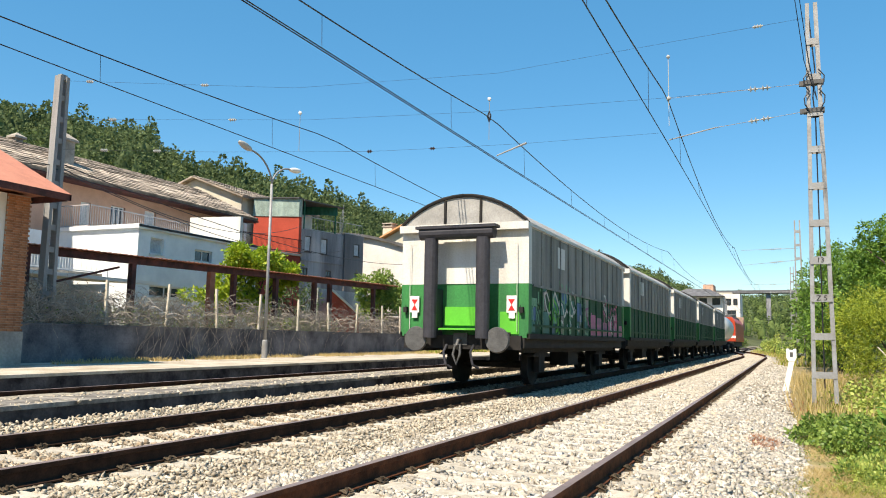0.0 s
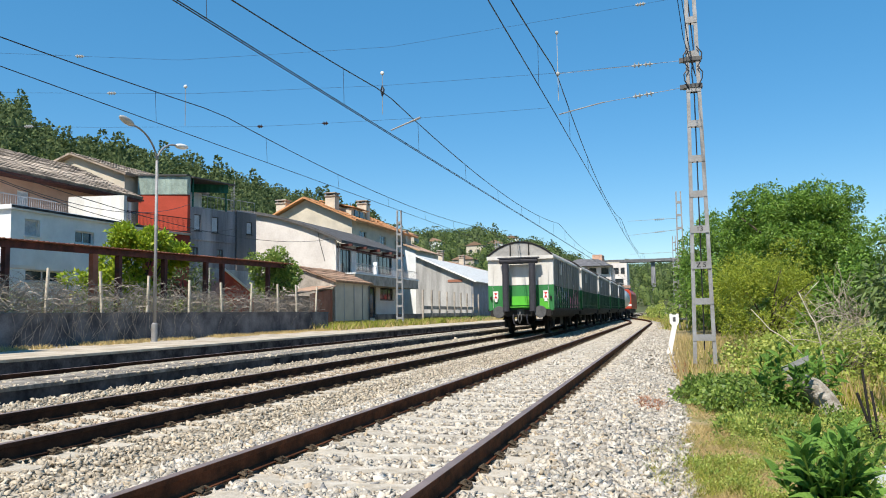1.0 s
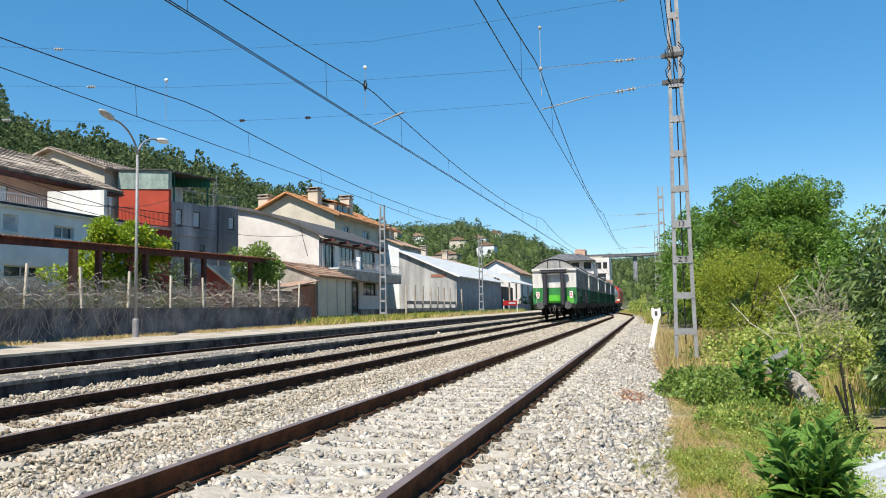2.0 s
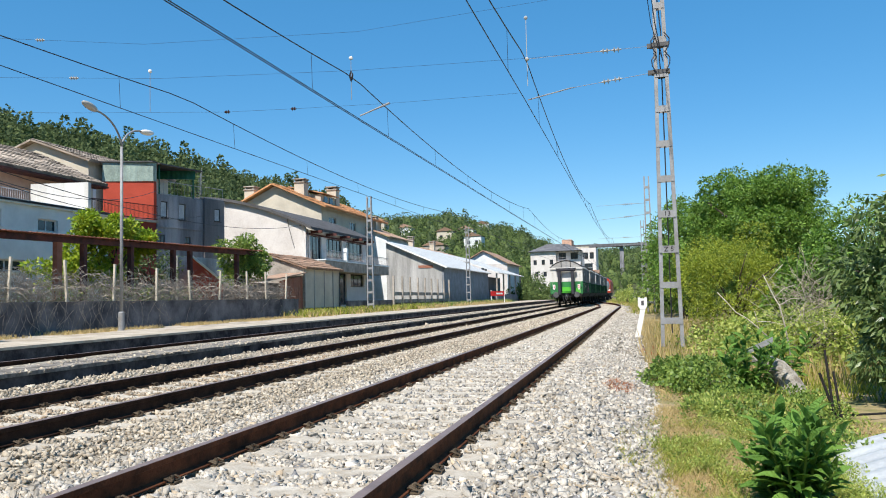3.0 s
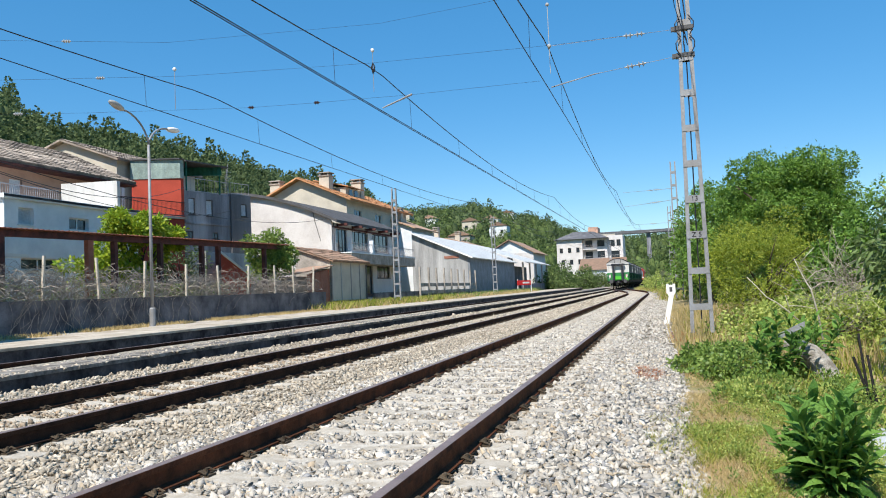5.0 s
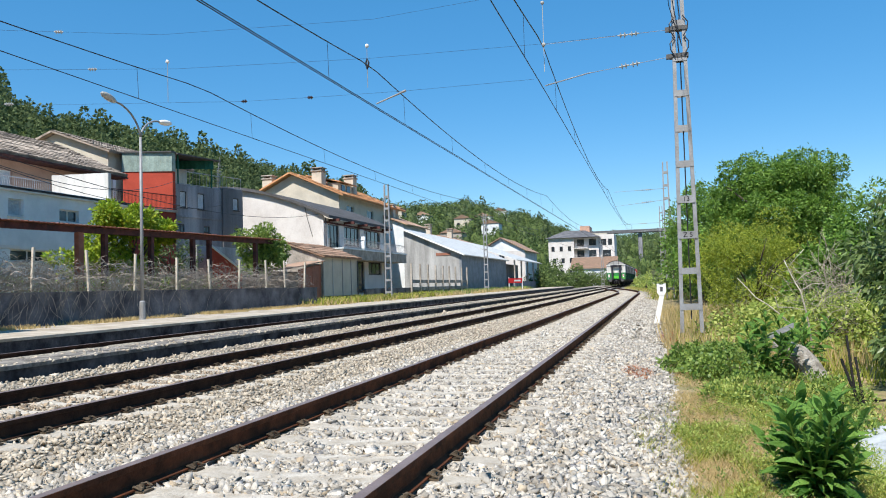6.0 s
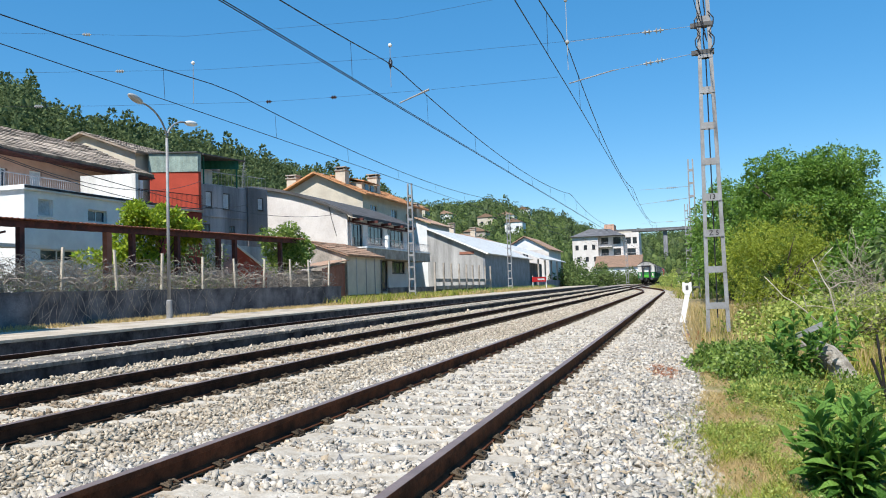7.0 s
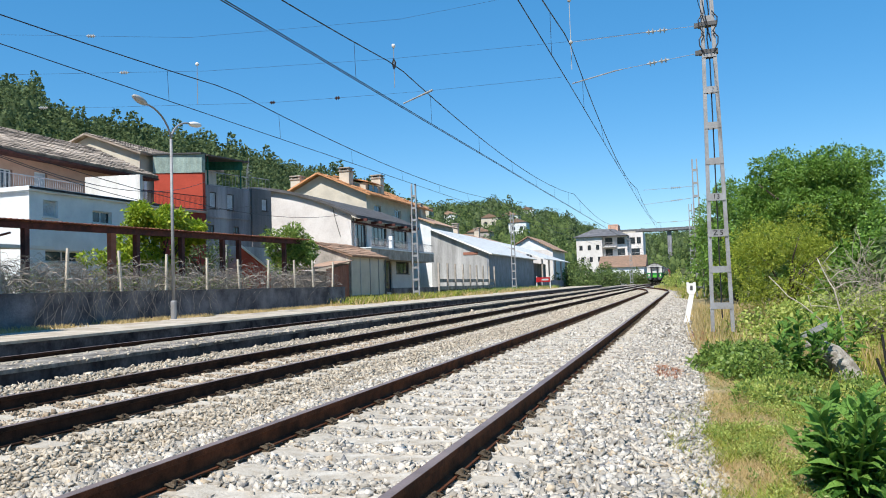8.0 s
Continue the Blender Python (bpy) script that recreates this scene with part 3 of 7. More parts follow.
def build_lattice_mast(x, y, z0, h, wb, wt, label, reach=0.0):
    """A mast of two steel channels joined by flat rungs, narrowing to its top."""
    t = thing("catenary_mast", (x, y, z0), label, "catenary mast", "catenary masts")
    for s in (-1, 1):
        bm = B()
        web = [(-0.04, -0.07), (0.04, -0.07), (0.04, -0.055), (-0.025, -0.055), (-0.025, 0.055), (0.04, 0.055), (0.04, 0.07), (-0.04, 0.07)]
        prism(bm, [(-s * p, q) for p, q in web], (x + s * wb / 2, y, z0), (1, 0, 0), (0, 1, 0), (s * (wt - wb) / 2 / h, 0, 1), h)
        part("mast_leg", bm, "galv", t)
    n = int((h - 0.35) / 0.795)
    for i in range(n):
        zz = z0 + 0.57 + i * 0.795
        w = wb + (wt - wb) * (zz - z0) / h
        bm = B()
        box(bm, x - w / 2 - 0.03, x + w / 2 + 0.03, y - 0.082, y - 0.071, zz - 0.07, zz + 0.07)
        part("rung", bm, "galv", t)
        bm = B()
        box(bm, x - w / 2 - 0.03, x + w / 2 + 0.03, y + 0.071, y + 0.082, zz - 0.07, zz + 0.07)
        part("rung", bm, "galv", t)
    for k, z in enumerate((6.05, 6.75) if reach else ()):
        a, b = Vector((x, y, z0 + z)), Vector((x + reach, y, z0 + z - 0.25 + 0.2 * k))
        bm = B()
        rod(bm, a, b, 0.014, 0.008, 6)
        arm = part("arm", bm, "galv", t)
        bm = B()
        insulator(bm, a.lerp(b, 0.38), b - a, 5, 0.10, 0.12)
        part("insulator", bm, "glassy", arm)
    return t


def insulator(bm, p, d, n=4, r=0.055, step=0.075):
    p, d = Vector(p), Vector(d).normalized()
    pts, radii = [p - d * step * n * 0.62], [0.016]
    for i in range(n):
        c = p + d * (i - (n - 1) / 2) * step
        pts += [c - d * 0.022, c, c + d * 0.022]
        radii += [0.02, r, 0.02]
    pipe(bm, pts + [p + d * step * n * 0.62], radii + [0.016], 10)


CONTACT = 5.62
SPAN = 31.8            # from mast to mast


def catenary(line, supports, label, z_ins=6.72, sag=0.62, twin=False):
    """One line's overhead wires: a contact wire, a sagging carrier and its droppers. supports: (y, x of contact wire, x of carrier)."""
    ys = [p[0] for p in supports]
    t = thing("overhead_line", (line, ys[0], CONTACT), label, "overhead line", "overhead lines")

    def at(y, k):
        return float(np.interp(y, ys, [p[k] for p in supports]))

    def carrier(y):
        for a, b in zip(ys, ys[1:]):
            if a <= y <= b:
                s = (y - a) / (b - a)
                return z_ins - sag * 4 * s * (1 - s)
        return z_ins
    bm = B()
    Y = [ys[0] + (ys[-1] - ys[0]) * i / 120 for i in range(121)]
    pipe(bm, [(at(y, 1), y, CONTACT + rise(y)) for y in Y], 0.010, 6)
    part("contact_wire", bm, "wire", t)
    if twin:
        bm = B()
        pipe(bm, [(at(y, 1) - 0.07, y, CONTACT + 0.01 + rise(y)) for y in Y], 0.010, 6)
        part("contact_wire", bm, "wire", t)
    bm = B()
    Y = [ys[0] + (ys[-1] - ys[0]) * i / 200 for i in range(201)]
    pipe(bm, [(at(y, 2), y, carrier(y) + rise(y)) for y in Y], 0.0125, 6)
    part("carrier_wire", bm, "wire", t)
    for a, b in zip(ys, ys[1:]):
        n = max(3, int((b - a) / 4.6))
        for i in range(n):
            y = a + (i + 0.5) * (b - a) / n
            if y > 140 or y < 5:
                continue
            bm = B()
            rod(bm, (at(y, 1), y, CONTACT + rise(y)), (at(y, 2), y, carrier(y) + rise(y)), 0.005, n=5)
            part("dropper", bm, "wire", t)
    return t


# ---- train ----
SPEED, REAR = 19.0, 15.2
moving = []


def wheelset(parent, x, y, r=0.46):
    bm = B()
    rod(bm, (x - 0.95, y, r), (x + 0.95, y, r), 0.08, n=10)
    w = part("axle", bm, "under", parent)
    w.data.transform(Matrix.Translation((0, -y, -r)))
    w.location = (0, y, r)
    for s in (-1, 1):
        bm = B()
        rod(bm, (s * 0.80, 0, 0), (s * 0.935, 0, 0), r, n=24)
        rod(bm, (s * 0.78, 0, 0), (s * 0.805, 0, 0), r + 0.03, n=24)
        rod(bm, (s * 0.935, 0, 0), (s * 0.96, 0, 0), r - 0.07, 0.12, 20)
        me = bpy.data.meshes.new("wheel")
        bm.to_mesh(me)
        bm.free()
        me.materials.append(M["under"])
        ob = new("wheel", me)
        ob.parent = w
    return w


HALF = 1.45
EAVE, TOP, SPLIT, SILL = 3.50, 4.14, 2.22, 1.08


def arch(n=14, half=HALF + 0.03, z0=EAVE, z1=TOP):
    """Outline of the rounded roof."""
    pts = []
    for i in range(n + 1):
        a = math.pi * i / n
        pts.append((half * math.cos(a), z0 + (z1 - z0) * math.sin(a) ** 1.8))
    return pts


def build_wagon(index, length, graffiti=False):
    """A covered goods wagon, its rear end at y = 0, on the rails at z = 0."""
    t = thing("covered_wagon", (0, 0, 0), "white and green covered wagon with ribbed sides and grey roof", "wagon", "wagons of the train")
    L = length - 1.1
    y0, y1 = 0.55, 0.55 + L
    for z0, z1, m, nm in ((SILL, SPLIT, "wag_green", "lower_body"), (SPLIT, EAVE, "wag_white", "upper_body")):
        bm = B()
        box(bm, -HALF, HALF, y0, y1, z0, z1)
        part(nm, bm, m, t)
    bm = B()
    prism(bm, arch(), (0, y0 - 0.06, 0), (1, 0, 0), (0, 0, 1), (0, 1, 0), L + 0.12)
    part("roof", bm, "wag_roof", t, "weathered grey arched roof", smooth=False)
    # roof rim and end ribs
    for yy in (y0 - 0.10, y1 + 0.03):
        bm = B()
        pts = [(x, yy + 0.03, z) for x, z in arch(20, HALF + 0.05, EAVE, TOP + 0.02)]
        pipe(bm, pts, 0.04, 6)
        part("roof_rim", bm, "under", t)
        for xx in (-0.42, 0.42):
            bm = B()
            box(bm, xx - 0.025, xx + 0.025, yy, yy + 0.05, EAVE, TOP - 0.08)
            part("end_rib", bm, "under", t)
        bm = B()
        box(bm, -HALF - 0.06, HALF + 0.06, yy - 0.02, yy + 0.08, EAVE - 0.13, EAVE + 0.03)
        part("end_beam", bm, "wag_white", t)
    # corner posts and side ribs
    for s in (-1, 1):
        for yy in (y0, y1 - 0.22):
            bm = B()
            box(bm, s * HALF, s * (HALF + 0.035), yy, yy + 0.22, SPLIT, EAVE)
            part("corner_post", bm, "wag_white", t)
            bm = B()
            box(bm, s * HALF, s * (HALF + 0.035), yy, yy + 0.22, SILL, SPLIT)
            part("corner_post", bm, "wag_green", t)
        bm = B()
        box(bm, s * HALF, s * (HALF + 0.05), y0, y1, EAVE - 0.05, EAVE + 0.02)
        part("cornice", bm, "wag_white", t)
        bm = B()
        box(bm, s * HALF, s * (HALF + 0.06), y0, y1, SILL - 0.02, SILL + 0.09)
        part("door_rail", bm, "under", t)
        n = 13
        edge = [y0 + 0.22 + (L - 0.44) * i / n for i in range(n + 1)]
        for i in range(n):
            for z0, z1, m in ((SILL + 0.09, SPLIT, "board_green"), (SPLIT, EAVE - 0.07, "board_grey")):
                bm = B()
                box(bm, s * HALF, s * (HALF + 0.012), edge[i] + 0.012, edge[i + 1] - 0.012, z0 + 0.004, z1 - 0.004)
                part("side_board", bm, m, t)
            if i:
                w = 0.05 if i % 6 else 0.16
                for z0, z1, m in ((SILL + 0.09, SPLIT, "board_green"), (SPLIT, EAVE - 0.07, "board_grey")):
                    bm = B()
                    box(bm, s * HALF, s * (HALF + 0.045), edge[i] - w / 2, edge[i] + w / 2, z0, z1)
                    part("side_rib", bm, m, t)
        bm = B()
        box(bm, s * HALF, s * (HALF + 0.025), y0 + 2.35, y0 + 2.98, 2.75, 3.25)
        part("vent_shutter", bm, "wag_white", t)
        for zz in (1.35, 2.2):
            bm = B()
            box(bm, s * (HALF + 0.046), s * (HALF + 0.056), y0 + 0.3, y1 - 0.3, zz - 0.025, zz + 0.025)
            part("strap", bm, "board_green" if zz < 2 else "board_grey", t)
    if graffiti:
        r = random.Random(4)
        for i in range(0, 7):
            lo = SILL + 0.12
            for k in range(3):
                hi = min(lo + 0.15 + 0.35 * r.random(), SPLIT - 0.03)
                ya = y0 + 0.26 + (L - 0.44) * i / 13
                yb = y0 + 0.18 + (L - 0.44) * (i + 1) / 13
                cut = ya + (yb - ya) * (0.35 + 0.6 * r.random())
                bm = B()
                box(bm, HALF + 0.0125, HALF + 0.015, ya, cut, lo, hi)
                part("paint_wash", bm, ("teal", "blue", "grafg", "teal", "board_grey")[(i * 3 + k) % 5], t, "faded blue-green graffiti paint")
                lo = hi + 0.02
        for i in range(7, 13):
            bm = B()
            box(bm, HALF + 0.0125, HALF + 0.016, y0 + 0.26 + (L - 0.44) * i / 13, y0 + 0.18 + (L - 0.44) * (i + 1) / 13, SILL + 0.12, SILL + 0.45 + 0.4 * r.random())
            part("paint_wash", bm, "wash", t, "faded pink graffiti paint")
        for i in range(34):
            yy = y0 + 0.5 + r.random() * (L - 1.2)
            zz = SILL + 0.3 + r.random() * 0.8
            bm = B()
            pts = [Vector((HALF + 0.017, yy + 0.26 * math.sin(k * 0.9 + i) * (0.5 + r.random()), zz + 0.26 * math.cos(k * 1.1 + i))) for k in range(6)]
            for p, q in zip(pts, pts[1:]):
                d = (q - p).normalized()
                obox(bm, p, d, Vector((1, 0, 0)), d.cross(Vector((1, 0, 0))), (-0.02, (q - p).length + 0.02), (0, 0.003), (-0.03, 0.03))
            part("paint_mark", bm, ("pink", "wag_white", "pink")[i % 3] if yy > y0 + 5.2 else ("grafg", "wag_white", "grafg", "lime")[i % 4], t, "graffiti stroke")
    # underframe
    bm = B()
    box(bm, -HALF + 0.05, HALF - 0.05, y0, y1, 0.86, SILL)
    part("underframe", bm, "under", t)
    for s in (-1, 1):
        bm = B()
        box(bm, s * 1.12, s * 1.22, y0 + 0.5, y1 - 0.5, 0.76, 0.88)
        part("sole_bar", bm, "under", t)
        for yy in (y0 + 2.1, y1 - 2.1):
            bm = B()
            box(bm, s * 1.02, s * 1.16, yy - 0.22, yy + 0.22, 0.3, 0.9)
            for k in range(4):
                box(bm, s * 1.0, s * 1.15, yy - 0.7 + k * 0.08, yy + 0.7 - k * 0.08, 0.66 + k * 0.03, 0.69 + k * 0.03)
            part("spring_and_axle_box", bm, "under", t)
        bm = B()
        box(bm, s * 0.6, s * 1.1, y0 + L * 0.45, y0 + L * 0.55, 0.4, 0.86)
        part("brake_box", bm, "under", t)
    # ends: buffers, gangway, coupling
    for s, yy in ((-1, y0), (1, y1)):
        for k in (-1, 1):
            bm = B()
            rod(bm, (k * 0.93, yy, 1.02), (k * 0.93, yy + s * 0.36, 1.02), 0.11, 0.095, 12)
            box(bm, k * 0.93 - 0.17, k * 0.93 + 0.17, yy, yy + s * 0.04, 0.85, 1.19)
            b = part("buffer", bm, "under", t)
            bm = B()
            rod(bm, (k * 0.93, yy + s * 0.36, 1.02), (k * 0.93, yy + s * 0.41, 1.02), 0.27, 0.25, 24)
            part("buffer_plate", bm, "grey_metal", b, "round grey buffer plate")
        bm = B()
        box(bm, -HALF + 0.1, HALF - 0.1, yy, yy + s * 0.10, 0.82, 1.12)
        part("buffer_beam", bm, "under", t)
    build_wagon_end(t, y0)
    ws = [wheelset(t, 0, y0 + 2.1), wheelset(t, 0, y1 - 2.1)]
    moving.append((t, REAR + index, ws, 0.46))
    return t


def build_wagon_end(t, y0):
    # rubber gangway
    for k in (-1, 1):
        bm = B()
        rod(bm, (k * 0.60, y0 - 0.38, 1.05), (k * 0.60, y0 - 0.38, 3.18), 0.15, n=14)
        box(bm, k * 0.52 - 0.05, k * 0.52 + 0.05, y0 - 0.30, y0, 1.1, 2.1)
        part("gangway_bellows", bm, "rubber", t, "black rubber side bellows")
    bm = B()
    rod(bm, (-0.85, y0 - 0.38, 3.30), (0.85, y0 - 0.38, 3.30), 0.15, n=14)
    box(bm, -0.92, 0.92, y0 - 0.55, y0 - 0.24, 3.38, 3.44)
    part("gangway_hood", bm, "rubber", t, "black rubber top bellows")
    bm = B()
    box(bm, -0.46, 0.46, y0 - 0.02, y0 + 0.02, SPLIT + 0.003, 3.16)
    part("end_door", bm, "wag_white", t)
    bm = B()
    box(bm, -0.40, 0.38, y0 - 0.06, y0 - 0.01, 1.32, 1.72)
    box(bm, -0.42, 0.42, y0 - 0.34, y0 - 0.02, 1.22, 1.26)
    part("bridge_plate", bm, "lime", t, "bright green folded bridge plate")
    bm = B()
    box(bm, 0.86, 1.28, y0 - 0.02, y0 - 0.004, 1.15, 1.62)
    part("green_patch", bm, "lime", t)
    for k in (-1, 1):
        xx = k * 1.13
        bm = B()
        box(bm, xx - 0.11, xx + 0.11, y0 - 0.06, y0 - 0.035, 1.60, 1.96)
        box(bm, xx - 0.06, xx + 0.07, y0 - 0.06, y0 - 0.035, 1.48, 1.60)
        p = part("tail_board", bm, "white", t, "white tail signal board with red triangles")
        for a in (-1, 1):
            bm = B()
            prism(bm, [(0, 0.0), (0.075, a * 0.12), (-0.075, a * 0.12)], (xx, y0 - 0.066, 1.765), (1, 0, 0), (0, 0, 1), (0, 1, 0), 0.006)
            part("red_triangle", bm, "red", p)
        bm = B()
        pipe(bm, [(k * 1.33, y0 - 0.05, 1.55), (k * 1.33, y0 - 0.09, 1.75)], 0.012, 6)
        box(bm, xx + k * 0.18, xx + k * 0.26, y0 - 0.10, y0, 1.60, 1.72)
        part("lamp_bracket", bm, "under", t)
        bm = B()
        pipe(bm, [(k * 1.25, y0 - 0.05, 1.2), (k * 1.25, y0 - 0.07, 2.4), (k * 1.25, y0 - 0.05, 3.1)], 0.007, 6)
        part("hand_rail", bm, "wag_white", t)
    # screw coupling and hoses
    bm = B()
    pipe(bm, [(0, y0 - 0.02, 1.02), (0, y0 - 0.25, 1.0), (0, y0 - 0.33, 0.9), (0, y0 - 0.22, 0.82)], 0.035, 8)
    box(bm, -0.16, 0.16, y0 - 0.12, y0 - 0.09, 0.9, 1.16)
    part("draw_hook", bm, "grey_metal", t)
    bm = B()
    pipe(bm, [(-0.05, y0 - 0.25, 0.92), (-0.10, y0 - 0.28, 0.7), (-0.02, y0 - 0.28, 0.5), (0.06, y0 - 0.28, 0.7), (0.05, y0 - 0.25, 0.92)], 0.028, 8)
    part("screw_coupling", bm, "grey_metal", t)
    for xx in (-0.32, 0.3):
        bm = B()
        pipe(bm, [(xx, y0 - 0.1, 0.9), (xx, y0 - 0.28, 0.75), (xx + 0.06, y0 - 0.3, 0.5), (xx + 0.16, y0 - 0.2, 0.42)], 0.028, 8)
        part("brake_hose", bm, "rubber", t)


def build_tank(index, length):
    t = thing("tank_wagon", (0, 0, 0), "pale silver tank wagon coupled behind the locomotive", "tank wagon", "wagons of the train")
    bm = B()
    for a, b, r, r2 in ((0.9, 1.3, 0.9, 1.38), (1.3, length - 1.3, 1.38, 1.38), (length - 1.3, length - 0.9, 1.38, 0.9)):
        rod(bm, (0, a, 2.45), (0, b, 2.45), r, r2, 24)
    part("tank_barrel", bm, "tank", t, smooth=True)
    bm = B()
    box(bm, -0.6, 0.6, 0.5, length - 0.5, 0.8, 1.15)
    part("underframe", bm, "under", t)
    bm = B()
    box(bm, -0.35, 0.35, length * 0.35, length * 0.65, 3.84, 3.90)
    part("walkway", bm, "galv", t)
    ws = [wheelset(t, 0, y) for y in (2.0, 3.8, length - 3.8, length - 2.0)]
    moving.append((t, REAR + index, ws, 0.46))


def build_loco(index, length=19.0):
    t = thing("locomotive", (0, 0, 0), "orange-red diesel locomotive at the head of the train", "locomotive", "wagons of the train")
    bm = B()
    prism(bm, [(-1.42, 1.15), (1.42, 1.15), (1.42, 3.2), (1.1, 3.75), (-1.1, 3.75), (-1.42, 3.2)], (0, 0.8, 0), (1, 0, 0), (0, 0, 1), (0, 1, 0), length - 1.6)
    part("body", bm, "loco_red", t, bevel=0.05)
    bm = B()
    box(bm, -1.2, 1.2, 0.7, length - 0.7, 0.6, 1.15)
    part("underframe", bm, "under", t)
    for k in (-1, 1):
        bm = B()
        box(bm, k * 0.65 - 0.4, k * 0.65 + 0.4, 0.74, 0.81, 2.4, 3.15)
        part("cab_window", bm, "pane", t)
    bm = B()
    box(bm, -1.0, 1.0, 2.5, length - 2.5, 3.75, 4.0)
    part("roof_grilles", bm, "grey_metal", t)
    bm = B()
    box(bm, -1.43, 1.43, 0.79, 0.83, 1.5, 1.75)
    part("stripe", bm, "white", t)
    ws = [wheelset(t, 0, y, 0.5) for y in (2.4, 4.4, 6.4, length - 6.4, length - 4.4, length - 2.4)]
    moving.append((t, REAR + index, ws, 0.5))


def build_train():
    y = 0.0
    for i, L in enumerate((11.6, 11.6, 11.6, 11.6, 11.6)):
        build_wagon(y, L, graffiti=(i == 0))
        y += L
    build_tank(y, 15.5)
    y += 15.5
    build_loco(y)


def motions():
    """The train draws away along the running line; its wheels turn with it."""
    times = [i / 4 for i in range(33)]
    for t, y0, wheels, r in moving:
        walk(t, [(s, pose(XB, y0 + SPEED * s, rise(y0 + SPEED * s) + 0.0)) for s in times])
        rows = [i / FPS for i in range(int(8 * FPS) + 1)]
        for w in wheels:
            x, y, z = w.location
            walk(w, [(s, pose(x, y, z, -math.degrees(SPEED * s / r) % 360 - 360)) for s in rows])


# ---- houses ----
def facade(bm, o, u, n, w, h, th, holes):
    """A wall of width w along u and height h with openings (a0, a1, z0, z1); n points outwards. One closed skin."""
    o, u, n, up = Vector(o), Vector(u), Vector(n), Vector((0, 0, 1))
    xs = sorted({0.0, w, *[a for q in holes for a in q[:2]]})
    zs = sorted({0.0, h, *[a for q in holes for a in q[2:4]]})

    def full(i, j):
        if not (0 <= i < len(xs) - 1 and 0 <= j < len(zs) - 1):
            return False
        cx, cz = (xs[i] + xs[i + 1]) / 2, (zs[j] + zs[j + 1]) / 2
        return not any(q[0] < cx < q[1] and q[2] < cz < q[3] for q in holes)
    made = {}

    def vert(i, j, d):
        if (i, j, d) not in made:
            made[i, j, d] = bm.verts.new(o + u * xs[i] + up * zs[j] - n * (th * d))
        return made[i, j, d]
    fs = []
    for i in range(len(xs) - 1):
        for j in range(len(zs) - 1):
            if not full(i, j):
                continue
            for d in (0, 1):
                fs.append(bm.faces.new((vert(i, j, d), vert(i + 1, j, d), vert(i + 1, j + 1, d), vert(i, j + 1, d))))
            for (di, dj, p, q) in ((-1, 0, (i, j), (i, j + 1)), (1, 0, (i + 1, j), (i + 1, j + 1)), (0, -1, (i, j), (i + 1, j)), (0, 1, (i, j + 1), (i + 1, j + 1))):
                if not full(i + di, j + dj):
                    fs.append(bm.faces.new((vert(*p, 0), vert(*q, 0), vert(*q, 1), vert(*p, 1))))
    bmesh.ops.recalc_face_normals(bm, faces=fs)


def window(parent, o, u, n, a0, a1, z0, z1, th=0.25, frame_m="frame", kind="pane", bars=1):
    """A framed window set back in its opening."""
    o, u, n = Vector(o), Vector(u), Vector(n)
    d = (-th * 0.75, -th * 0.5)
    f = 0.06
    bm = B()
    facade(bm, o + u * a0 + n * d[1] + Vector((0, 0, z0)), u, n, a1 - a0, z1 - z0, d[1] - d[0], [(f, a1 - a0 - f, f, z1 - z0 - f)])
    w = part("window", bm, frame_m, parent)
    for i in range(bars):
        m = a0 + (a1 - a0) * (i + 1) / (bars + 1)
        bm = B()
        obox(bm, o, u, n, (0, 0, 1), (m - 0.03, m + 0.03), d, (z0 + f, z1 - f))
        part("mullion", bm, frame_m, w)
    bm = B()
    obox(bm, o, u, n, (0, 0, 1), (a0 + f, a1 - f), (-th * 0.68, -th * 0.6), (z0 + f, z1 - f))
    part("shutter" if kind == "shutter" else "pane", bm, kind, w)
    bm = B()
    obox(bm, o, u, n, (0, 0, 1), (a0 - 0.05, a1 + 0.05), (-th * 0.5, 0.06), (z0 - 0.05, z0))
    part("sill", bm, frame_m, w)


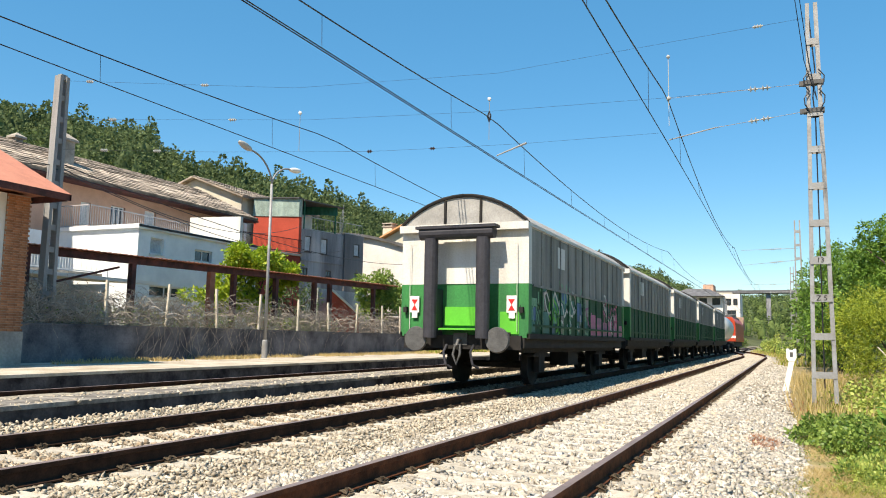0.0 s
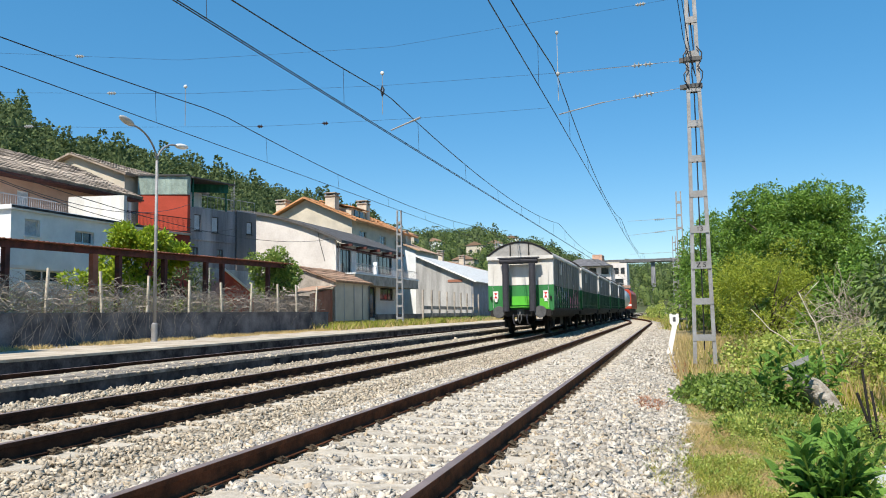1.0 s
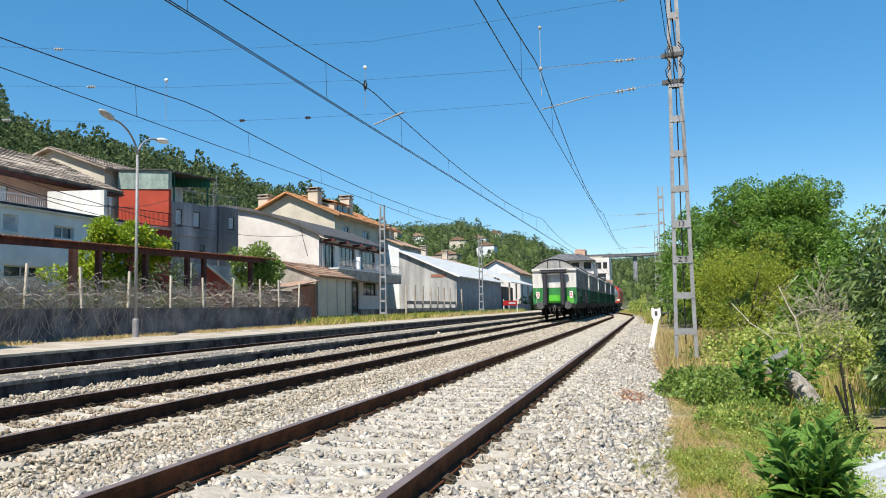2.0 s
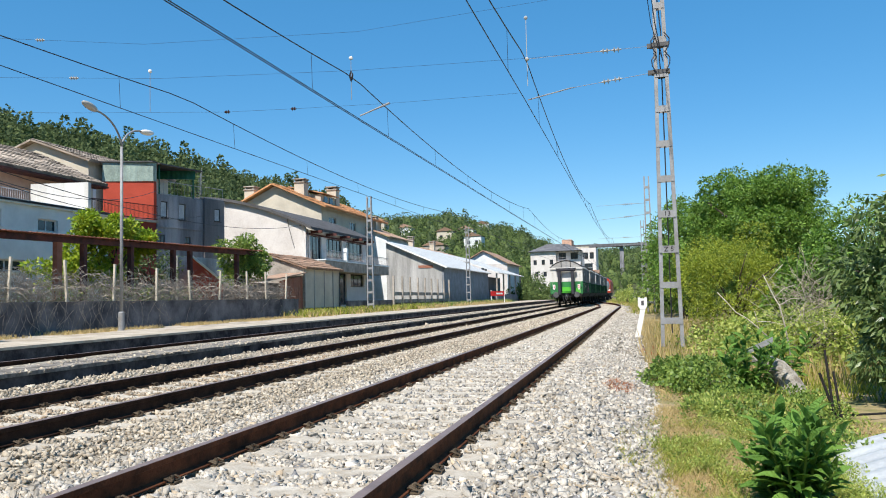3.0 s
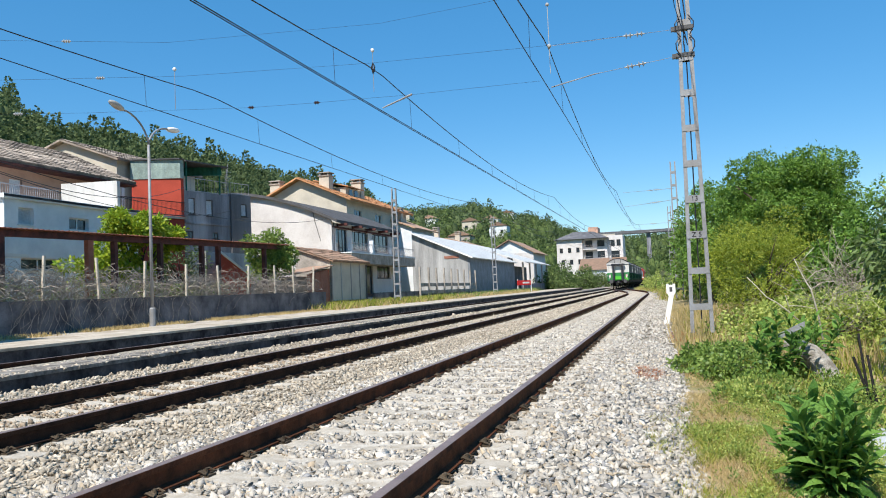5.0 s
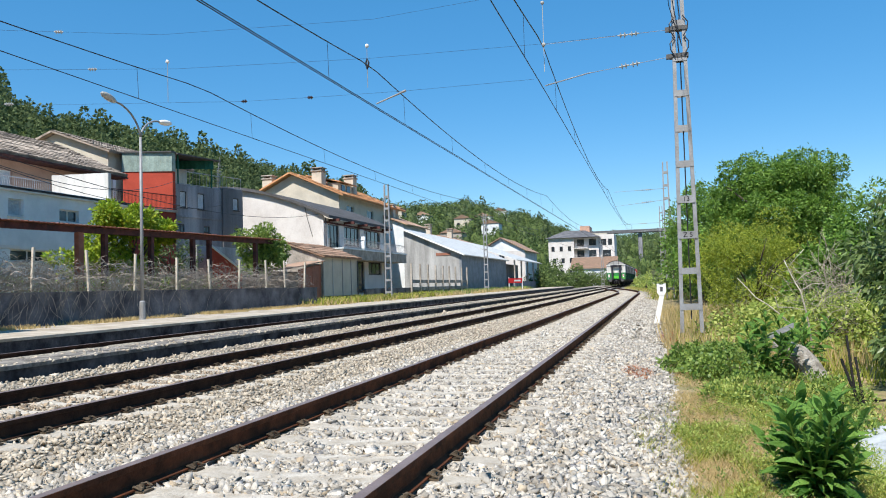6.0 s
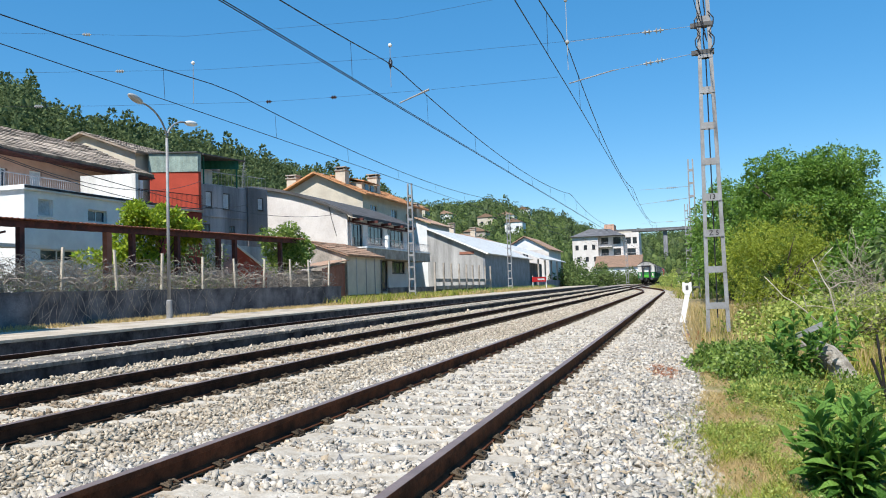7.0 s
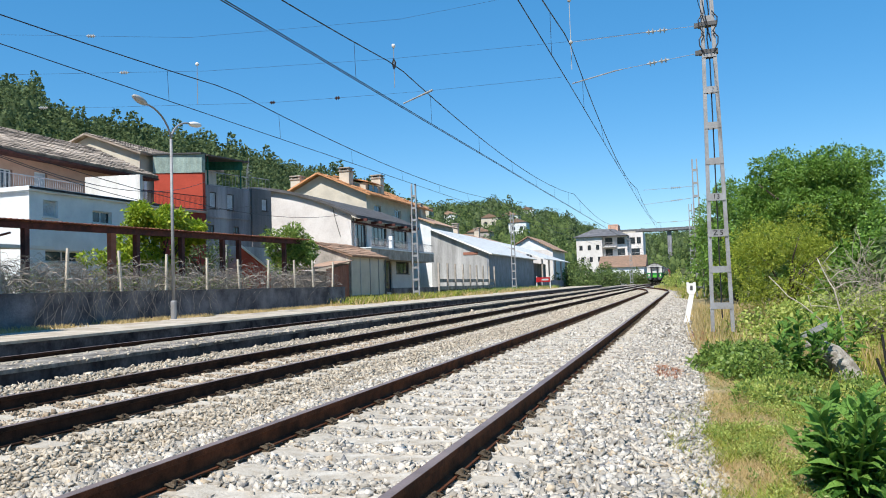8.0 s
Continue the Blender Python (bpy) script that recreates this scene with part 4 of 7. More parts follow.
def shell(t, m, xf, xb, y0, y1, z0, z1, front=(), end=(), frame_m="frame", th=0.25, slab=True, end_m=None):
    """Four walls: the front faces the tracks (+x), the end faces -y. Openings: (from, to, low, high, kind) in world metres."""
    h = z1 - z0
    up, fo, eo = (0, 0, 1), (xf, y0, z0), (xb, y0, z0)
    bm = B()
    facade(bm, fo, (0, 1, 0), (1, 0, 0), y1 - y0, h, th, [(a - y0, b - y0, c - z0, d - z0) for a, b, c, d, *_ in front])
    part("wall", bm, m, t)
    bm = B()
    facade(bm, eo, (1, 0, 0), (0, -1, 0), xf - th - xb, h, th, [(a - xb, b - xb, c - z0, d - z0) for a, b, c, d, *_ in end])
    part("wall", bm, end_m or m, t)
    bm = B()
    box(bm, xb, xb + th, y0 + th, y1 - th, z0, z1)
    part("wall", bm, m, t)
    bm = B()
    box(bm, xb, xf - th, y1 - th, y1, z0, z1)
    part("wall", bm, m, t)
    if slab:
        bm = B()
        box(bm, xb + th, xf - th, y0 + th, y1 - th, z1 - 0.25, z1 - 0.05)
        part("roof_slab", bm, "concrete", t)
    for a, b, c, d, *k in front:
        if not k or k[0] != "open":
            window(t, fo, (0, 1, 0), (1, 0, 0), a - y0, b - y0, c - z0, d - z0, th, frame_m, k[0] if k else "pane", k[1] if len(k) > 1 else 1)
    for a, b, c, d, *k in end:
        if not k or k[0] != "open":
            window(t, eo, (1, 0, 0), (0, -1, 0), a - xb, b - xb, c - z0, d - z0, th, frame_m, k[0] if k else "pane", k[1] if len(k) > 1 else 1)


def slope(t, name, m, x0, z0, x1, z1, y0, y1, th=0.12, label="", piece=None):
    """A roof plane from (x0, z0) to (x1, z1) across, along y0 to y1."""
    bm = B()
    d = Vector((x1 - x0, 0, z1 - z0))
    L = d.length
    d.normalize()
    n = Vector((-d.z, 0, d.x))
    if n.z < 0:
        n = -n
    obox(bm, (x0, y0, z0), d, (0, 1, 0), n, (0, L), (0, y1 - y0), (0, th))
    r = part(name, bm, m, t, label)
    if piece:
        rows_of_tiles(r, Vector((x0, y0, z0)), d, n, L, y1 - y0, th, piece)
    return r


def rows_of_tiles(parent, o, d, n, L, W, th, piece):
    """Courses of curved roof tiles, one mesh to a course."""
    k = max(2, int(L / 0.42))
    for i in range(k):
        a, b = L * i / k, L * (i + 1) / k
        bm = B()
        m = int(W / 0.26)
        w = W / m
        top = []
        for j in range(m * 4 + 1):
            s = j / 4 * w
            h = 0.036 * abs(math.sin(math.pi * s / w)) + 0.03 * noise.noise((s * 1.7, i * 3.1, 0)) + 0.02
            top.append((s, h))
        va = [bm.verts.new(o + d * a + Vector((0, s, 0)) + n * (th + h + 0.035 * (1 if d.z > 0 else 0))) for s, h in top]
        vb = [bm.verts.new(o + d * b + Vector((0, s, 0)) + n * (th + h + 0.035 * (0 if d.z > 0 else 1))) for s, h in top]
        vc = [bm.verts.new(o + d * (a if d.z > 0 else b) + Vector((0, s, 0)) + n * (th - 0.01)) for s, h in top]
        for p in range(len(top) - 1):
            bm.faces.new((va[p], vb[p], vb[p + 1], va[p + 1]))
            low = va if d.z > 0 else vb
            bm.faces.new((vc[p], low[p], low[p + 1], vc[p + 1]))
        part("tile_course", bm, piece, parent)


def railing(t, p, q, z, h=0.95, step=0.13, m="railing"):
    p, q = Vector(p), Vector(q)
    d = q - p
    L = d.length
    d.normalize()
    bm = B()
    for zz in (0.06, h):
        obox(bm, p + Vector((0, 0, z)), d, d.cross(Vector((0, 0, 1))), (0, 0, 1), (0, L), (-0.02, 0.02), (zz - 0.025, zz + 0.02))
    n = int(L / step)
    for i in range(n + 1):
        obox(bm, p + Vector((0, 0, z)) + d * (L * i / n), d, d.cross(Vector((0, 0, 1))), (0, 0, 1), (-0.007, 0.007), (-0.007, 0.007), (0.06, h))
    return part("railing", bm, m, t)


def chimney(t, x, y, z0, z1, w=0.7, m="beige", hip=False):
    bm = B()
    box(bm, x - w / 2, x + w / 2, y - w / 2, y + w / 2, z0, z1)
    c = part("chimney", bm, m, t)
    bm = B()
    if hip:
        k = w / 2 + 0.12
        box(bm, x - k, x + k, y - k, y + k, z1, z1 + 0.10)
        base = [bm.verts.new((x + a * k, y + b * k, z1 + 0.103)) for a, b in ((-1, -1), (1, -1), (1, 1), (-1, 1))]
        tip = bm.verts.new((x, y, z1 + 0.10 + 0.55 * w))
        for i in range(4):
            bm.faces.new((base[i], base[(i + 1) % 4], tip))
        bm.faces.new(base[::-1])
        part("chimney_cap", bm, "concrete", c)
        return
    box(bm, x - w / 2 - 0.1, x + w / 2 + 0.1, y - w / 2 - 0.1, y + w / 2 + 0.1, z1, z1 + 0.12)
    for k in (-1, 1):
        box(bm, x + k * w * 0.4 - 0.06, x + k * w * 0.4 + 0.06, y - w / 2, y + w / 2, z1 + 0.12, z1 + 0.34)
    box(bm, x - w / 2 - 0.1, x + w / 2 + 0.1, y - w / 2 - 0.1, y + w / 2 + 0.1, z1 + 0.34, z1 + 0.44)
    part("chimney_cap", bm, "concrete", c)


def build_houses():
    # white house with a roof terrace
    t = thing("white_house", (-27.5, 28, 0.2), "whitewashed house with a flat roof terrace behind the garden wall", "house")
    shell(t, "house_white", -25.0, -29.9, 24.9, 33.0, 0.2, 5.5, front=[(28.4, 29.6, 4.45, 5.0), (25.7, 27.7, 2.65, 3.15), (25.6, 26.4, 4.5, 5.2, "shutter", 0)])
    bm = B()
    box(bm, -30.0, -24.85, 24.75, 33.1, 5.503, 5.68)
    part("roof_edge", bm, "house_white", t)
    railing(t, (-27.95, 25.0, 0), (-27.95, 31.1, 0), 5.68, 1.0)
    railing(t, (-29.8, 24.95, 0), (-28.0, 24.95, 0), 5.68, 1.0)
    bm = B()
    box(bm, -24.849, -24.83, 24.75, 33.1, 5.56, 5.66)
    part("stained_edge", bm, "plat_face", t, "black-stained parapet edge")
    bm = B()
    prism(bm, [(-27.9, 31.2), (-25.1, 31.7), (-25.1, 31.9), (-27.9, 31.4)], (0, 0, 5.683), (1, 0, 0), (0, 1, 0), (0, 0, 1), 1.35)
    part("terrace_screen", bm, "wag_white", t, "stained white terrace screen wall")
    t = thing("white_annex", (-31.5, 21, 0.2), "white rear wing with a railed balcony and a pale awning", "house")
    shell(t, "house_white", -29.95, -34, 16.0, 24.7, 0.2, 5.5, front=[(22.2, 22.7, 3.9, 4.5), (23.2, 24.3, 3.2, 4.6, "shutter", 0), (19.6, 23.2, 0.9, 2.1)])
    bm = B()
    box(bm, -29.93, -26.6, 15.8, 24.6, 3.4, 3.55)
    part("balcony_slab", bm, "concrete", t)
    railing(t, (-26.7, 15.9, 0), (-26.7, 24.5, 0), 3.55, 0.72, m="white")
    bm = B()
    obox(bm, (-26.55, 15.6, 3.28), Vector((1, 0, -0.055)).normalized(), (0, 1, 0), (0, 0, 1), (0, 4.6), (0, 7.4), (-0.12, 0.0))
    part("awning", bm, "white", t, "thin white awning")
    # salmon upper house with the long tiled roof
    t = thing("long_house", (-33, 30, 0.2), "salmon-rendered house with a long weathered tile roof", "house")
    shell(t, "house_pink", -30.2, -38, 16.0, 38.0, 0.2, 8.0, slab=False,
          front=[(28.2, 29.1, 5.8, 7.3, "pane", 2), (26.4, 27.0, 5.8, 7.2, "shutter", 0), (30.4, 31.2, 5.8, 7.4, "shutter", 0), (34.0, 34.8, 5.8, 7.2, "shutter", 0), (22.3, 23.2, 5.8, 7.2), (19.2, 20.0, 5.8, 7.2)])
    slope(t, "roof", "tile_old", -29.3, 7.98, -34.1, 10.15, 15.4, 38.6, 0.10, "old brown clay tile roof", "tile_old")
    slope(t, "roof", "tile_old", -34.1, 10.15, -38.6, 7.98, 15.4, 38.6, 0.10)
    for yy in (16.1, 37.9):
        bm = B()
        prism(bm, [(-38, 8.0), (-30.2, 8.0), (-34.1, 10.1)], (0, yy - 0.1, 0), (1, 0, 0), (0, 0, 1), (0, 1, 0), 0.2)
        part("gable", bm, "house_pink", t)
    bm = B()
    box(bm, -30.1, -29.2, 15.4, 38.6, 7.88, 7.965)
    part("eave_board", bm, "rust", t, "brown boarded eave")
    chimney(t, -31.7, 26.5, 8.3, 10.2, 0.68, "concrete", True)
    chimney(t, -34.0, 25.7, 9.4, 10.35, 0.4, "concrete", True)
    # pale house behind with a gable
    t = thing("cream_house", (-35, 44, 0.2), "cream gabled house with brown tiles", "house")
    shell(t, "beige", -32.85, -40.8, 41.5, 50.0, 0.2, 10.2, slab=False)
    slope(t, "roof", "tile_old", -32.5, 10.1, -36.8, 11.7, 41.1, 50.4, 0.12, "brown clay tile roof", "tile_old")
    slope(t, "roof", "tile_old", -36.8, 11.7, -41.2, 10.1, 41.1, 50.4, 0.12)
    bm = B()
    prism(bm, [(-40.8, 10.2), (-32.85, 10.2), (-36.8, 11.65)], (0, 41.5, 0), (1, 0, 0), (0, 0, 1), (0, 1, 0), 0.2)
    part("gable", bm, "beige", t)
    # red house, set askew to the line like the grey one beside it
    cx, cy = -29.5, 43.65
    skew = radians(-12)
    t = thing("red_house", (cx, cy, 0.2), "red rendered house with a pale green fascia and a balcony", "house")
    shell(t, "red_dark", cx, -31.6, 36.8, 43.62, 0.2, 6.35, front=[(38.4, 39.4, 3.0, 4.6), (41.2, 42.2, 3.0, 4.6)], frame_m="frame_dark")
    bm = B()
    box(bm, -33.4, cx + 0.18, 36.7, 43.63, 6.353, 6.5)
    part("balcony_slab", bm, "concrete", t)
    railing(t, (cx + 0.1, 36.9, 0), (cx + 0.1, 43.6, 0), 6.5, 0.92, 0.1, "rust")
    px, py = cx - 0.799 * 3.2, cy - 0.602 * 3.2
    for name, m, z0, z1, g in (("upper_wall", "red_wall", 6.5, 9.0, 0.0), ("fascia", "sheet_green", 9.003, 10.2, 0.05), ("roof_edge", "slate", 10.203, 10.28, 0.16)):
        bm = B()
        prism(bm, [(cx + 0.6 * g, 43.63), (px - 0.4 * g, 43.63), (px - 0.4 * g, py - 1.3 * g), (cx + 0.6 * g, 43.4 - 1.3 * g)], (0, 0, z0), (1, 0, 0), (0, 1, 0), (0, 0, 1), z1 - z0)
        part(name, bm, m, t, "pale green ribbed sheet fascia" if name == "fascia" else "")
    bm = B()
    box(bm, px - 1.1, px - 0.3, py - 0.5, py - 0.3, 6.503, 9.1)
    part("porch_pillar", bm, "house_white", t)
    bm = B()
    box(bm, -32.4, cx + 0.25, 43.64, 47.5, 10.12, 10.2)
    part("canopy_roof", bm, "slate", t)
    bm = B()
    prism(bm, [(cx + 0.1, 46.95), (-32.2, 44.5), (-32.17, 44.46), (cx + 0.13, 46.91)], (0, 0, 9.55), (1, 0, 0), (0, 1, 0), (0, 0, 1), 0.56)
    part("canopy_valance", bm, "green_dark", t)
    for yy in (43.9, 46.9):
        bm = B()
        rod(bm, (cx - 0.05, yy, 8.25), (cx - 0.05, yy, 10.12), 0.05)
        part("canopy_post", bm, "green_dark", t)
    t.rotation_euler = (0, 0, skew)
    # bare grey house
    t = thing("grey_house", (cx, cy, 0.2), "unpainted grey rendered house with white shutters", "house")
    shell(t, "grey_wall", cx, -31.9, cy, 47.75, 0.2, 8.25, front=[(44.0, 44.57, 6.74, 7.81, "shutter", 0), (45.56, 46.16, 6.72, 7.8, "shutter", 0), (43.75, 44.35, 5.1, 5.66), (46.08, 46.6, 5.2, 5.64)], frame_m="frame_dark", th=0.12)
    railing(t, (cx - 0.1, 43.7, 0), (cx - 0.1, 47.7, 0), 8.25, 0.9, 0.3)
    bm = B()
    box(bm, cx + 0.003, cx + 0.06, cy, 47.75, 6.12, 6.24)
    part("string_course", bm, "grey_wall", t)
    t.rotation_euler = (0, 0, skew)
    t = thing("grey_tower", (cx, 47.8, 0.2), "dark grey rendered stair tower with small shuttered windows", "house")
    # the end wall takes the lighter grey as its sunlit side
    shell(t, "grey_dark", cx + 0.12, -32.0, 47.8, 49.75, 0.2, 8.38, front=[(48.77, 49.33, 6.87, 7.75, "shutter", 0), (48.85, 49.3, 5.0, 5.66)], end_m="grey_wall", frame_m="frame_dark", th=0.12)
    railing(t, (cx, 47.9, 0), (cx, 49.7, 0), 8.38, 0.8, 0.3)
    for k in range(3):
        bm = B()
        rod(bm, (-30 - 0.5 * k, 48.2 + 0.4 * k, 8.3), (-30 - 0.5 * k, 48.2 + 0.4 * k, 10.6 - 0.3 * k), 0.02, n=5)
        for q in range(4):
            rod(bm, (-30 - 0.5 * k, 47.9 + 0.4 * k, 9.4 - 0.3 * k + 0.2 * q), (-30 - 0.5 * k, 48.5 + 0.4 * k, 9.4 - 0.3 * k + 0.2 * q), 0.012, n=4)
        part("aerial", bm, "galv", t)
    t.location = (cx + 4.15 * math.sin(-skew), cy + 4.15 * math.cos(skew), 0.2)
    t.rotation_euler = (0, 0, skew)
    # large white house with a curved slate roof
    t = thing("curved_roof_house", (-28, 60, 0.3), "large white house with a curved dark slate roof and balcony", "house")
    y0, y1, xf, xb = 54.2, 67.5, -24.0, -38.0
    shell(t, "house_cream", xf, xb, y0, y1, 0.3, 6.6, slab=False, frame_m="frame_dark",
          front=[(55.0, 57.2, 4.4, 6.2, "pane", 2), (58.2, 61.6, 4.7, 6.2, "pane", 3), (62.6, 66.6, 4.7, 6.2, "pane", 3), (55.5, 57.0, 1.2, 3.4), (58.5, 62.5, 0.9, 3.5, "pane", 2), (63.5, 66.8, 2.4, 3.5, "pane", 2)])
    prof = []
    for i in range(21):
        x = xf + 0.6 + (xb - xf - 1.2) * i / 20
        prof.append((x, 9.45 - 2.42 * (abs(x + 33.0) / 9.0) ** 1.8))
    bm = B()
    prism(bm, prof + [(x, z - 0.22) for x, z in reversed(prof)], (0, y0 - 0.35, 0), (1, 0, 0), (0, 0, 1), (0, 1, 0), y1 - y0 + 0.7)
    part("roof", bm, "slate", t, "curved dark slate roof")
    bm = B()
    inner = [(x, z - 0.225) for x, z in prof if xb < x < xf]
    prism(bm, [(xf, 6.603)] + [(x, max(z, 6.61)) for x, z in inner] + [(xb, 6.603)], (0, y0, 0), (1, 0, 0), (0, 0, 1), (0, 1, 0), 0.25)
    part("gable", bm, "house_cream", t)
    for yy in (55.2, 58.2, 61.2, 64.2, 67.2):
        bm = B()
        box(bm, xf + 0.01, xf + 0.9, yy - 0.1, yy + 0.1, 6.35, 6.55)
        part("roof_bracket", bm, "rust", t)
    bm = B()
    box(bm, xf + 0.01, xf + 1.5, y0 + 0.1, y1 + 2.0, 3.45, 4.2)
    part("balcony_slab", bm, "concrete", t, "stained concrete balcony front")
    bm = B()
    box(bm, xf + 0.01, xf + 1.56, y0 + 0.05, y1 + 2.05, 4.203, 4.29)
    part("balcony_coping", bm, "house_white", t)
    railing(t, (xf + 1.45, y0 + 0.2, 0), (xf + 1.45, y1 + 1.9, 0), 4.29, 0.72, 0.18)
    bm = B()
    box(bm, xf + 1.2, xf + 1.5, y0 + 4.6, y0 + 4.9, 4.293, 5.35)
    part("railing_pier", bm, "house_white", t)
    bm = B()
    box(bm, xf + 0.003, xf + 0.08, y0 + 0.1, y1, 6.2, 6.34)
    part("eave_beam", bm, "rust", t, "dark stained eave beam")
    bm = B()
    rod(bm, (xf + 0.09, y0 + 0.2, 0.3), (xf + 0.09, y0 + 0.2, 6.6), 0.05, n=8)
    part("drain_pipe", bm, "grey_dark", t)
    bm = B()
    pipe(bm, [(xf - 0.9, y0 - 0.03, 5.2), (xf - 1.3, y0 - 0.03, 6.6), (xf - 1.5, y0 - 0.05, 7.6)], 0.025, 6)
    part("wall_cable", bm, "grey_metal", t)
    # orange-roofed house behind it
    t = thing("orange_roof_house", (-36, 83, 0.3), "cream house with an orange tile roof and tall chimneys", "house")
    shell(t, "beige", -31.0, -41.0, 74.0, 93.0, 0.3, 10.9, slab=False, front=[(76, 78, 8.4, 10.0), (82, 84, 8.4, 10.0)])
    slope(t, "roof", "tile_orange", -30.3, 10.65, -36.2, 13.3, 73.3, 93.7, 0.15, "orange clay tile roof", "tile_orange")
    slope(t, "roof", "tile_orange", -36.2, 13.3, -41.7, 10.65, 73.3, 93.7, 0.15)
    bm = B()
    prism(bm, [(-41, 10.9), (-31.0, 10.9), (-36.2, 13.2)], (0, 74.0, 0), (1, 0, 0), (0, 0, 1), (0, 1, 0), 0.25)
    part("gable", bm, "beige", t)
    chimney(t, -33.9, 75.6, 11.5, 13.6, 1.1)
    chimney(t, -33.0, 82.2, 11.3, 13.6, 1.1)
    chimney(t, -39.2, 74.8, 11.2, 13.0, 1.1)
    bm = B()
    prism(bm, [(-35.2, 11.6), (-32.4, 11.6), (-32.4, 12.6), (-35.2, 12.6)], (0, 77.2, 0), (1, 0, 0), (0, 0, 1), (0, 1, 0), 4.0)
    d = part("dormer", bm, "beige", t)
    for k in range(2):
        bm = B()
        box(bm, -32.39, -32.33, 78.0 + k * 1.5, 78.9 + k * 1.5, 11.75, 12.45)
        part("pane", bm, "pane", d)
    slope(t, "dormer_roof", "tile_orange", -32.0, 12.6, -36.0, 13.5, 76.9, 81.5, 0.1)
    # low concrete shed with a tiled lean-to roof
    t = thing("concrete_shed", (-21.2, 47.6, 0.2), "low concrete shed with a mossy tiled lean-to roof", "shed")
    shell(t, "beige", -20.0, -22.4, 44.8, 50.7, 0.2, 3.2, slab=False, end_m="concrete")
    bm = B()
    prism(bm, [(-22.4, 3.2), (-20.0, 3.2), (-22.4, 4.05)], (0, 44.8, 0), (1, 0, 0), (0, 0, 1), (0, 1, 0), 0.25)
    part("gable", bm, "concrete", t)
    slope(t, "roof", "tile_brown", -19.75, 3.15, -22.5, 4.15, 44.6, 50.9, 0.08, "brown clay tiles", "tile_brown")
    for y in (44.95, 46.4, 48.0, 49.5):
        bm = B()
        box(bm, -19.997, -19.96, y - 0.04, y + 0.04, 0.3, 3.15)
        part("wall_rib", bm, "concrete_pale", t)
    bm = B()
    rod(bm, (-19.9, 50.5, 0.2), (-19.9, 50.5, 3.1), 0.05, n=8)
    part("drain_pipe", bm, "grey_metal", t)
    bm = B()
    box(bm, -20.1, -19.9, 44.7, 50.8, 0.1, 0.75)
    part("footing", bm, "plat_face", t, "black-stained stone footing")
    t = thing("lean_to", (-20.4, 42, 0.2), "small rusty lean-to of brown boards against the concrete shed", "shed")
    for i in range(10):
        y = 41.3 + i * 0.31
        bm = B()
        box(bm, -19.95, -19.90, y, y + 0.29, 0.25, 2.18 + (y - 39.5) * 0.11)
        part("board", bm, "rust_light" if i % 4 == 1 else "tile_red", t)
    bm = B()
    obox(bm, (-21.3, 39.3, 2.3), (1, 0, 0), Vector((0, 1, 0.11)).normalized(), (0, 0, 1), (0, 1.6), (0, 5.4), (0, 0.06))
    part("roof", bm, "tile_brown", t)
    for y, m in ((39.5, "wood"), (44.5, "concrete")):
        bm = B()
        box(bm, -19.88, -19.78, y - 0.05, y + 0.05, 0.2, 2.28 + (y - 39.4) * 0.11)
        part("post", bm, m, t)
    bm = B()
    box(bm, -21.3, -21.25, 39.4, 44.6, 0.2, 2.3)
    part("back_panel", bm, "wood", t)
    # stair wall beside the pergola
    t = thing("stair_wall", (-22.6, 38, 0.2), "red garden stair wall with a white sloping coping", "wall")
    bm = B()
    prism(bm, [(36.5, 0.3), (39.6, 0.3), (39.6, 2.3), (36.5, 3.55)], (-22.75, 0, 0), (0, 1, 0), (0, 0, 1), (1, 0, 0), 0.18)
    part("side_wall", bm, "red_wall", t)
    bm = B()
    prism(bm, [(36.4, 3.59), (39.7, 2.26), (39.7, 2.38), (36.4, 3.72)], (-22.8, 0, 0), (0, 1, 0), (0, 0, 1), (1, 0, 0), 0.28)
    part("coping", bm, "white", t, "white coping")
    bm = B()
    box(bm, -23.5, -23.3, 36.3, 42.5, 0.2, 3.7)
    solid("garden_wall", bm, "concrete_pale", "pale rendered yard wall behind the stair", "wall")
    # warehouse
    t = thing("warehouse", (-23, 93, 0.3), "concrete warehouse with a pale sheet-metal lean-to roof", "warehouse")
    shell(t, "sheet_blue", -20.0, -26.4, 80.8, 106.0, 0.3, 4.5, slab=False, end_m="concrete_pale")
    bm = B()
    prism(bm, [(-26.4, 4.5), (-20.0, 4.5), (-26.4, 7.35)], (0, 80.8, 0), (1, 0, 0), (0, 0, 1), (0, 1, 0), 0.25)
    part("gable", bm, "concrete_pale", t)
    slope(t, "roof", "roof_white", -19.6, 4.40, -26.6, 7.50, 80.5, 106.2, 0.12, "pale corrugated sheet roof")
    bm = B()
    box(bm, -26.4, -26.15, 81.05, 105.75, 4.5, 7.2)
    part("upper_wall", bm, "concrete_pale", t)
    bm = B()
    box(bm, -22.8, -21.2, 80.74, 80.8, 4.5, 4.78)
    part("brick_patch", bm, "tile_red", t, "patch of bare orange brick")
    slope(t, "verge_trim", "white", -19.6, 4.38, -26.6, 7.48, 80.3, 80.5, 0.16)
    t = thing("open_shed", (-22, 118, 0.3), "open goods shed with a sloping pale sheet roof", "shed")
    shell(t, "grey_wall", -22.5, -27, 106.5, 130.0, 0.3, 4.4, slab=False)
    slope(t, "roof", "roof_white", -18.6, 4.5, -27.2, 7.6, 106.4, 131, 0.12)
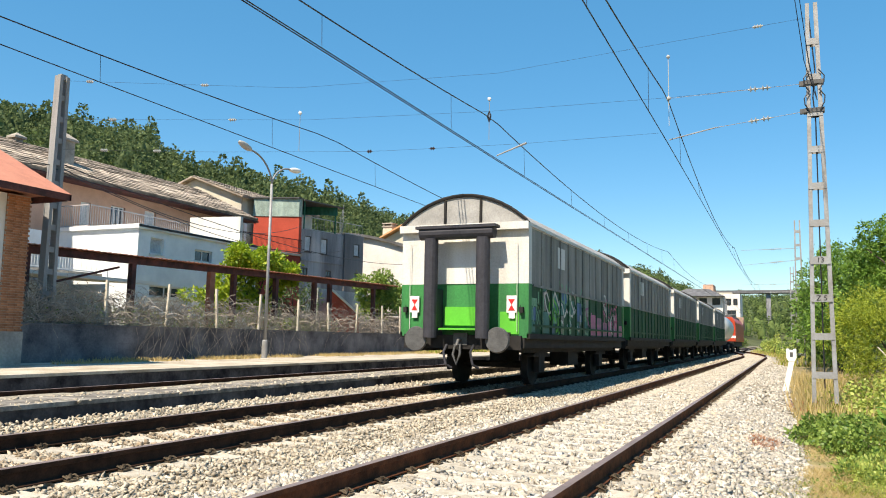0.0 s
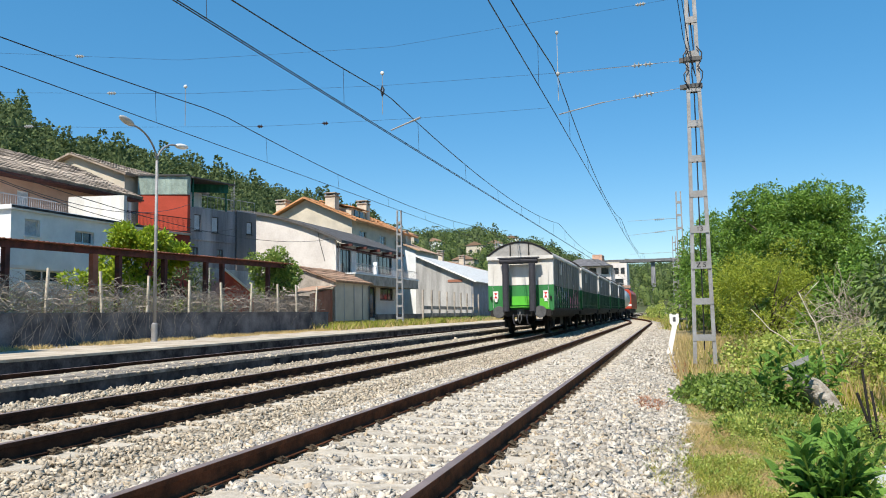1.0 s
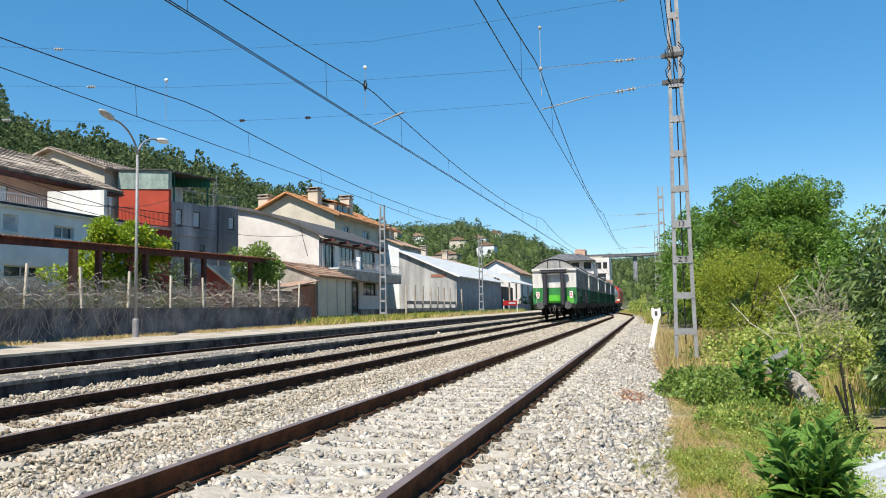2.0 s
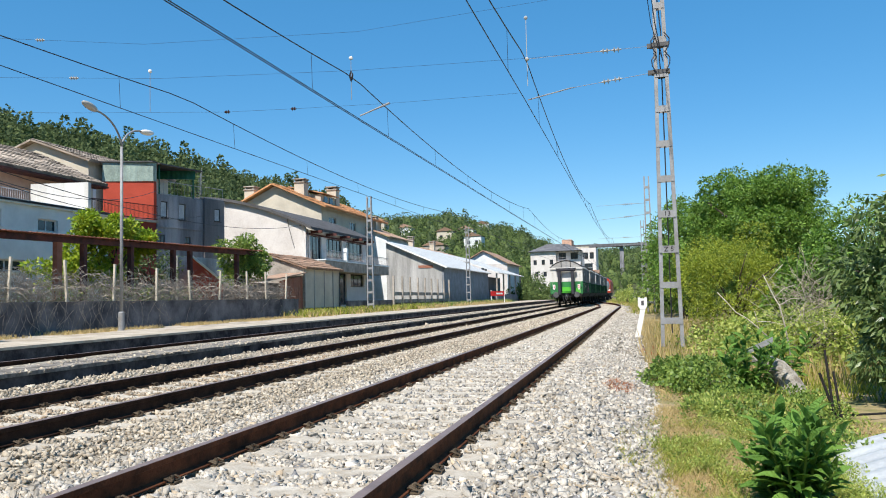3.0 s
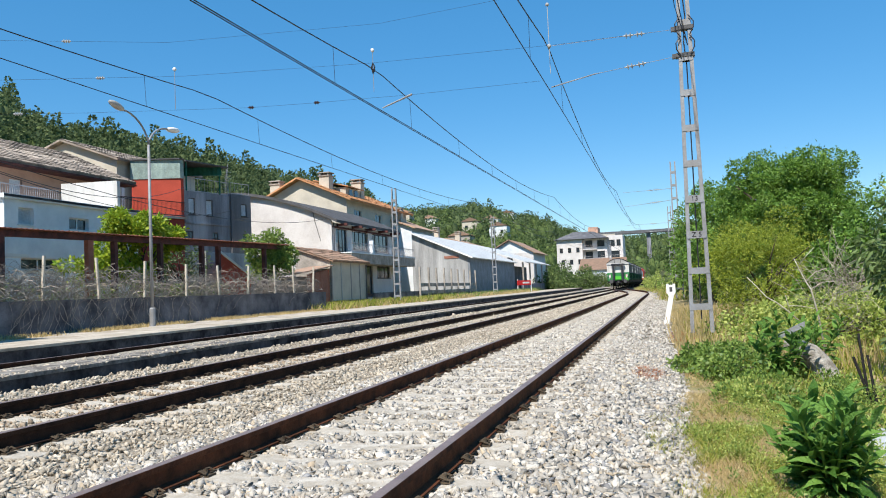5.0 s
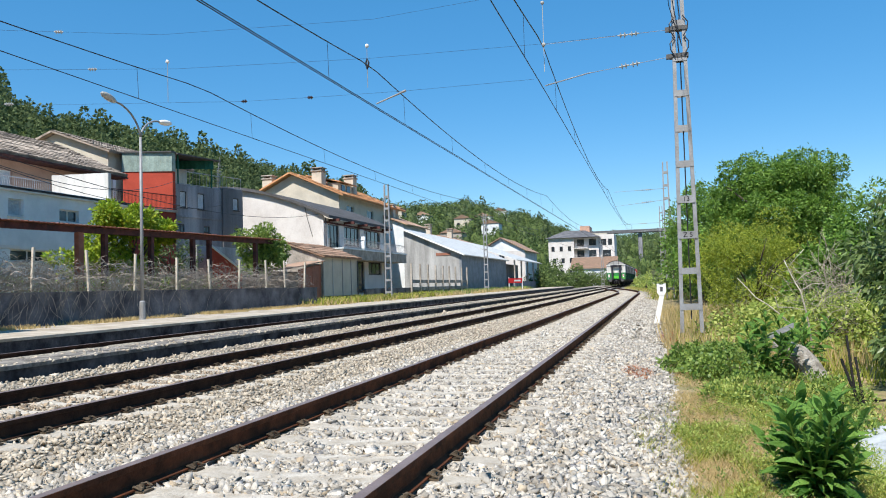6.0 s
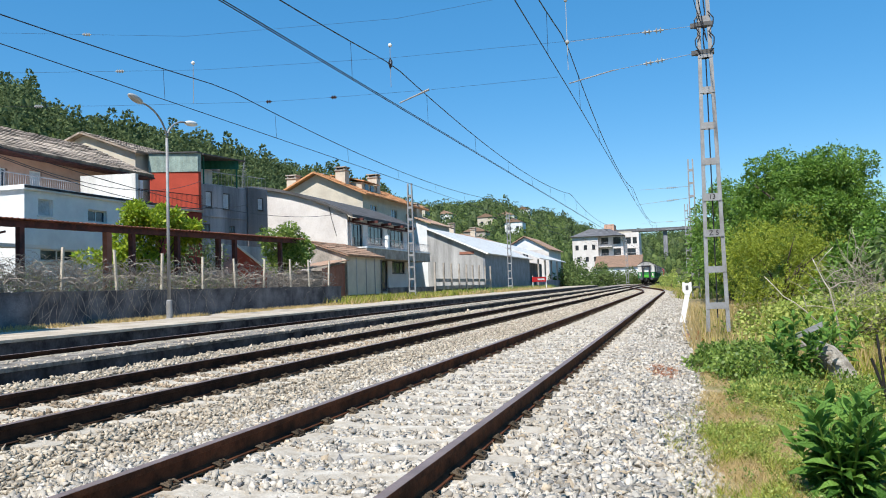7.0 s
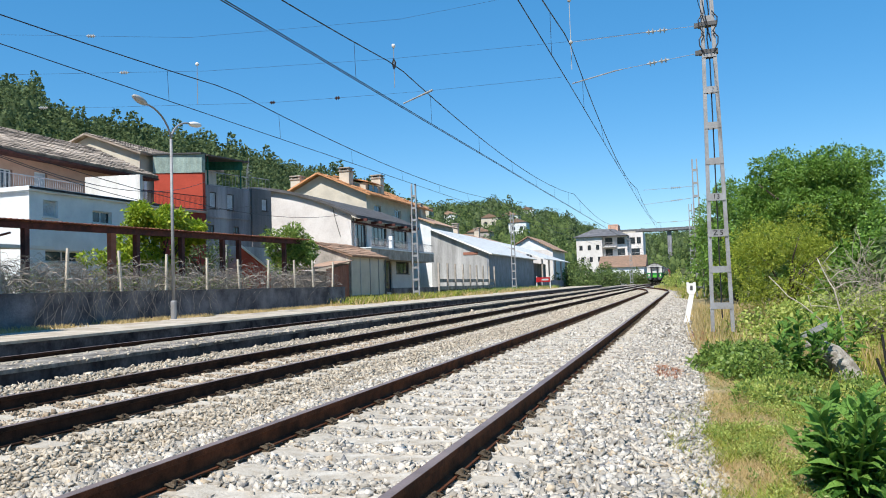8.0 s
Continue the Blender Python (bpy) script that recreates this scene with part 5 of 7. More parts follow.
    for k in range(5):
        bm = B()
        box(bm, -19.1, -18.9, 107 + k * 5.6, 107.2 + k * 5.6, 0.3, 4.55)
        part("post", bm, "concrete", t)
    bm = B()
    box(bm, -19.3, -18.9, 106.6, 130, 0.3, 1.6)
    part("low_wall", bm, "grey_wall", t)
    # white gabled house beyond
    t = thing("white_gable_house", (-27, 142, 0.3), "white gabled house with a brown tile roof", "house")
    shell(t, "house_cream", -22.5, -31, 138, 152, 0.3, 7.2, slab=False, end=[(-27.3, -26.2, 5.6, 6.9)])
    slope(t, "roof", "tile_brown", -22.0, 7.0, -26.8, 9.6, 137.5, 152.5, 0.15)
    slope(t, "roof", "tile_brown", -26.8, 9.6, -31.5, 7.0, 137.5, 152.5, 0.15)
    bm = B()
    prism(bm, [(-31, 7.2), (-22.5, 7.2), (-26.8, 9.5)], (0, 138, 0), (1, 0, 0), (0, 0, 1), (0, 1, 0), 0.25)
    part("gable", bm, "house_white", t)
    for (x, y, w, d, h, m) in ((-33, 112, 9, 12, 7.6, "beige"), (-34, 128, 9, 12, 8.0, "concrete"), (-38, 106, 8, 10, 9.0, "house_white"), (-32, 92, 7, 9, 8.6, "house_white")):
        t = thing("village_house", (x, y, 0.3), "village house with a brown tile roof", "house", "village houses")
        shell(t, m, x + w / 2, x - w / 2, y - d / 2, y + d / 2, 0.3, h, slab=False, front=[(y - 2.5, y - 1.3, h - 2, h - 0.8), (y + 1.3, y + 2.5, h - 2, h - 0.8)])
        slope(t, "roof", "tile_brown", x + w / 2 + 0.5, h - 0.1, x, h + 1.5, y - d / 2 - 0.4, y + d / 2 + 0.4, 0.15)
        slope(t, "roof", "tile_brown", x, h + 1.5, x - w / 2 - 0.5, h - 0.1, y - d / 2 - 0.4, y + d / 2 + 0.4, 0.15)
        bm = B()
        prism(bm, [(x - w / 2, h), (x + w / 2, h), (x, h + 1.45)], (0, y - d / 2, 0), (1, 0, 0), (0, 0, 1), (0, 1, 0), 0.25)
        part("gable", bm, m, t)
        chimney(t, x + 1.2, y - d / 4, h + 0.8, h + 2.3, 0.8)
    build_apartments()


def build_apartments():
    t = thing("apartment_building", (-22, 226, 0.3), "white four-storey apartment building with railed balconies", "apartment building")
    y0, zb = 220.0, 0.8
    ends = [(-28.4 + 2.3 * i + 0.4 * (k % 2), -27.5 + 2.3 * i + 0.4 * (k % 2), 3.6 + 3.3 * k, 4.9 + 3.3 * k) for i in range(3) for k in range(3)]
    shell(t, "house_cream", -22.1, -29.2, y0, 236, zb, 13.8, end=ends, front=[], frame_m="frame_dark")
    ends = [(-21.4 + 3.3 * i, -19.4 + 3.3 * i, 5.4 + 3.1 * k, 7.2 + 3.1 * k) for i in range(2) for k in range(3)]
    shell(t, "house_cream", -15.4, -22.05, y0 + 1.5, 236, zb, 13.8, end=ends, front=[], frame_m="frame_dark")
    bm = B()
    v = [bm.verts.new(p) for p in ((-29.9, y0 - 0.8, 13.85), (-14.9, y0 - 0.8, 13.85), (-14.9, 236.8, 13.85), (-29.9, 236.8, 13.85), (-25.0, 226, 16.3), (-19.5, 229, 16.3))]
    for q in ((0, 1, 5, 4), (1, 2, 5), (2, 3, 4, 5), (3, 0, 4), (3, 2, 1, 0)):
        bm.faces.new([v[i] for i in q])
    part("roof", bm, "grey_dark", t, "hipped grey slate roof")
    ends = [(-14.8 + 1.8 * i, -13.6 + 1.8 * i, 5.2, 7.0) for i in range(2)] + [(-14.6, -12.2, 8.3, 10.2), (-14.8, -13.4, 11.6, 13.3), (-12.9, -11.8, 11.6, 13.3)]
    shell(t, "house_cream", -11.2, -15.35, y0 + 3, 236, zb, 14.6, end=ends, front=[], frame_m="frame_dark")
    for x0, x1, z in ((-22.0, -18.2, 4.5), (-22.0, -18.2, 7.6), (-22.0, -18.2, 10.7), (-17.2, -10.6, 7.6), (-17.2, -10.6, 4.5)):
        bm = B()
        box(bm, x0, x1, y0 - 0.6, y0 + 1.48, z, z + 0.25)
        b = part("balcony", bm, "house_cream", t)
        railing(b, (x0 + 0.1, y0 - 0.5, 0), (x1 - 0.1, y0 - 0.5, 0), z + 0.25, 1.0, 0.4)
    t = thing("brick_house", (-19, 252, 0.3), "pale house with a bare brick upper floor behind the apartments", "house")
    shell(t, "beige", -14.5, -23.5, 246, 258, 0.3, 16.4)
    bm = B()
    box(bm, -22.8, -19.8, 247, 256, 16.403, 18.9)
    part("upper_floor", bm, "house_pink", t, "bare brick upper floor")
    t = thing("bungalow", (-16, 195, 0.3), "low white house with a brown tile roof among bushes", "house")
    shell(t, "house_white", -9.5, -19.5, 188, 200, 0.3, 4.6, slab=False)
    bm = B()
    prism(bm, [(187.5, 4.5), (194, 7.4), (200.5, 4.5)], (-20, 0, 0), (0, 1, 0), (0, 0, 1), (1, 0, 0), 11)
    part("roof", bm, "tile_brown", t)
    t = thing("road_viaduct", (-10, 640, 30), "grey concrete road viaduct high across the valley", "bridge")
    bm = B()
    box(bm, -60, 120, 640, 652, 40.4, 42.6)
    part("deck", bm, "grey_dark", t)
    for x in (-40, -12, 16, 44):
        bm = B()
        box(bm, x - 1.6, x + 1.6, 643, 649, 0, 40.39)
        part("pier", bm, "grey_wall", t)


# ---- garden side ----
def build_garden():
    t = thing("wall_garden", (-17.7, 16, 0.2), "grey concrete block wall behind the platform", "wall", kind="structure")
    bm = B()
    box(bm, -17.80, -17.60, 13.7, 38.7, 0.1, 1.24)
    part("wall_body", bm, "wall", t)
    bm = B()
    box(bm, -17.83, -17.57, 13.7, 38.7, 1.24, 1.29)
    part("coping", bm, "wall", t)
    bm = B()
    for k in range(1, 6):
        box(bm, -17.602, -17.598, 13.7, 38.6, 0.2 + k * 0.19, 0.204 + k * 0.19)
    part("joint", bm, "grey_dark", t)
    f = thing("garden_fence", (-17.72, 24, 1.29), "wire fence on pale concrete posts overgrown with dry brambles", "fence")
    for i, y in enumerate((16.6, 19.0, 21.4, 23.7, 26.2, 28.5, 30.8, 33.3, 35.2, 37.4)):
        bm = B()
        lean = 0.06 * math.sin(i * 2.3)
        p = Vector((-17.72, y, 1.29))
        prism(bm, [(-0.035, -0.035), (0.035, -0.035), (0.035, 0.035), (-0.035, 0.035)], p, (1, 0, 0), (0, 1, 0), (lean * 0.3, lean, 1), 1.28 + 0.06 * math.sin(i))
        part("post", bm, "beige", f)
    for z in (1.5, 1.85, 2.2):
        bm = B()
        pipe(bm, [(-17.72, 14 + 0.7 * k, z + 0.02 * math.sin(k)) for k in range(31)], 0.004, 4)
        part("wire_strand", bm, "galv", f)
    g = thing("pergola", (-19.4, 26, 1.0), "rust-brown steel pergola with a sheet roof edge over the garden", "pergola")
    lift = 0.0165
    run = Vector((0, 1, lift)).normalized()

    def beam_z(y):
        return 3.29 + lift * (y - 18.2)
    bm = B()
    obox(bm, (0, 13.0, beam_z(13.0)), (1, 0, 0), run, (0, 0, 1), (-19.45, -19.25), (0, 24.0), (0, 0.20))
    part("front_beam", bm, "rust", g)
    bm = B()
    n = 320
    ring = []
    for k in range(n + 1):
        y = 13.0 + 24.6 * k / n
        z = beam_z(y) + 0.225 + 0.018 * math.sin(k * 2.2)
        ring.append([bm.verts.new((x, y, z + dz)) for x, dz in ((-19.05, 0.0), (-20.1, 0.03), (-20.1, 0.05), (-19.05, 0.02))])
    for p, q in zip(ring, ring[1:]):
        for i in range(4):
            bm.faces.new((p[i], p[(i + 1) % 4], q[(i + 1) % 4], q[i]))
    bm.faces.new(ring[0][::-1])
    bm.faces.new(ring[-1])
    part("roof_sheet", bm, "rust_light", g, "corrugated red-oxide sheet edge")
    for i, y in enumerate((15.2, 19.1, 22.9, 24.2, 26.9, 29.8, 31.1, 35.3)):
        w = 0.13 if i == 2 else 0.09
        bm = B()
        box(bm, -19.44, -19.26, y - w, y + w, 0.3, beam_z(y) - 0.004)
        part("post", bm, "rust_light" if i == 2 else "rust", g)
    bm = B()
    pipe(bm, [(-19.4, 16.2, 2.5), (-19.4, 18.6, 3.15)], 0.035, 6)
    part("brace", bm, "rust", g)
    # brambles hanging on the fence
    n = 2700
    V, F = [], []
    y = 14 + 23.5 * rng.random(n) ** 1.25
    for k in range(n):
        p = np.array([-17.72 - 0.7 * rng.random() ** 2, y[k], 1.15 + 0.7 * rng.random() ** 1.5])
        d = unit(1)[0] * np.array([0.4, 0.8, 1.0])
        d[2] = abs(d[2])
        down = rng.random() < (0.055 if 18.0 < y[k] < 26.5 else 0.006)
        if down:
            p[:] = (-17.54, y[k], 1.3)
            d = np.array([0.0, 0.7 * rng.normal(), -0.6])
        curl = 0.5 * rng.normal()
        fat = 0.005 + 0.006 * rng.random()
        for s in range(8 if down else 5):
            d = d / np.linalg.norm(d)
            q = p + d * (0.15 if down else 0.2)
            d = d + 0.3 * unit(1)[0]
            d[1] += curl * 0.4
            d[2] -= 0.25 if down else 0.28 * s
            if down:
                q[0] = -17.57 + 0.05 * rng.random()
                if q[2] < 0.24:
                    break
            elif q[2] < 1.3:
                q[0] = min(q[0], -17.66)
            w = np.cross(d, (1.0, 0, 0))
            w *= fat / (np.linalg.norm(w) + 1e-6)
            i = len(V)
            V += [p - w, p + w, q + w, q - w]
            F.append((i, i + 1, i + 2, i + 3))
            p = q
    tagged(cloud("brambles", V, F, "twig"), "dry brown bramble stems over the fence and wall", "brambles", kind="stuff")
    blobs = [(-18.3 - 0.5 * rng.random(), yy, 1.40 + 0.2 * rng.random(), 0.4, 0.55, 0.28) for yy in np.arange(14.5, 30, 0.6)]
    v, f4 = crown(blobs, 120, 0.09, 0.6)
    tagged(cloud("hedge_leaves", v, f4, "ivy"), "sparse green weeds among the brambles", "weeds", kind="stuff")


def tree(name, at, blobs, per, size, leaf, label, trunk_h, r=0.12, aspect=0.5, droop=0.25, limbs=None):
    t = thing(name, at, label, "tree" if name.endswith("tree") else "bush")
    x, y, z = at
    bm = B()
    pipe(bm, [(x, y, z - 0.2), (x + 0.05, y, z + trunk_h * 0.5), (x, y + 0.05, z + trunk_h)], [r, r * 0.8, r * 0.6], 8)
    step = max(1, len(blobs) // 14)
    for b in blobs[::step]:
        c = Vector(b[:3])
        s = Vector((x, y, z + trunk_h * (0.6 + 0.4 * random.random())))
        m = (s + c) / 2 + Vector((0, 0, 0.15 * (c - s).length))
        pipe(bm, [s, m, c], [r * 0.5, r * 0.3, r * 0.1], 6)
    part("trunk", bm, "bark", t, smooth=True)
    v, f = crown(blobs, per, size, aspect, droop)
    cloud("crown", v, f, leaf, t)
    return t


def build_left_plants():
    tree("orange_tree", (-20.7, 27.3, 0.3), scatter_blobs((-20.7, 26.2, 3.7), (0.9, 0.9, 1.1), 16, 0.3) + scatter_blobs((-20.7, 27.8, 4.3), (0.9, 0.9, 1.0), 16, 0.3)
         + scatter_blobs((-20.7, 29.1, 3.6), (0.9, 0.8, 0.8), 12, 0.3) + scatter_blobs((-20.7, 26.0, 2.4), (1.0, 2.4, 0.75), 26, 0.26), 230, 0.17, "orange_leaf", "bright yellow-green orange tree behind the garden wall", 2.0, 0.1)
    tree("orange_tree", (-21.5, 31.5, 0.3), scatter_blobs((-21.5, 31.5, 2.5), (1.2, 1.6, 1.4), 16), 120, 0.15, "olive", "dull green garden tree under the pergola", 1.6, 0.08)
    tree("olive_tree", (-20.3, 37.6, 0.3), scatter_blobs((-20.3, 37.6, 3.1), (1.3, 1.9, 1.45), 34, 0.25), 240, 0.16, "ivy", "grey-green fruit tree at the end of the garden", 1.8, 0.1)
    # weeds along the wall and the platform's back edge
    for (n, x0, x1, y0, y1, h, m, lab) in ((7000, -17.55, -16.4, 14, 38, 0.13, "dry", "dry weeds along the foot of the wall"),
                                           (8000, -18.6, -16.2, 36.5, 62, 0.4, "grass", "tall green grass at the platform's far end"),
                                           (6500, -18.4, -15.8, 36, 100, 0.36, "dry", "dry yellow grass at the platform's far end"),
                                           (5000, -19.5, -16.5, 60, 108, 0.45, "ivy", "rough grass below the warehouse")):
        blades(n, x0, x1, y0, y1, h, m, lab, lambda x, y: 0.22 + rise(y), 0.7, 0.012, lambda x, y: noise.noise((x * 0.9, y * 0.45, 3)) > -0.12)


def blades(n, x0, x1, y0, y1, h, m, label, fz, lean=0.5, w=0.012, keep=None):
    x = x0 + (x1 - x0) * rng.random(n)
    y = y0 + (y1 - y0) * rng.random(n)
    if keep:
        k = np.array([keep(a, b) for a, b in zip(x, y)])
        x, y = x[k], y[k]
        n = len(x)
    z = np.array([fz(a, b) for a, b in zip(x, y)])
    p = np.stack([x, y, z], 1)
    d = unit(n) * lean
    d[:, 2] = 1
    L = (h * (0.35 + 0.9 * rng.random(n)))[:, None]
    a = rng.random(n) * 6.28
    s = np.stack([np.cos(a), np.sin(a), np.zeros(n)], 1) * (w * (1 + L / 0.3))
    v = np.stack([p - s, p + s, p + d * L], 1).reshape(-1, 3)
    return tagged(cloud("grass", v, np.arange(n * 3).reshape(-1, 3), m), label, "grass", kind="stuff")


def build_station():
    t = thing("station_building", (-19, 8, 0.2), "white station building with orange brick corners and a red sheet roof", "station building")
    xf, y1 = -17.0, 13.35
    shell(t, "white", xf, -26, -4.0, y1 - 0.02, 0.2, 4.35)
    bm = B()
    box(bm, xf - 0.4, xf + 0.035, y1 - 0.62, y1, 1.05, 4.35)
    p = part("brick_pilaster", bm, "mortar", t, "orange brick corner pilaster")
    bk = B()
    box(bk, 0, 0.012, -0.10, 0.10, -0.026, 0.026)
    me = bpy.data.meshes.new("brick")
    bk.to_mesh(me)
    bk.free()
    me.materials.append(M["brickc"])
    for i in range(54):
        for j in range(3):
            o = new("brick", me)
            o.parent = p
            o.location = Vector((xf + 0.035, y1 - 0.51 + 0.21 * j - (0.05 if i % 2 else 0.0) + 0.02, 1.09 + 0.0605 * i)) - base_of(p)
    bm = B()
    box(bm, xf, xf + 0.06, -4, y1 + 0.05, 0.2, 1.05)
    part("stone_plinth", bm, "concrete", t)
    # hipped roof
    ex, ey, z0 = xf + 1.0, y1 + 0.35, 4.42
    bm = B()
    a, b, c = (-27, -5, z0), (ex, -5, z0), (ex, ey, z0)
    d = (-27, ey, z0)
    r0, r1 = (-21.5, -5, z0 + 2.75), (-21.5, ey, z0 + 2.75)
    vs = [bm.verts.new(q) for q in (a, b, c, d, r0, r1)]
    for f in ((1, 2, 5, 4), (2, 3, 5), (3, 0, 4, 5), (0, 1, 4), (3, 2, 1, 0)):
        bm.faces.new([vs[k] for k in f])
    bmesh.ops.recalc_face_normals(bm, faces=bm.faces)
    part("roof", bm, "canopy", t, "red ribbed sheet roof")
    bm = B()
    box(bm, ex - 0.05, ex, -5, ey, z0 - 0.16, z0 - 0.004)
    box(bm, -27, ex, ey - 0.05, ey, z0 - 0.16, z0 - 0.004)
    part("fascia", bm, "rust", t)


# ---- catenary ----
def build_catenary():
    m = build_lattice_mast(0.69, 18.2, -0.1, 8.6, 0.42, 0.16, "grey lattice catenary mast with rungs and number plates")
    for z, txt in ((0.47 + 2 * 0.795, "Z 5"), (0.47 + 3 * 0.795, "13")):
        w = 0.42 + (0.16 - 0.42) * (z + 0.1) / 8.6 + 0.04
        bm = B()
        box(bm, 0.69 - w / 2, 0.69 + w / 2, 18.2 - 0.095, 18.2 - 0.084, z - 0.08, z + 0.08)
        p = part("number_plate", bm, "galv", m)
        c = bpy.data.curves.new("digits", 'FONT')
        c.body = txt
        c.size = 0.15
        c.align_x, c.align_y = 'CENTER', 'CENTER'
        c.extrude = 0.002
        c.materials.append(M["under"])
        o = new("digits", c)
        o.parent = p
        o.matrix_local = Matrix.Translation(Vector((0.69, 18.2 - 0.099, z)) - base_of(p)) @ pose(0, 0, 0, 90)
    # arms from the mast to the siding's wires
    for z, ze, xe, nm in ((6.10, 5.72, -2.35, "lower_arm"), (6.72, 6.70, -2.35, "upper_arm")):
        bm = B()
        e = Vector((xe, 18.2, ze))
        s = Vector((0.5, 18.2, z))
        k = s + (e - s) * 0.65 + Vector((0, 0, 0.06 if nm == "lower_arm" else 0))
        pipe(bm, [s, s.lerp(k, 0.9), k, e], [0.006, 0.006, 0.014, 0.014] if nm == "lower_arm" else 0.005, 6)
        a = part(nm, bm, "galv", m)
        bm = B()
        dirn = k - s
        for q in (0.47, 0.62):
            insulator(bm, s + dirn * q * 0.9, dirn, 2, 0.075, 0.09)
        part("insulator", bm, "glassy", a)
        bm = B()
        box(bm, 0.48, 0.88, 18.105, 18.295, z - 0.045, z + 0.045)
        box(bm, 0.40, 0.48, 18.16, 18.24, z - 0.05, z + 0.05)
        part("clamp", bm, "grey_metal", a)
    bm = B()
    rod(bm, (-2.35, 18.2, 6.05), (-2.35, 18.2, 7.7), 0.008, n=5)
    bmesh.ops.create_uvsphere(bm, u_segments=8, v_segments=6, radius=0.05, matrix=Matrix.Translation((-2.35, 18.2, 6.7)))
    bmesh.ops.create_uvsphere(bm, u_segments=8, v_segments=6, radius=0.045, matrix=Matrix.Translation((-2.35, 18.2, 7.7)))
    part("stay_rod", bm, "glassy", m)
    bm = B()
    pipe(bm, [(0.69, 18.2, 0.2), (0.70, 18.2, 5.9), (0.66, 18.17, 6.4), (0.72, 18.2, 7.0), (0.62, 18.2, 8.4)], 0.014, 6)
    part("cable", bm, "wire", m)
    for s, z in ((-1, 6.28), (1, 6.30), (-1, 6.72), (1, 6.74)):
        bm = B()
        pipe(bm, [(0.69 + s * 0.10, 18.08, z - 0.22), (0.69 + s * 0.19, 18.06, z - 0.06), (0.69 + s * 0.20, 18.06, z + 0.08), (0.69 + s * 0.09, 18.08, z + 0.24)], 0.013, 6)
        part("cable_loop", bm, "wire", m)
    for dx in (0.0, 0.09):
        bm = B()
        pipe(bm, [(0.74, 18.1, 6.3), (0.60 - dx, 18.1, 7.2), (0.45 - dx, 17.6, 8.4), (0.2 - dx, 12, 9.6)], 0.009, 5)
        part("feeder_cable", bm, "wire", m)
    pole = thing("catenary_mast", (-18.2, 15.0, 0.2), "dark old lattice catenary mast behind the garden wall", "catenary mast", "catenary masts")
    for s in (-1, 1):
        bm = B()
        prism(bm, [(-0.05, -0.11), (0.05, -0.11), (0.05, 0.11), (-0.05, 0.11)], (-18.2, 15.0 + s * 0.17, 0.2), (0, 1, 0), (1, 0, 0), (0, -s * 0.008, 1), 7.9)
        part("mast_leg", bm, "conc_dark", pole)
    for k in range(13):
        w = 0.17 - 0.006 * k
        bm = B()
        box(bm, -18.27, -18.13, 15.0 - w, 15.0 + w, 0.8 + k * 0.6, 0.95 + k * 0.6)
        part("rung", bm, "conc_dark", pole)
    # cross spans between the two masts, with stay rods at each line
    for name, pts, ins in (("upper", [(0.5, 18.2, 6.72), (-2.33, 18.2, 6.72), (-6.65, 17.9, 6.75), (-11.6, 17.3, 6.85), (-18.1, 15.1, 6.9)], ((-13.6, "glassy"), (-16.8, "glassy"))),
                           ("lower", [(-2.6, 18.2, 5.90), (-5.8, 18.2, 5.93), (-8.3, 18.1, 5.98), (-10.1, 17.9, 6.0), (-14.0, 16.6, 6.0), (-18.1, 15.1, 6.05)], ((-8.3, "ceramic"), (-10.05, "ceramic"), (-15.6, "glassy"), (-17.0, "glassy"))),
                           ("top", [(0.6, 18.2, 8.2), (-6.5, 18.0, 7.75), (-12.0, 17.2, 7.75), (-18.1, 15.1, 8.0)], ((-0.4, "glassy"), (-14.4, "glassy"), (-17.5, "glassy")))):
        t = thing("cross_span", pts[0], "thin cross-span wire with insulators between the masts", "span wire", "cross spans")
        bm = B()
        pipe(bm, pts, 0.003, 5)
        part("span_wire", bm, "wire", t)
        for x, m in ins:
            k = [i for i in range(len(pts) - 1) if pts[i][0] >= x >= pts[i + 1][0]][0]
            a, b = Vector(pts[k]), Vector(pts[k + 1])
            bm = B()
            insulator(bm, a.lerp(b, (a.x - x) / (a.x - b.x)), b - a, 2 if m == "ceramic" else 3, 0.05, 0.06)
            part("insulator", bm, m, t)
    for x, y in ((-6.70, 18.0), (-11.95, 17.4)):
        t = thing("stay_rod", (x, y, 6.0), "thin steel stay rod with a small white cap", "stay rod", "stay rods")
        bm = B()
        rod(bm, (x, y, 6.05), (x, y, 7.1), 0.008, n=5)
        part("rod", bm, "galv", t)
        bm = B()
        bmesh.ops.create_uvsphere(bm, u_segments=8, v_segments=6, radius=0.05, matrix=Matrix.Translation((x, y, 7.1)))
        part("cap", bm, "white", t)
        if x < -9:
            continue
        bm = B()
        pipe(bm, [(x + 0.02, y, 6.55), (x + 0.04, y, 6.68), (x, y, 6.78), (x - 0.04, y, 6.66), (x, y, 6.52)], 0.022, 6)
        part("loop_clamp", bm, "wire", t)
    t = thing("registration_arm", (-6.2, 18.1, 5.7), "pale steel registration arm holding the contact wire", "registration arm")
    bm = B()
    pipe(bm, [(-6.56, 18.2, 5.68), (-6.2, 18.2, 5.80), (-5.78, 18.2, 5.94)], [0.018, 0.02, 0.03], 8)
    part("arm", bm, "galv", t)
    spans = [18.2 + SPAN * k for k in range(-1, 7)]
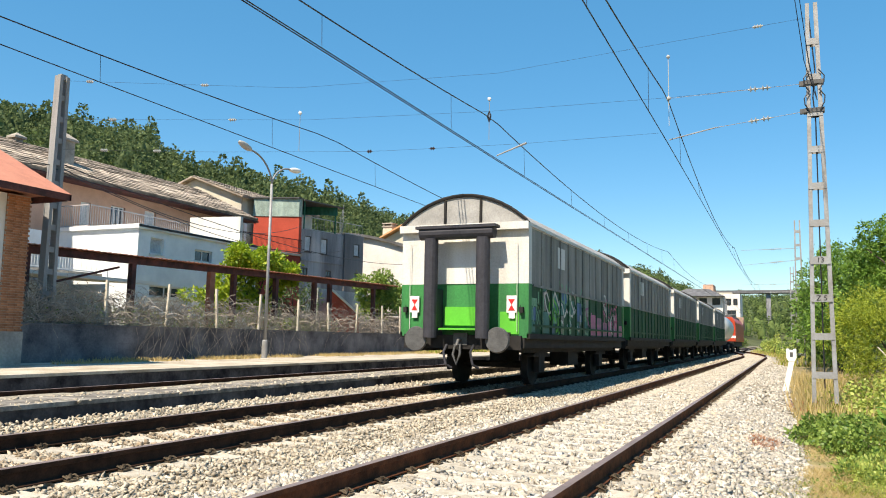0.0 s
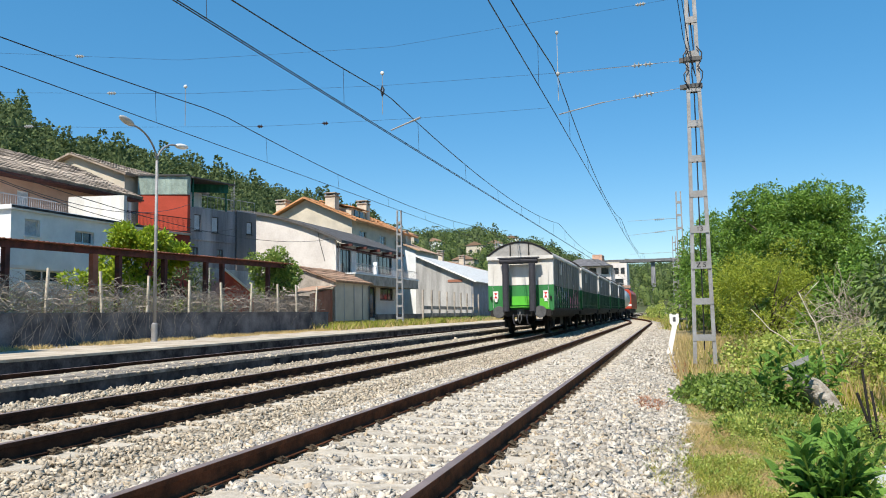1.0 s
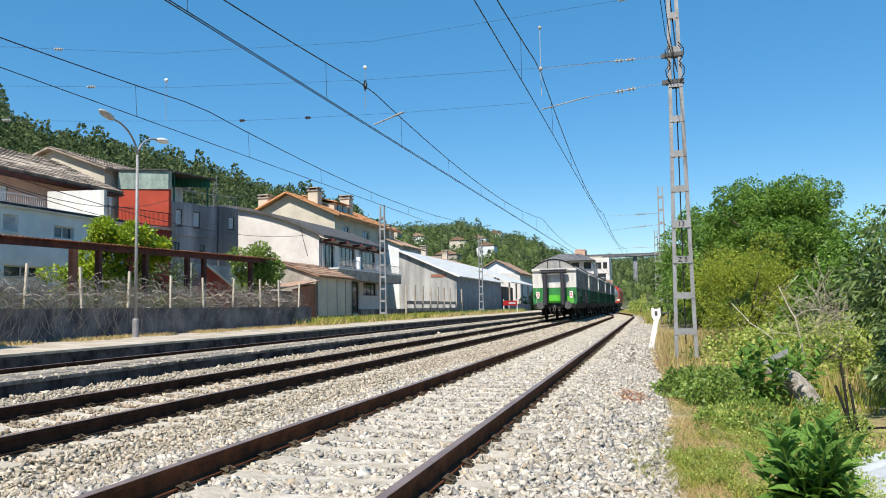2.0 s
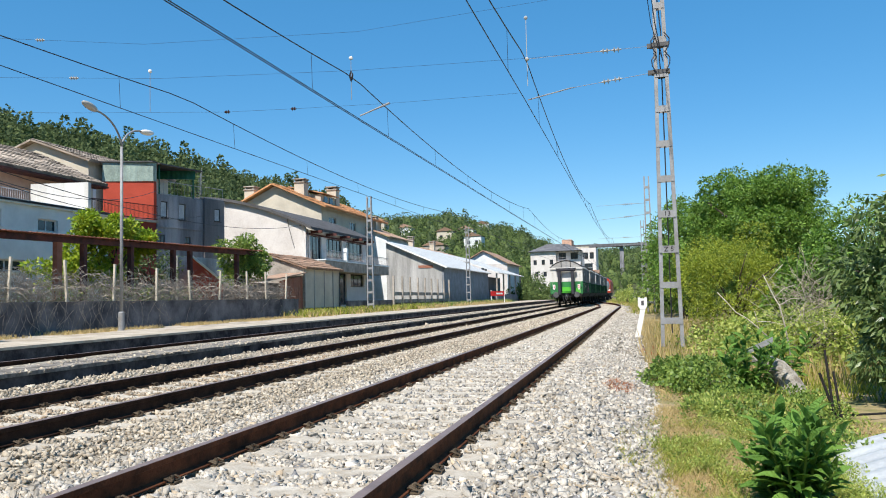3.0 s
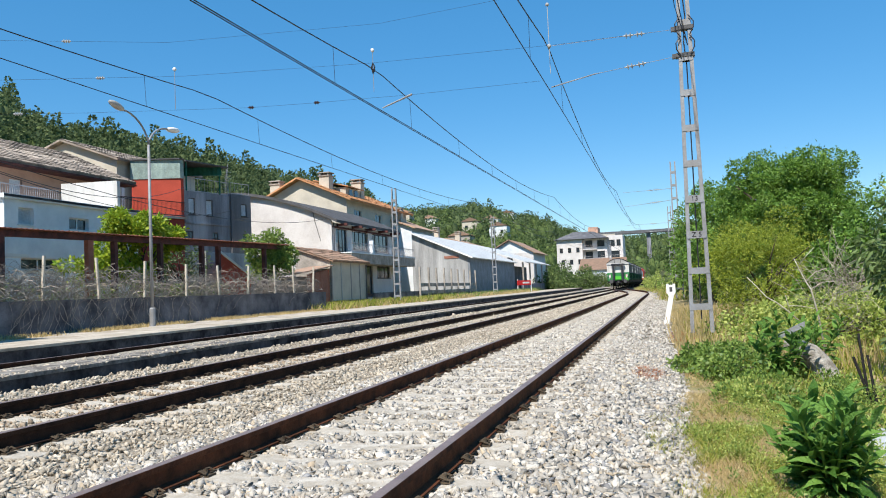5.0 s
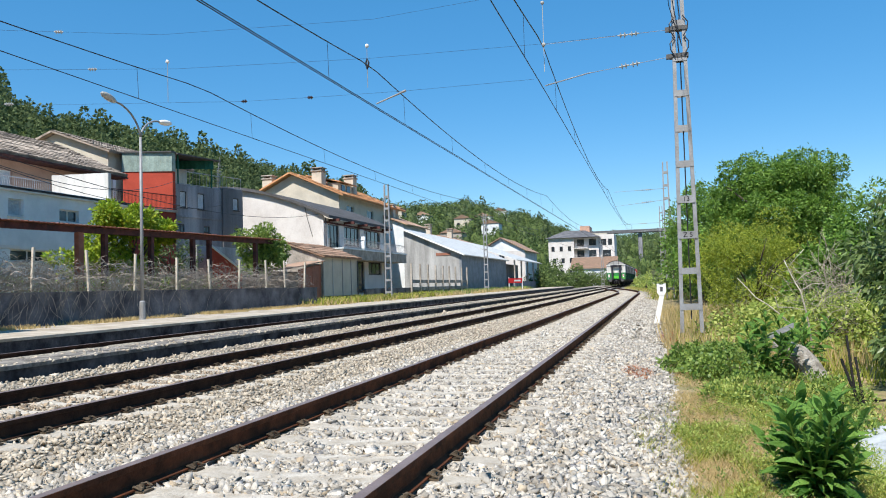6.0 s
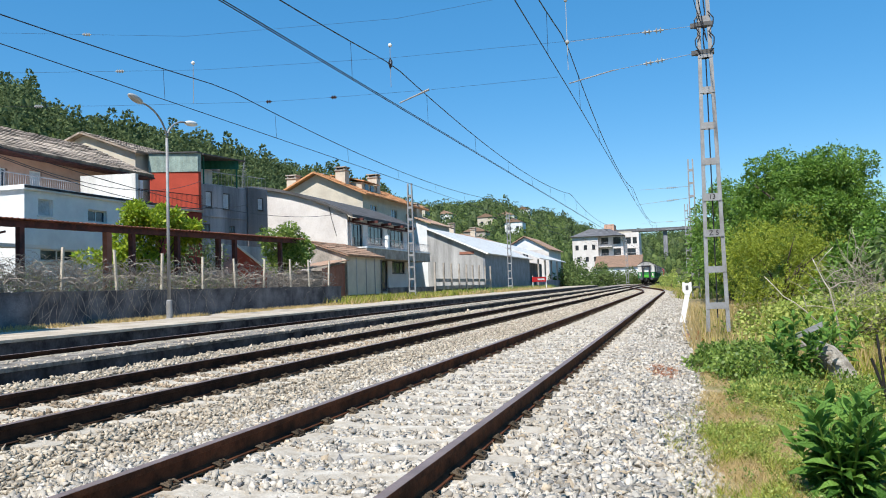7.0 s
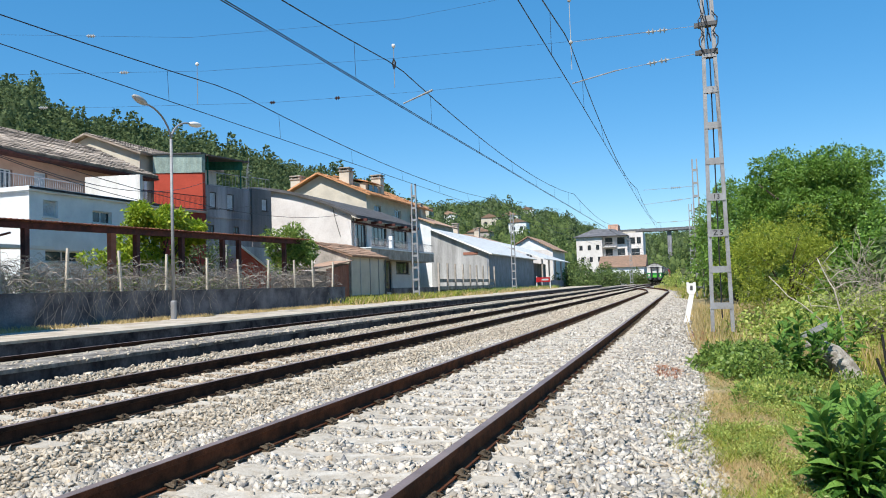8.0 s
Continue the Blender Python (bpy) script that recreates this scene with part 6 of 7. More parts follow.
    catenary(XA, [(y, -2.4 - 0.12 * (k == 2), -2.4 - 0.35 * (k == 2)) for k, y in enumerate(spans)], "contact and carrier wires over the siding", sag=0.70)
    catenary(XB, [(y, -6.68 + 0.06 * max(0, k - 1), -6.70 + 0.06 * max(0, k - 1)) for k, y in enumerate(spans)], "contact and carrier wires over the running line", z_ins=6.60, sag=0.56, twin=True)
    catenary(XC, [(y, -11.46 + 0.25 * max(0, k - 2) ** 1.5, -11.5 + 0.25 * max(0, k - 2) ** 1.5) for k, y in enumerate(spans)], "contact and carrier wires over the platform line", z_ins=6.52, sag=0.5)
    f = thing("concrete_fence", (-18.4, 68, 0.3), "old fence of concrete posts and pale rails below the warehouse", "fence")
    for k in range(9):
        bm = B()
        prism(bm, [(-0.07, -0.07), (0.07, -0.07), (0.07, 0.07), (-0.07, 0.07)], (-19.2, 60.5 + 2.4 * k, 0.2), (1, 0, 0), (0, 1, 0), (0, 0.03 * math.sin(k * 2.0), 1), 2.9)
        part("post", bm, "concrete", f)
    for z in (0.9, 1.5):
        bm = B()
        box(bm, -19.3, -19.22, 60.5, 80.2, z, z + 0.28)
        part("rail", bm, "concrete", f)
    bm = B()
    box(bm, -19.6, -19.4, 50.8, 80.6, 0.1, 1.15)
    solid("wall_low", bm, "wall", "low weathered wall below the houses", "wall", kind="structure")
    for i, (a, b) in enumerate((((-18.2, 15.0, 5.6), (-29.4, 43.5, 8.4)), ((-18.2, 15.0, 5.5), (-29.3, 50, 7.6)), ((-18.2, 15.0, 5.7), (-24.4, 54.4, 6.9)), ((-18.2, 15.0, 5.6), (-24, -12, 6.5)))):
        a, b = Vector(a), Vector(b)
        bm = B()
        pipe(bm, [a.lerp(b, k / 16) - Vector((0, 0, 1.1 * 4 * (k / 16) * (1 - k / 16))) for k in range(17)], 0.014, 5)
        solid("power_cable", bm, "wire", "black power cable sagging from the mast to the houses", "cable", "power cables")
    build_lattice_mast(-17.2, 49.2, 0.3, 7.75, 0.42, 0.26, "distant grey lattice catenary mast on the platform")
    build_lattice_mast(-17.4, 81.0, 0.4, 8.3, 0.42, 0.26, "distant grey lattice catenary mast below the warehouse")
    build_lattice_mast(0.73, 50.0, 0.0, 8.4, 0.42, 0.26, "distant grey lattice catenary mast among the trees", -3.1)
    build_lattice_mast(0.6, 81.8, 0.2, 8.4, 0.42, 0.26, "far grey lattice catenary mast beside the line", -4.4)
    build_lattice_mast(-9.6, 145.4, 0.3, 8.4, 0.42, 0.26, "far grey lattice catenary mast where the lines join", 3.2)
    # white marker post
    t = thing("marker_post", (0.02, 24.9, -0.1), "white painted concrete marker post with a winged head", "marker post")
    bm = B()
    prism(bm, [(-0.075, -0.05), (0.075, -0.05), (0.06, 0.05), (-0.06, 0.05)], (-0.10, 24.9, -0.3), (1, 0, 0), (0, 1, 0), (0.22, 0, 1), 0.95)
    part("post", bm, "white", t)
    bm = B()
    prism(bm, [(-0.08, 0.0), (0.08, 0.0), (0.135, 0.10), (0.135, 0.36), (0.06, 0.36), (0.05, 0.33), (-0.05, 0.33), (-0.06, 0.36), (-0.135, 0.36), (-0.135, 0.10)],
          (0.10, 24.84, 0.62), (1, 0, 0), (0, 0, 1), (0, 1, 0), 0.12)
    h = part("head", bm, "white", t)
    bm = B()
    box(bm, 0.06, 0.14, 24.832, 24.84, 0.74, 0.88)
    part("mark_bar", bm, "grey_metal", h)
    t = thing("station_sign", (-17.0, 96, 0.4), "red board on two white posts at the platform end", "sign")
    for y in (95.0, 97.0):
        bm = B()
        rod(bm, (-17.6 + (y - 95) * 0.65, y, 0.3), (-17.6 + (y - 95) * 0.65, y, 2.1), 0.06)
        part("post", bm, "white", t)
    bm = B()
    obox(bm, (-17.62, 94.9, 1.35), Vector((1.3, 2.0, 0)).normalized(), Vector((-2.0, 1.3, 0)).normalized(), (0, 0, 1), (0, 2.4), (-0.03, 0.03), (0, 0.6))
    b = part("board", bm, "red", t)
    bm = B()
    obox(bm, (-17.62, 94.9, 1.35), Vector((1.3, 2.0, 0)).normalized(), Vector((-2.0, 1.3, 0)).normalized(), (0, 0, 1), (0.9, 2.1), (-0.036, -0.031), (0.2, 0.4))
    part("text_bar", bm, "white", b)


# ---- trees and verge ----
def build_right():
    vz = lambda x, y: ground_z(x, y)
    inside = lambda x, y: x > 0.1 + 0.25 * math.sin(y * 1.3) + 0.15 * math.sin(y * 3.7)
    patch = lambda x, y: noise.noise((x * 1.7, y * 1.1, 5)) + 0.25 * noise.noise((x * 6, y * 6, 2))
    green = lambda x, y: inside(x, y) and patch(x, y) > 0.03
    straw = lambda x, y: inside(x, y) and patch(x, y) < 0.22
    blades(40000, 0.0, 2.4, 2.6, 14, 0.085, "grass", "short green grass and weeds on the verge", vz, 1.0, 0.0034, green)
    blades(52000, 0.0, 2.6, 3, 16, 0.06, "dry", "dry straw-coloured grass on the verge", vz, 1.3, 0.003, straw)
    blades(16000, 0.05, 1.5, 2.6, 8, 0.075, "grass", "fine yellow-green grass near the ballast", vz, 1.0, 0.004, lambda x, y: inside(x, y) and patch(x, y) > -0.04)
    blades(9000, 0.05, 1.5, 2.6, 8, 0.07, "dry", "dry stalks near the ballast", vz, 1.0, 0.0025, inside)
    spots = [(x, y) for x, y in zip(0.1 + 1.9 * rng.random(2600), 3.0 + 8 * rng.random(2600) ** 1.3) if green(x, y) and patch(x, y) > 0.0][:720]
    v, f = crown([(x, y, ground_z(x, y) + 0.03, 0.09, 0.09, 0.05 + 0.06 * rng.random()) for x, y in spots], 85, 0.024, 0.42, 0.0)
    tagged(cloud("weeds", v, f, "lime_leaf"), "low leafy yellow-green weeds on the verge", "weeds", kind="stuff")
    spots = [(x, y) for x, y in zip(0.05 + 0.9 * rng.random(300), 4 + 12 * rng.random(300)) if inside(x, y)][:120]
    v, f = crown([(x, y, ground_z(x, y) + 0.04, 0.10, 0.10, 0.07) for x, y in spots], 44, 0.025, 0.5, 0.0)
    tagged(cloud("weeds", v, f, "ivy"), "dark green weeds at the ballast's edge", "weeds", kind="stuff")
    clump = lambda x, y: ((x - 1.35) / 0.5) ** 2 + ((y - 10.2) / 0.7) ** 2 + 0.5 * noise.noise((x * 5, y * 5, 4)) < 0.9
    blades(2400, 0.5, 2.3, 9.2, 11.4, 0.20, "dry", "tall brown dried weeds before the log", vz, 0.7, 0.004, clump)
    blades(4200, 0.5, 2.3, 9.2, 11.4, 0.20, "grass", "green weeds before the log", vz, 0.8, 0.004, clump)
    for n, size, m, lab in ((60, 0.05, "ivy", "lush dark green weeds before the log"), (46, 0.042, "lime_leaf", "pale leafy weeds before the log")):
        x, y = 0.45 + 1.9 * rng.random(n), 7.6 + 4.2 * rng.random(n)
        ok = (x > 0.5 + 0.35 * np.abs(y - 9.8)) & (np.hypot(x - 0.98, y - 5.8) > 0.9)
        v, f = crown([(a, b, ground_z(a, b) + 0.08, 0.17, 0.17, 0.09 + 0.10 * rng.random()) for a, b in zip(x[ok], y[ok])], 130, size, 0.55, -0.2)
        tagged(cloud("weeds", v, f, m), lab, "weeds", kind="stuff")
    blades(16000, 0.0, 9, 14, 36, 0.45, "dry", "tall dry grass behind the ballast", vz, 0.4, 0.007, inside)
    blades(16000, 0.4, 9, 12, 34, 0.3, "grass", "green grass behind the ballast", vz, 0.5, 0.007, inside)
    edge = lambda x, y: x > 0.02 - 0.30 * math.exp(-((y - 7.2) / 1.7) ** 2) + 0.14 * noise.noise((x * 3, y * 2.5, 8)) + 0.12 * rng.random()
    blades(9000, -0.4, 0.6, 4.2, 10.5, 0.09, "grass", "yellow-green weeds creeping over the ballast edge", lambda x, y: max(bed_z(x), ground_z(x, y)) + 0.01, 1.1, 0.003, lambda x, y: edge(x, y) and patch(x, y) > -0.1)
    blades(7000, -0.4, 0.6, 4.2, 10.5, 0.07, "dry", "dry straw creeping over the ballast edge", lambda x, y: max(bed_z(x), ground_z(x, y)) + 0.01, 1.2, 0.003, edge)
    blades(4000, -0.6, 0.0, 10.7, 12.3, 0.07, "redweed", "low red weeds on the ballast edge", lambda x, y: bed_z(x) + 0.03, 1.2, 0.004, lambda x, y: ((x + 0.32) / 0.2) ** 2 + ((y - 11.5) / 0.75) ** 2 + 0.6 * noise.noise((x * 9, y * 5, 0)) < 0.9)
    blades(1200, 0.0, 0.7, 18.0, 21, 0.07, "redweed", "low red weeds on the ballast edge", lambda x, y: ground_z(x, y) + 0.08, 1.2, 0.005, lambda x, y: noise.noise((x * 4, y * 2, 0)) > -0.1)
    tree("walnut_tree", (5.0, 34, -0.5), scatter_blobs((4.9, 34, 3.5), (2.75, 2.6, 2.55), 150, 0.17, -0.9) + scatter_blobs((3.1, 34, 4.3), (1.0, 1.2, 1.2), 16, 0.24, -0.5)
         + scatter_blobs((4.85, 34, 3.6), (3.2, 2.9, 2.95), 70, 0.09, -0.3), 400, 0.13, "walnut", "large leafy green walnut tree behind the verge", 2.6, 0.2, 0.42)
    tree("ash_tree", (2.2, 44, -0.4), scatter_blobs((2.2, 44, 3.0), (1.8, 3.2, 2.8), 44, 0.26, -0.9), 380, 0.15, "walnut", "dark green tree beside the line", 2.0, 0.15)
    tree("willow_bush", (2.9, 26, -0.6), scatter_blobs((2.9, 26, 1.25), (1.9, 1.8, 1.65), 48, 0.24, -0.9), 520, 0.095, "willow", "broad yellow-green willow bush", 1.0, 0.08, 0.25)
    tree("hazel_bush", (5.2, 24.0, -0.6), scatter_blobs((5.2, 24.0, 1.0), (1.5, 1.5, 1.45), 44, 0.24, -0.9), 380, 0.11, "walnut", "dark green hazel bush behind the brambles", 1.0, 0.07, 0.6)
    tree("ivy_bush", (1.0, 14.0, -0.6), scatter_blobs((0.95, 13.8, -0.38), (0.95, 2.6, 0.42), 60, 0.24, -0.2), 300, 0.058, "ivy", "low ivy and bramble thicket round the mast's foot", 0.2, 0.03, 0.8)
    tree("elder_bush", (7.0, 23.5, -0.6), scatter_blobs((7.0, 23.5, 1.7), (2.2, 1.8, 1.9), 52, 0.24, -0.9), 420, 0.11, "walnut", "leafy green elder bush behind the brambles", 1.2, 0.08, 0.5)
    for i in range(7):
        tree("line_side_bush", (2.2 + 0.3 * (i % 2), 56 + 9 * i, -0.2), scatter_blobs((2.2 + 0.3 * (i % 2), 56 + 9 * i, 0.6), (1.2, 3.2, 1.2), 14, 0.36, -0.6), 90, 0.2, "ivy", "low green scrub beside the line", 0.5, 0.05)
    tree("bramble_bush", (3.2, 17.6, -0.6), scatter_blobs((3.4, 17.6, -0.02), (2.6, 2.0, 0.75), 60, 0.24, -0.4), 300, 0.085, "lime_leaf", "pale flowering bramble thicket", 0.4, 0.03, 0.7)
    tree("citrus_tree", (4.2, 12.0, -0.8), scatter_blobs((4.15, 12.0, 1.15), (1.5, 1.3, 1.4), 70, 0.2, -0.8) + scatter_blobs((3.7, 11.6, -0.1), (0.9, 0.8, 0.5), 16, 0.25, -0.8), 210, 0.13, "citrus", "dark glossy citrus tree with drooping leaves", 1.2, 0.07, 0.34, 0.8)
    inner = lambda x, y: x > xa(y) + 2.0 + 0.4 * math.sin(y * 0.7)
    blades(9000, -4.5, 3, 50, 125, 0.4, "grass", "rough green grass where the siding joins the line", lambda x, y: -0.3 + rise(y), 0.6, 0.014, inner)
    blades(7000, -4.5, 3, 50, 125, 0.4, "dry", "dry grass where the siding joins the line", lambda x, y: -0.3 + rise(y), 0.6, 0.014, inner)
    for i in range(6):
        y = 78 + 9 * i
        x = xa(y) + 3.6 + 0.4 * (i % 2)
        tree("line_side_bush", (x, y, -0.2), scatter_blobs((x, y, 0.5), (1.1, 3.0, 1.0 + 0.25 * (i % 3)), 14, 0.36, -0.6), 90, 0.2, "ivy" if i % 2 else "lime_leaf", "low green scrub beside the line", 0.5, 0.05)
    for i in range(12):
        y = 48 + i * 11
        x = 2.6 + 2.2 * (i % 3) + 0.1 * i
        tree("roadside_tree", (x, y, -0.3), scatter_blobs((x, y, 2.4 + 0.5 * (i % 2)), (2.4, 4.0, 2.6 + 0.4 * (i % 2)), 22, 0.36, -0.9), 130, 0.32, "walnut" if i % 2 else "wood_far", "green tree in the row beside the line", 1.8, 0.15)
    for i, (x, y, h) in enumerate(((-17.5, 140, 3.2), (-15.5, 150, 3.5), (-13.5, 162, 3.0), (-16.5, 170, 4.2), (-12, 178, 3.4), (-19, 128, 3.6), (-21, 158, 5.0), (-24, 190, 7.0), (-9.8, 172, 2.4))):
        tree("garden_bush", (x, y, 0.2), scatter_blobs((x, y, h * 0.5), (2.2, 3.0, h * 0.55), 16, 0.4, -0.9), 110, 0.4, "wood_far", "green garden shrubs before the far houses", h * 0.4, 0.1)


def build_broadleaf_plant(at, h, n, leaf_len, label):
    """A stemmed plant with whorls of big pointed leaves."""
    t = thing("broadleaf_plant", at, label, "plant", "big-leaved plants")
    x, y, z = at
    P, D, U, L = [], [], [], []
    for i in range(n):
        a = 6.28 * i / n + 0.5 * rng.random()
        tilt = 0.15 + 0.55 * rng.random()
        hh = h * (0.6 + 0.45 * rng.random())
        d = np.array([math.cos(a) * tilt, math.sin(a) * tilt, 1.0])
        d /= np.linalg.norm(d)
        top = np.array([x, y, z]) + d * hh
        bm = B()
        pipe(bm, [(x, y, z), tuple(np.array([x, y, z]) + d * hh * 0.5), tuple(top)], [0.014, 0.011, 0.006], 6)
        part("stem", bm, "ivy", t)
        for k in range(19):
            s = 0.22 + 0.78 * k / 18
            q = np.array([x, y, z]) + d * hh * s
            b = 2.4 * k + a
            e = np.array([math.cos(b), math.sin(b), -0.1 + 1.5 * s * s + 0.25 * rng.normal()])
            e /= np.linalg.norm(e)
            P.append(q)
            D.append(e)
            U.append(np.array([0, -0.25, 1.0]) + 0.45 * unit(1)[0])
            L.append(leaf_len * (0.7 + 0.5 * rng.random()) * (1.15 - 0.35 * s))
    P, D, U, L = map(np.array, (P, D, U, L))
    s = np.cross(D, U)
    s /= np.linalg.norm(s, axis=1, keepdims=True)
    nn = np.cross(s, D)
    st = [(0.0, 0.02, 0.0), (0.2, 0.12, 0.03), (0.45, 0.165, 0.05), (0.74, 0.10, 0.0), (1.0, 0.004, -0.16)]
    V = []
    for f, w, u in st:
        c = P + D * (L * f)[:, None] + nn * (L * u)[:, None]
        e = s * (L * w)[:, None]
        V += [c - e + nn * (L * w * 0.35)[:, None], c, c + e + nn * (L * w * 0.35)[:, None]]
    V = np.stack(V, 1)
    m = len(P)
    F = []
    for r in range(4):
        for c in range(2):
            F.append((r * 3 + c, r * 3 + c + 1, r * 3 + c + 4, r * 3 + c + 3))
    F = (np.arange(m)[:, None, None] * 15 + np.array(F)[None]).reshape(-1, 4)
    cloud("leaves", V.reshape(-1, 3), F, "bigleaf", t, smooth=True)


def build_verge_things():
    build_broadleaf_plant((0.98, 5.8, -0.54), 0.76, 24, 0.23, "dark green broad-leaved plant at the ballast's edge")
    build_broadleaf_plant((1.5, 12.2, -0.5), 1.0, 10, 0.24, "tall dark green broad-leaved plant beside a log")
    build_broadleaf_plant((2.02, 12.95, -0.5), 1.05, 7, 0.24, "tall dark green broad-leaved plant beside a log")
    bm = B()
    path = [Vector(p) for p in ((2.24, 12.6, -0.68), (2.18, 12.6, -0.44), (2.08, 12.61, -0.25), (1.95, 12.62, -0.10), (1.80, 12.64, 0.0), (1.62, 12.66, 0.06))]
    pipe(bm, path, [0.17, 0.16, 0.155, 0.145, 0.13, 0.08], 14)
    for v in bm.verts:
        v.co += Vector((0.5, 0.5, 0.5)) * 0.09 * noise.noise(v.co * 6.0)
    solid("fallen_log", bm, "log", "bleached grey fallen log among the weeds", "log", smooth=True)
    bm = B()
    prism(bm, [(-0.015, -0.04), (0.015, -0.04), (0.015, 0.04), (-0.015, 0.04)], (1.50, 12.35, 0.18), (0, 1, 0), (0, 0, 1), Vector((0.9, 0.05, 0.42)).normalized(), 0.42)
    solid("plank", bm, "galv", "grey weathered plank propped on a log", "plank")
    # grey tangle of dead twigs
    V, F = [], []
    for k in range(170):
        p = np.array([3.15, 16.4, 0.65]) + unit(1)[0] * np.array([0.6, 0.6, 0.6]) * rng.random() ** 0.5
        d = unit(1)[0] + np.array([0, 0, 0.5])
        for j in range(4):
            d = d / np.linalg.norm(d)
            q = p + d * 0.22
            w = np.cross(d, (0, 1.0, 0)) * 0.003
            i = len(V)
            V += [p - w, p + w, q + w, q - w]
            F.append((i, i + 1, i + 2, i + 3))
            p, d = q, d + 0.4 * unit(1)[0]
    tagged(cloud("dead_twigs", V, F, "twig"), "grey tangle of dead twigs in the brambles", "twigs", kind="stuff")
    # white corrugated sheet
    V, F = [], []
    n = 36
    for j in range(12):
        for i in range(n + 1):
            x, y = 1.52 + 1.8 * j / 11, 6.0 + 2.0 * i / n
            V.append((x, y, -0.46 + 0.55 * math.sin(1.2 * j / 11) - 0.12 * (j / 11) ** 2 + 0.02 * math.sin(i * 1.3)))
    for j in range(11):
        for i in range(n):
            a = j * (n + 1) + i
            F.append((a, a + n + 1, a + n + 2, a + 1))
    s = cloud("corrugated_sheet", V, F, "tank", smooth=True)
    tagged(s, "white corrugated sheet lying in the grass", "metal sheet")
    # stakes of an old bed frame
    t = thing("iron_stakes", (2.2, 10.2, -0.6), "dark rusty iron stakes and rails of an old garden frame", "stakes")
    for (a, b) in (((2.2, 10.2, -0.6), (2.13, 10.25, 0.35)), ((2.27, 10.15, -0.6), (2.2, 10.2, 0.1)), ((2.05, 10.2, 0.08), (2.24, 10.2, -0.55)), ((2.0, 10.1, -0.42), (2.9, 10.6, -0.44)), ((2.0, 10.15, -0.52), (2.9, 10.65, -0.54))):
        bm = B()
        rod(bm, a, b, 0.017, 0.014, 6)
        part("stake", bm, "under", t)
    # bare branches
    t = thing("dead_branches", (2.4, 14.6, -0.5), "bare pale dead branches standing in the brambles", "branches")
    for r, pts in ((0.028, ((2.55, -0.55), (2.46, 0.28), (2.41, 0.53), (2.35, 0.82), (2.29, 0.94), (2.21, 1.14), (2.12, 1.35))),
                   (0.014, ((2.30, 0.97), (2.45, 1.11), (2.64, 1.17))), (0.013, ((2.35, 0.82), (2.54, 0.93), (2.78, 0.94))),
                   (0.012, ((2.19, 1.24), (2.32, 1.40), (2.44, 1.53))),
                   (0.022, ((2.20, 0.22), (1.99, 0.44), (1.81, 0.60), (1.63, 0.72), (1.50, 0.89), (1.35, 1.07))),
                   (0.013, ((2.0, 0.46), (1.97, 0.58), (1.94, 0.73))), (0.013, ((1.97, 0.55), (2.18, 0.54), (2.40, 0.49)))):
        bm = B()
        k = len(pts)
        pipe(bm, [(x, 14.6 + 0.05 * math.sin(7 * z), z) for x, z in pts], [0.62 * r * (1 - 0.65 * i / k) for i in range(k)], 7)
        part("branch", bm, "pale_wood", t, smooth=True)
    bm = B()
    pipe(bm, [(0.60, 12.5, -0.26), (0.90, 12.55, -0.24), (1.2, 12.6, -0.30)], [0.03, 0.028, 0.02], 7)
    solid("fallen_stick", bm, "pale_wood", "pale fallen stick lying on the ivy", "stick", smooth=True)


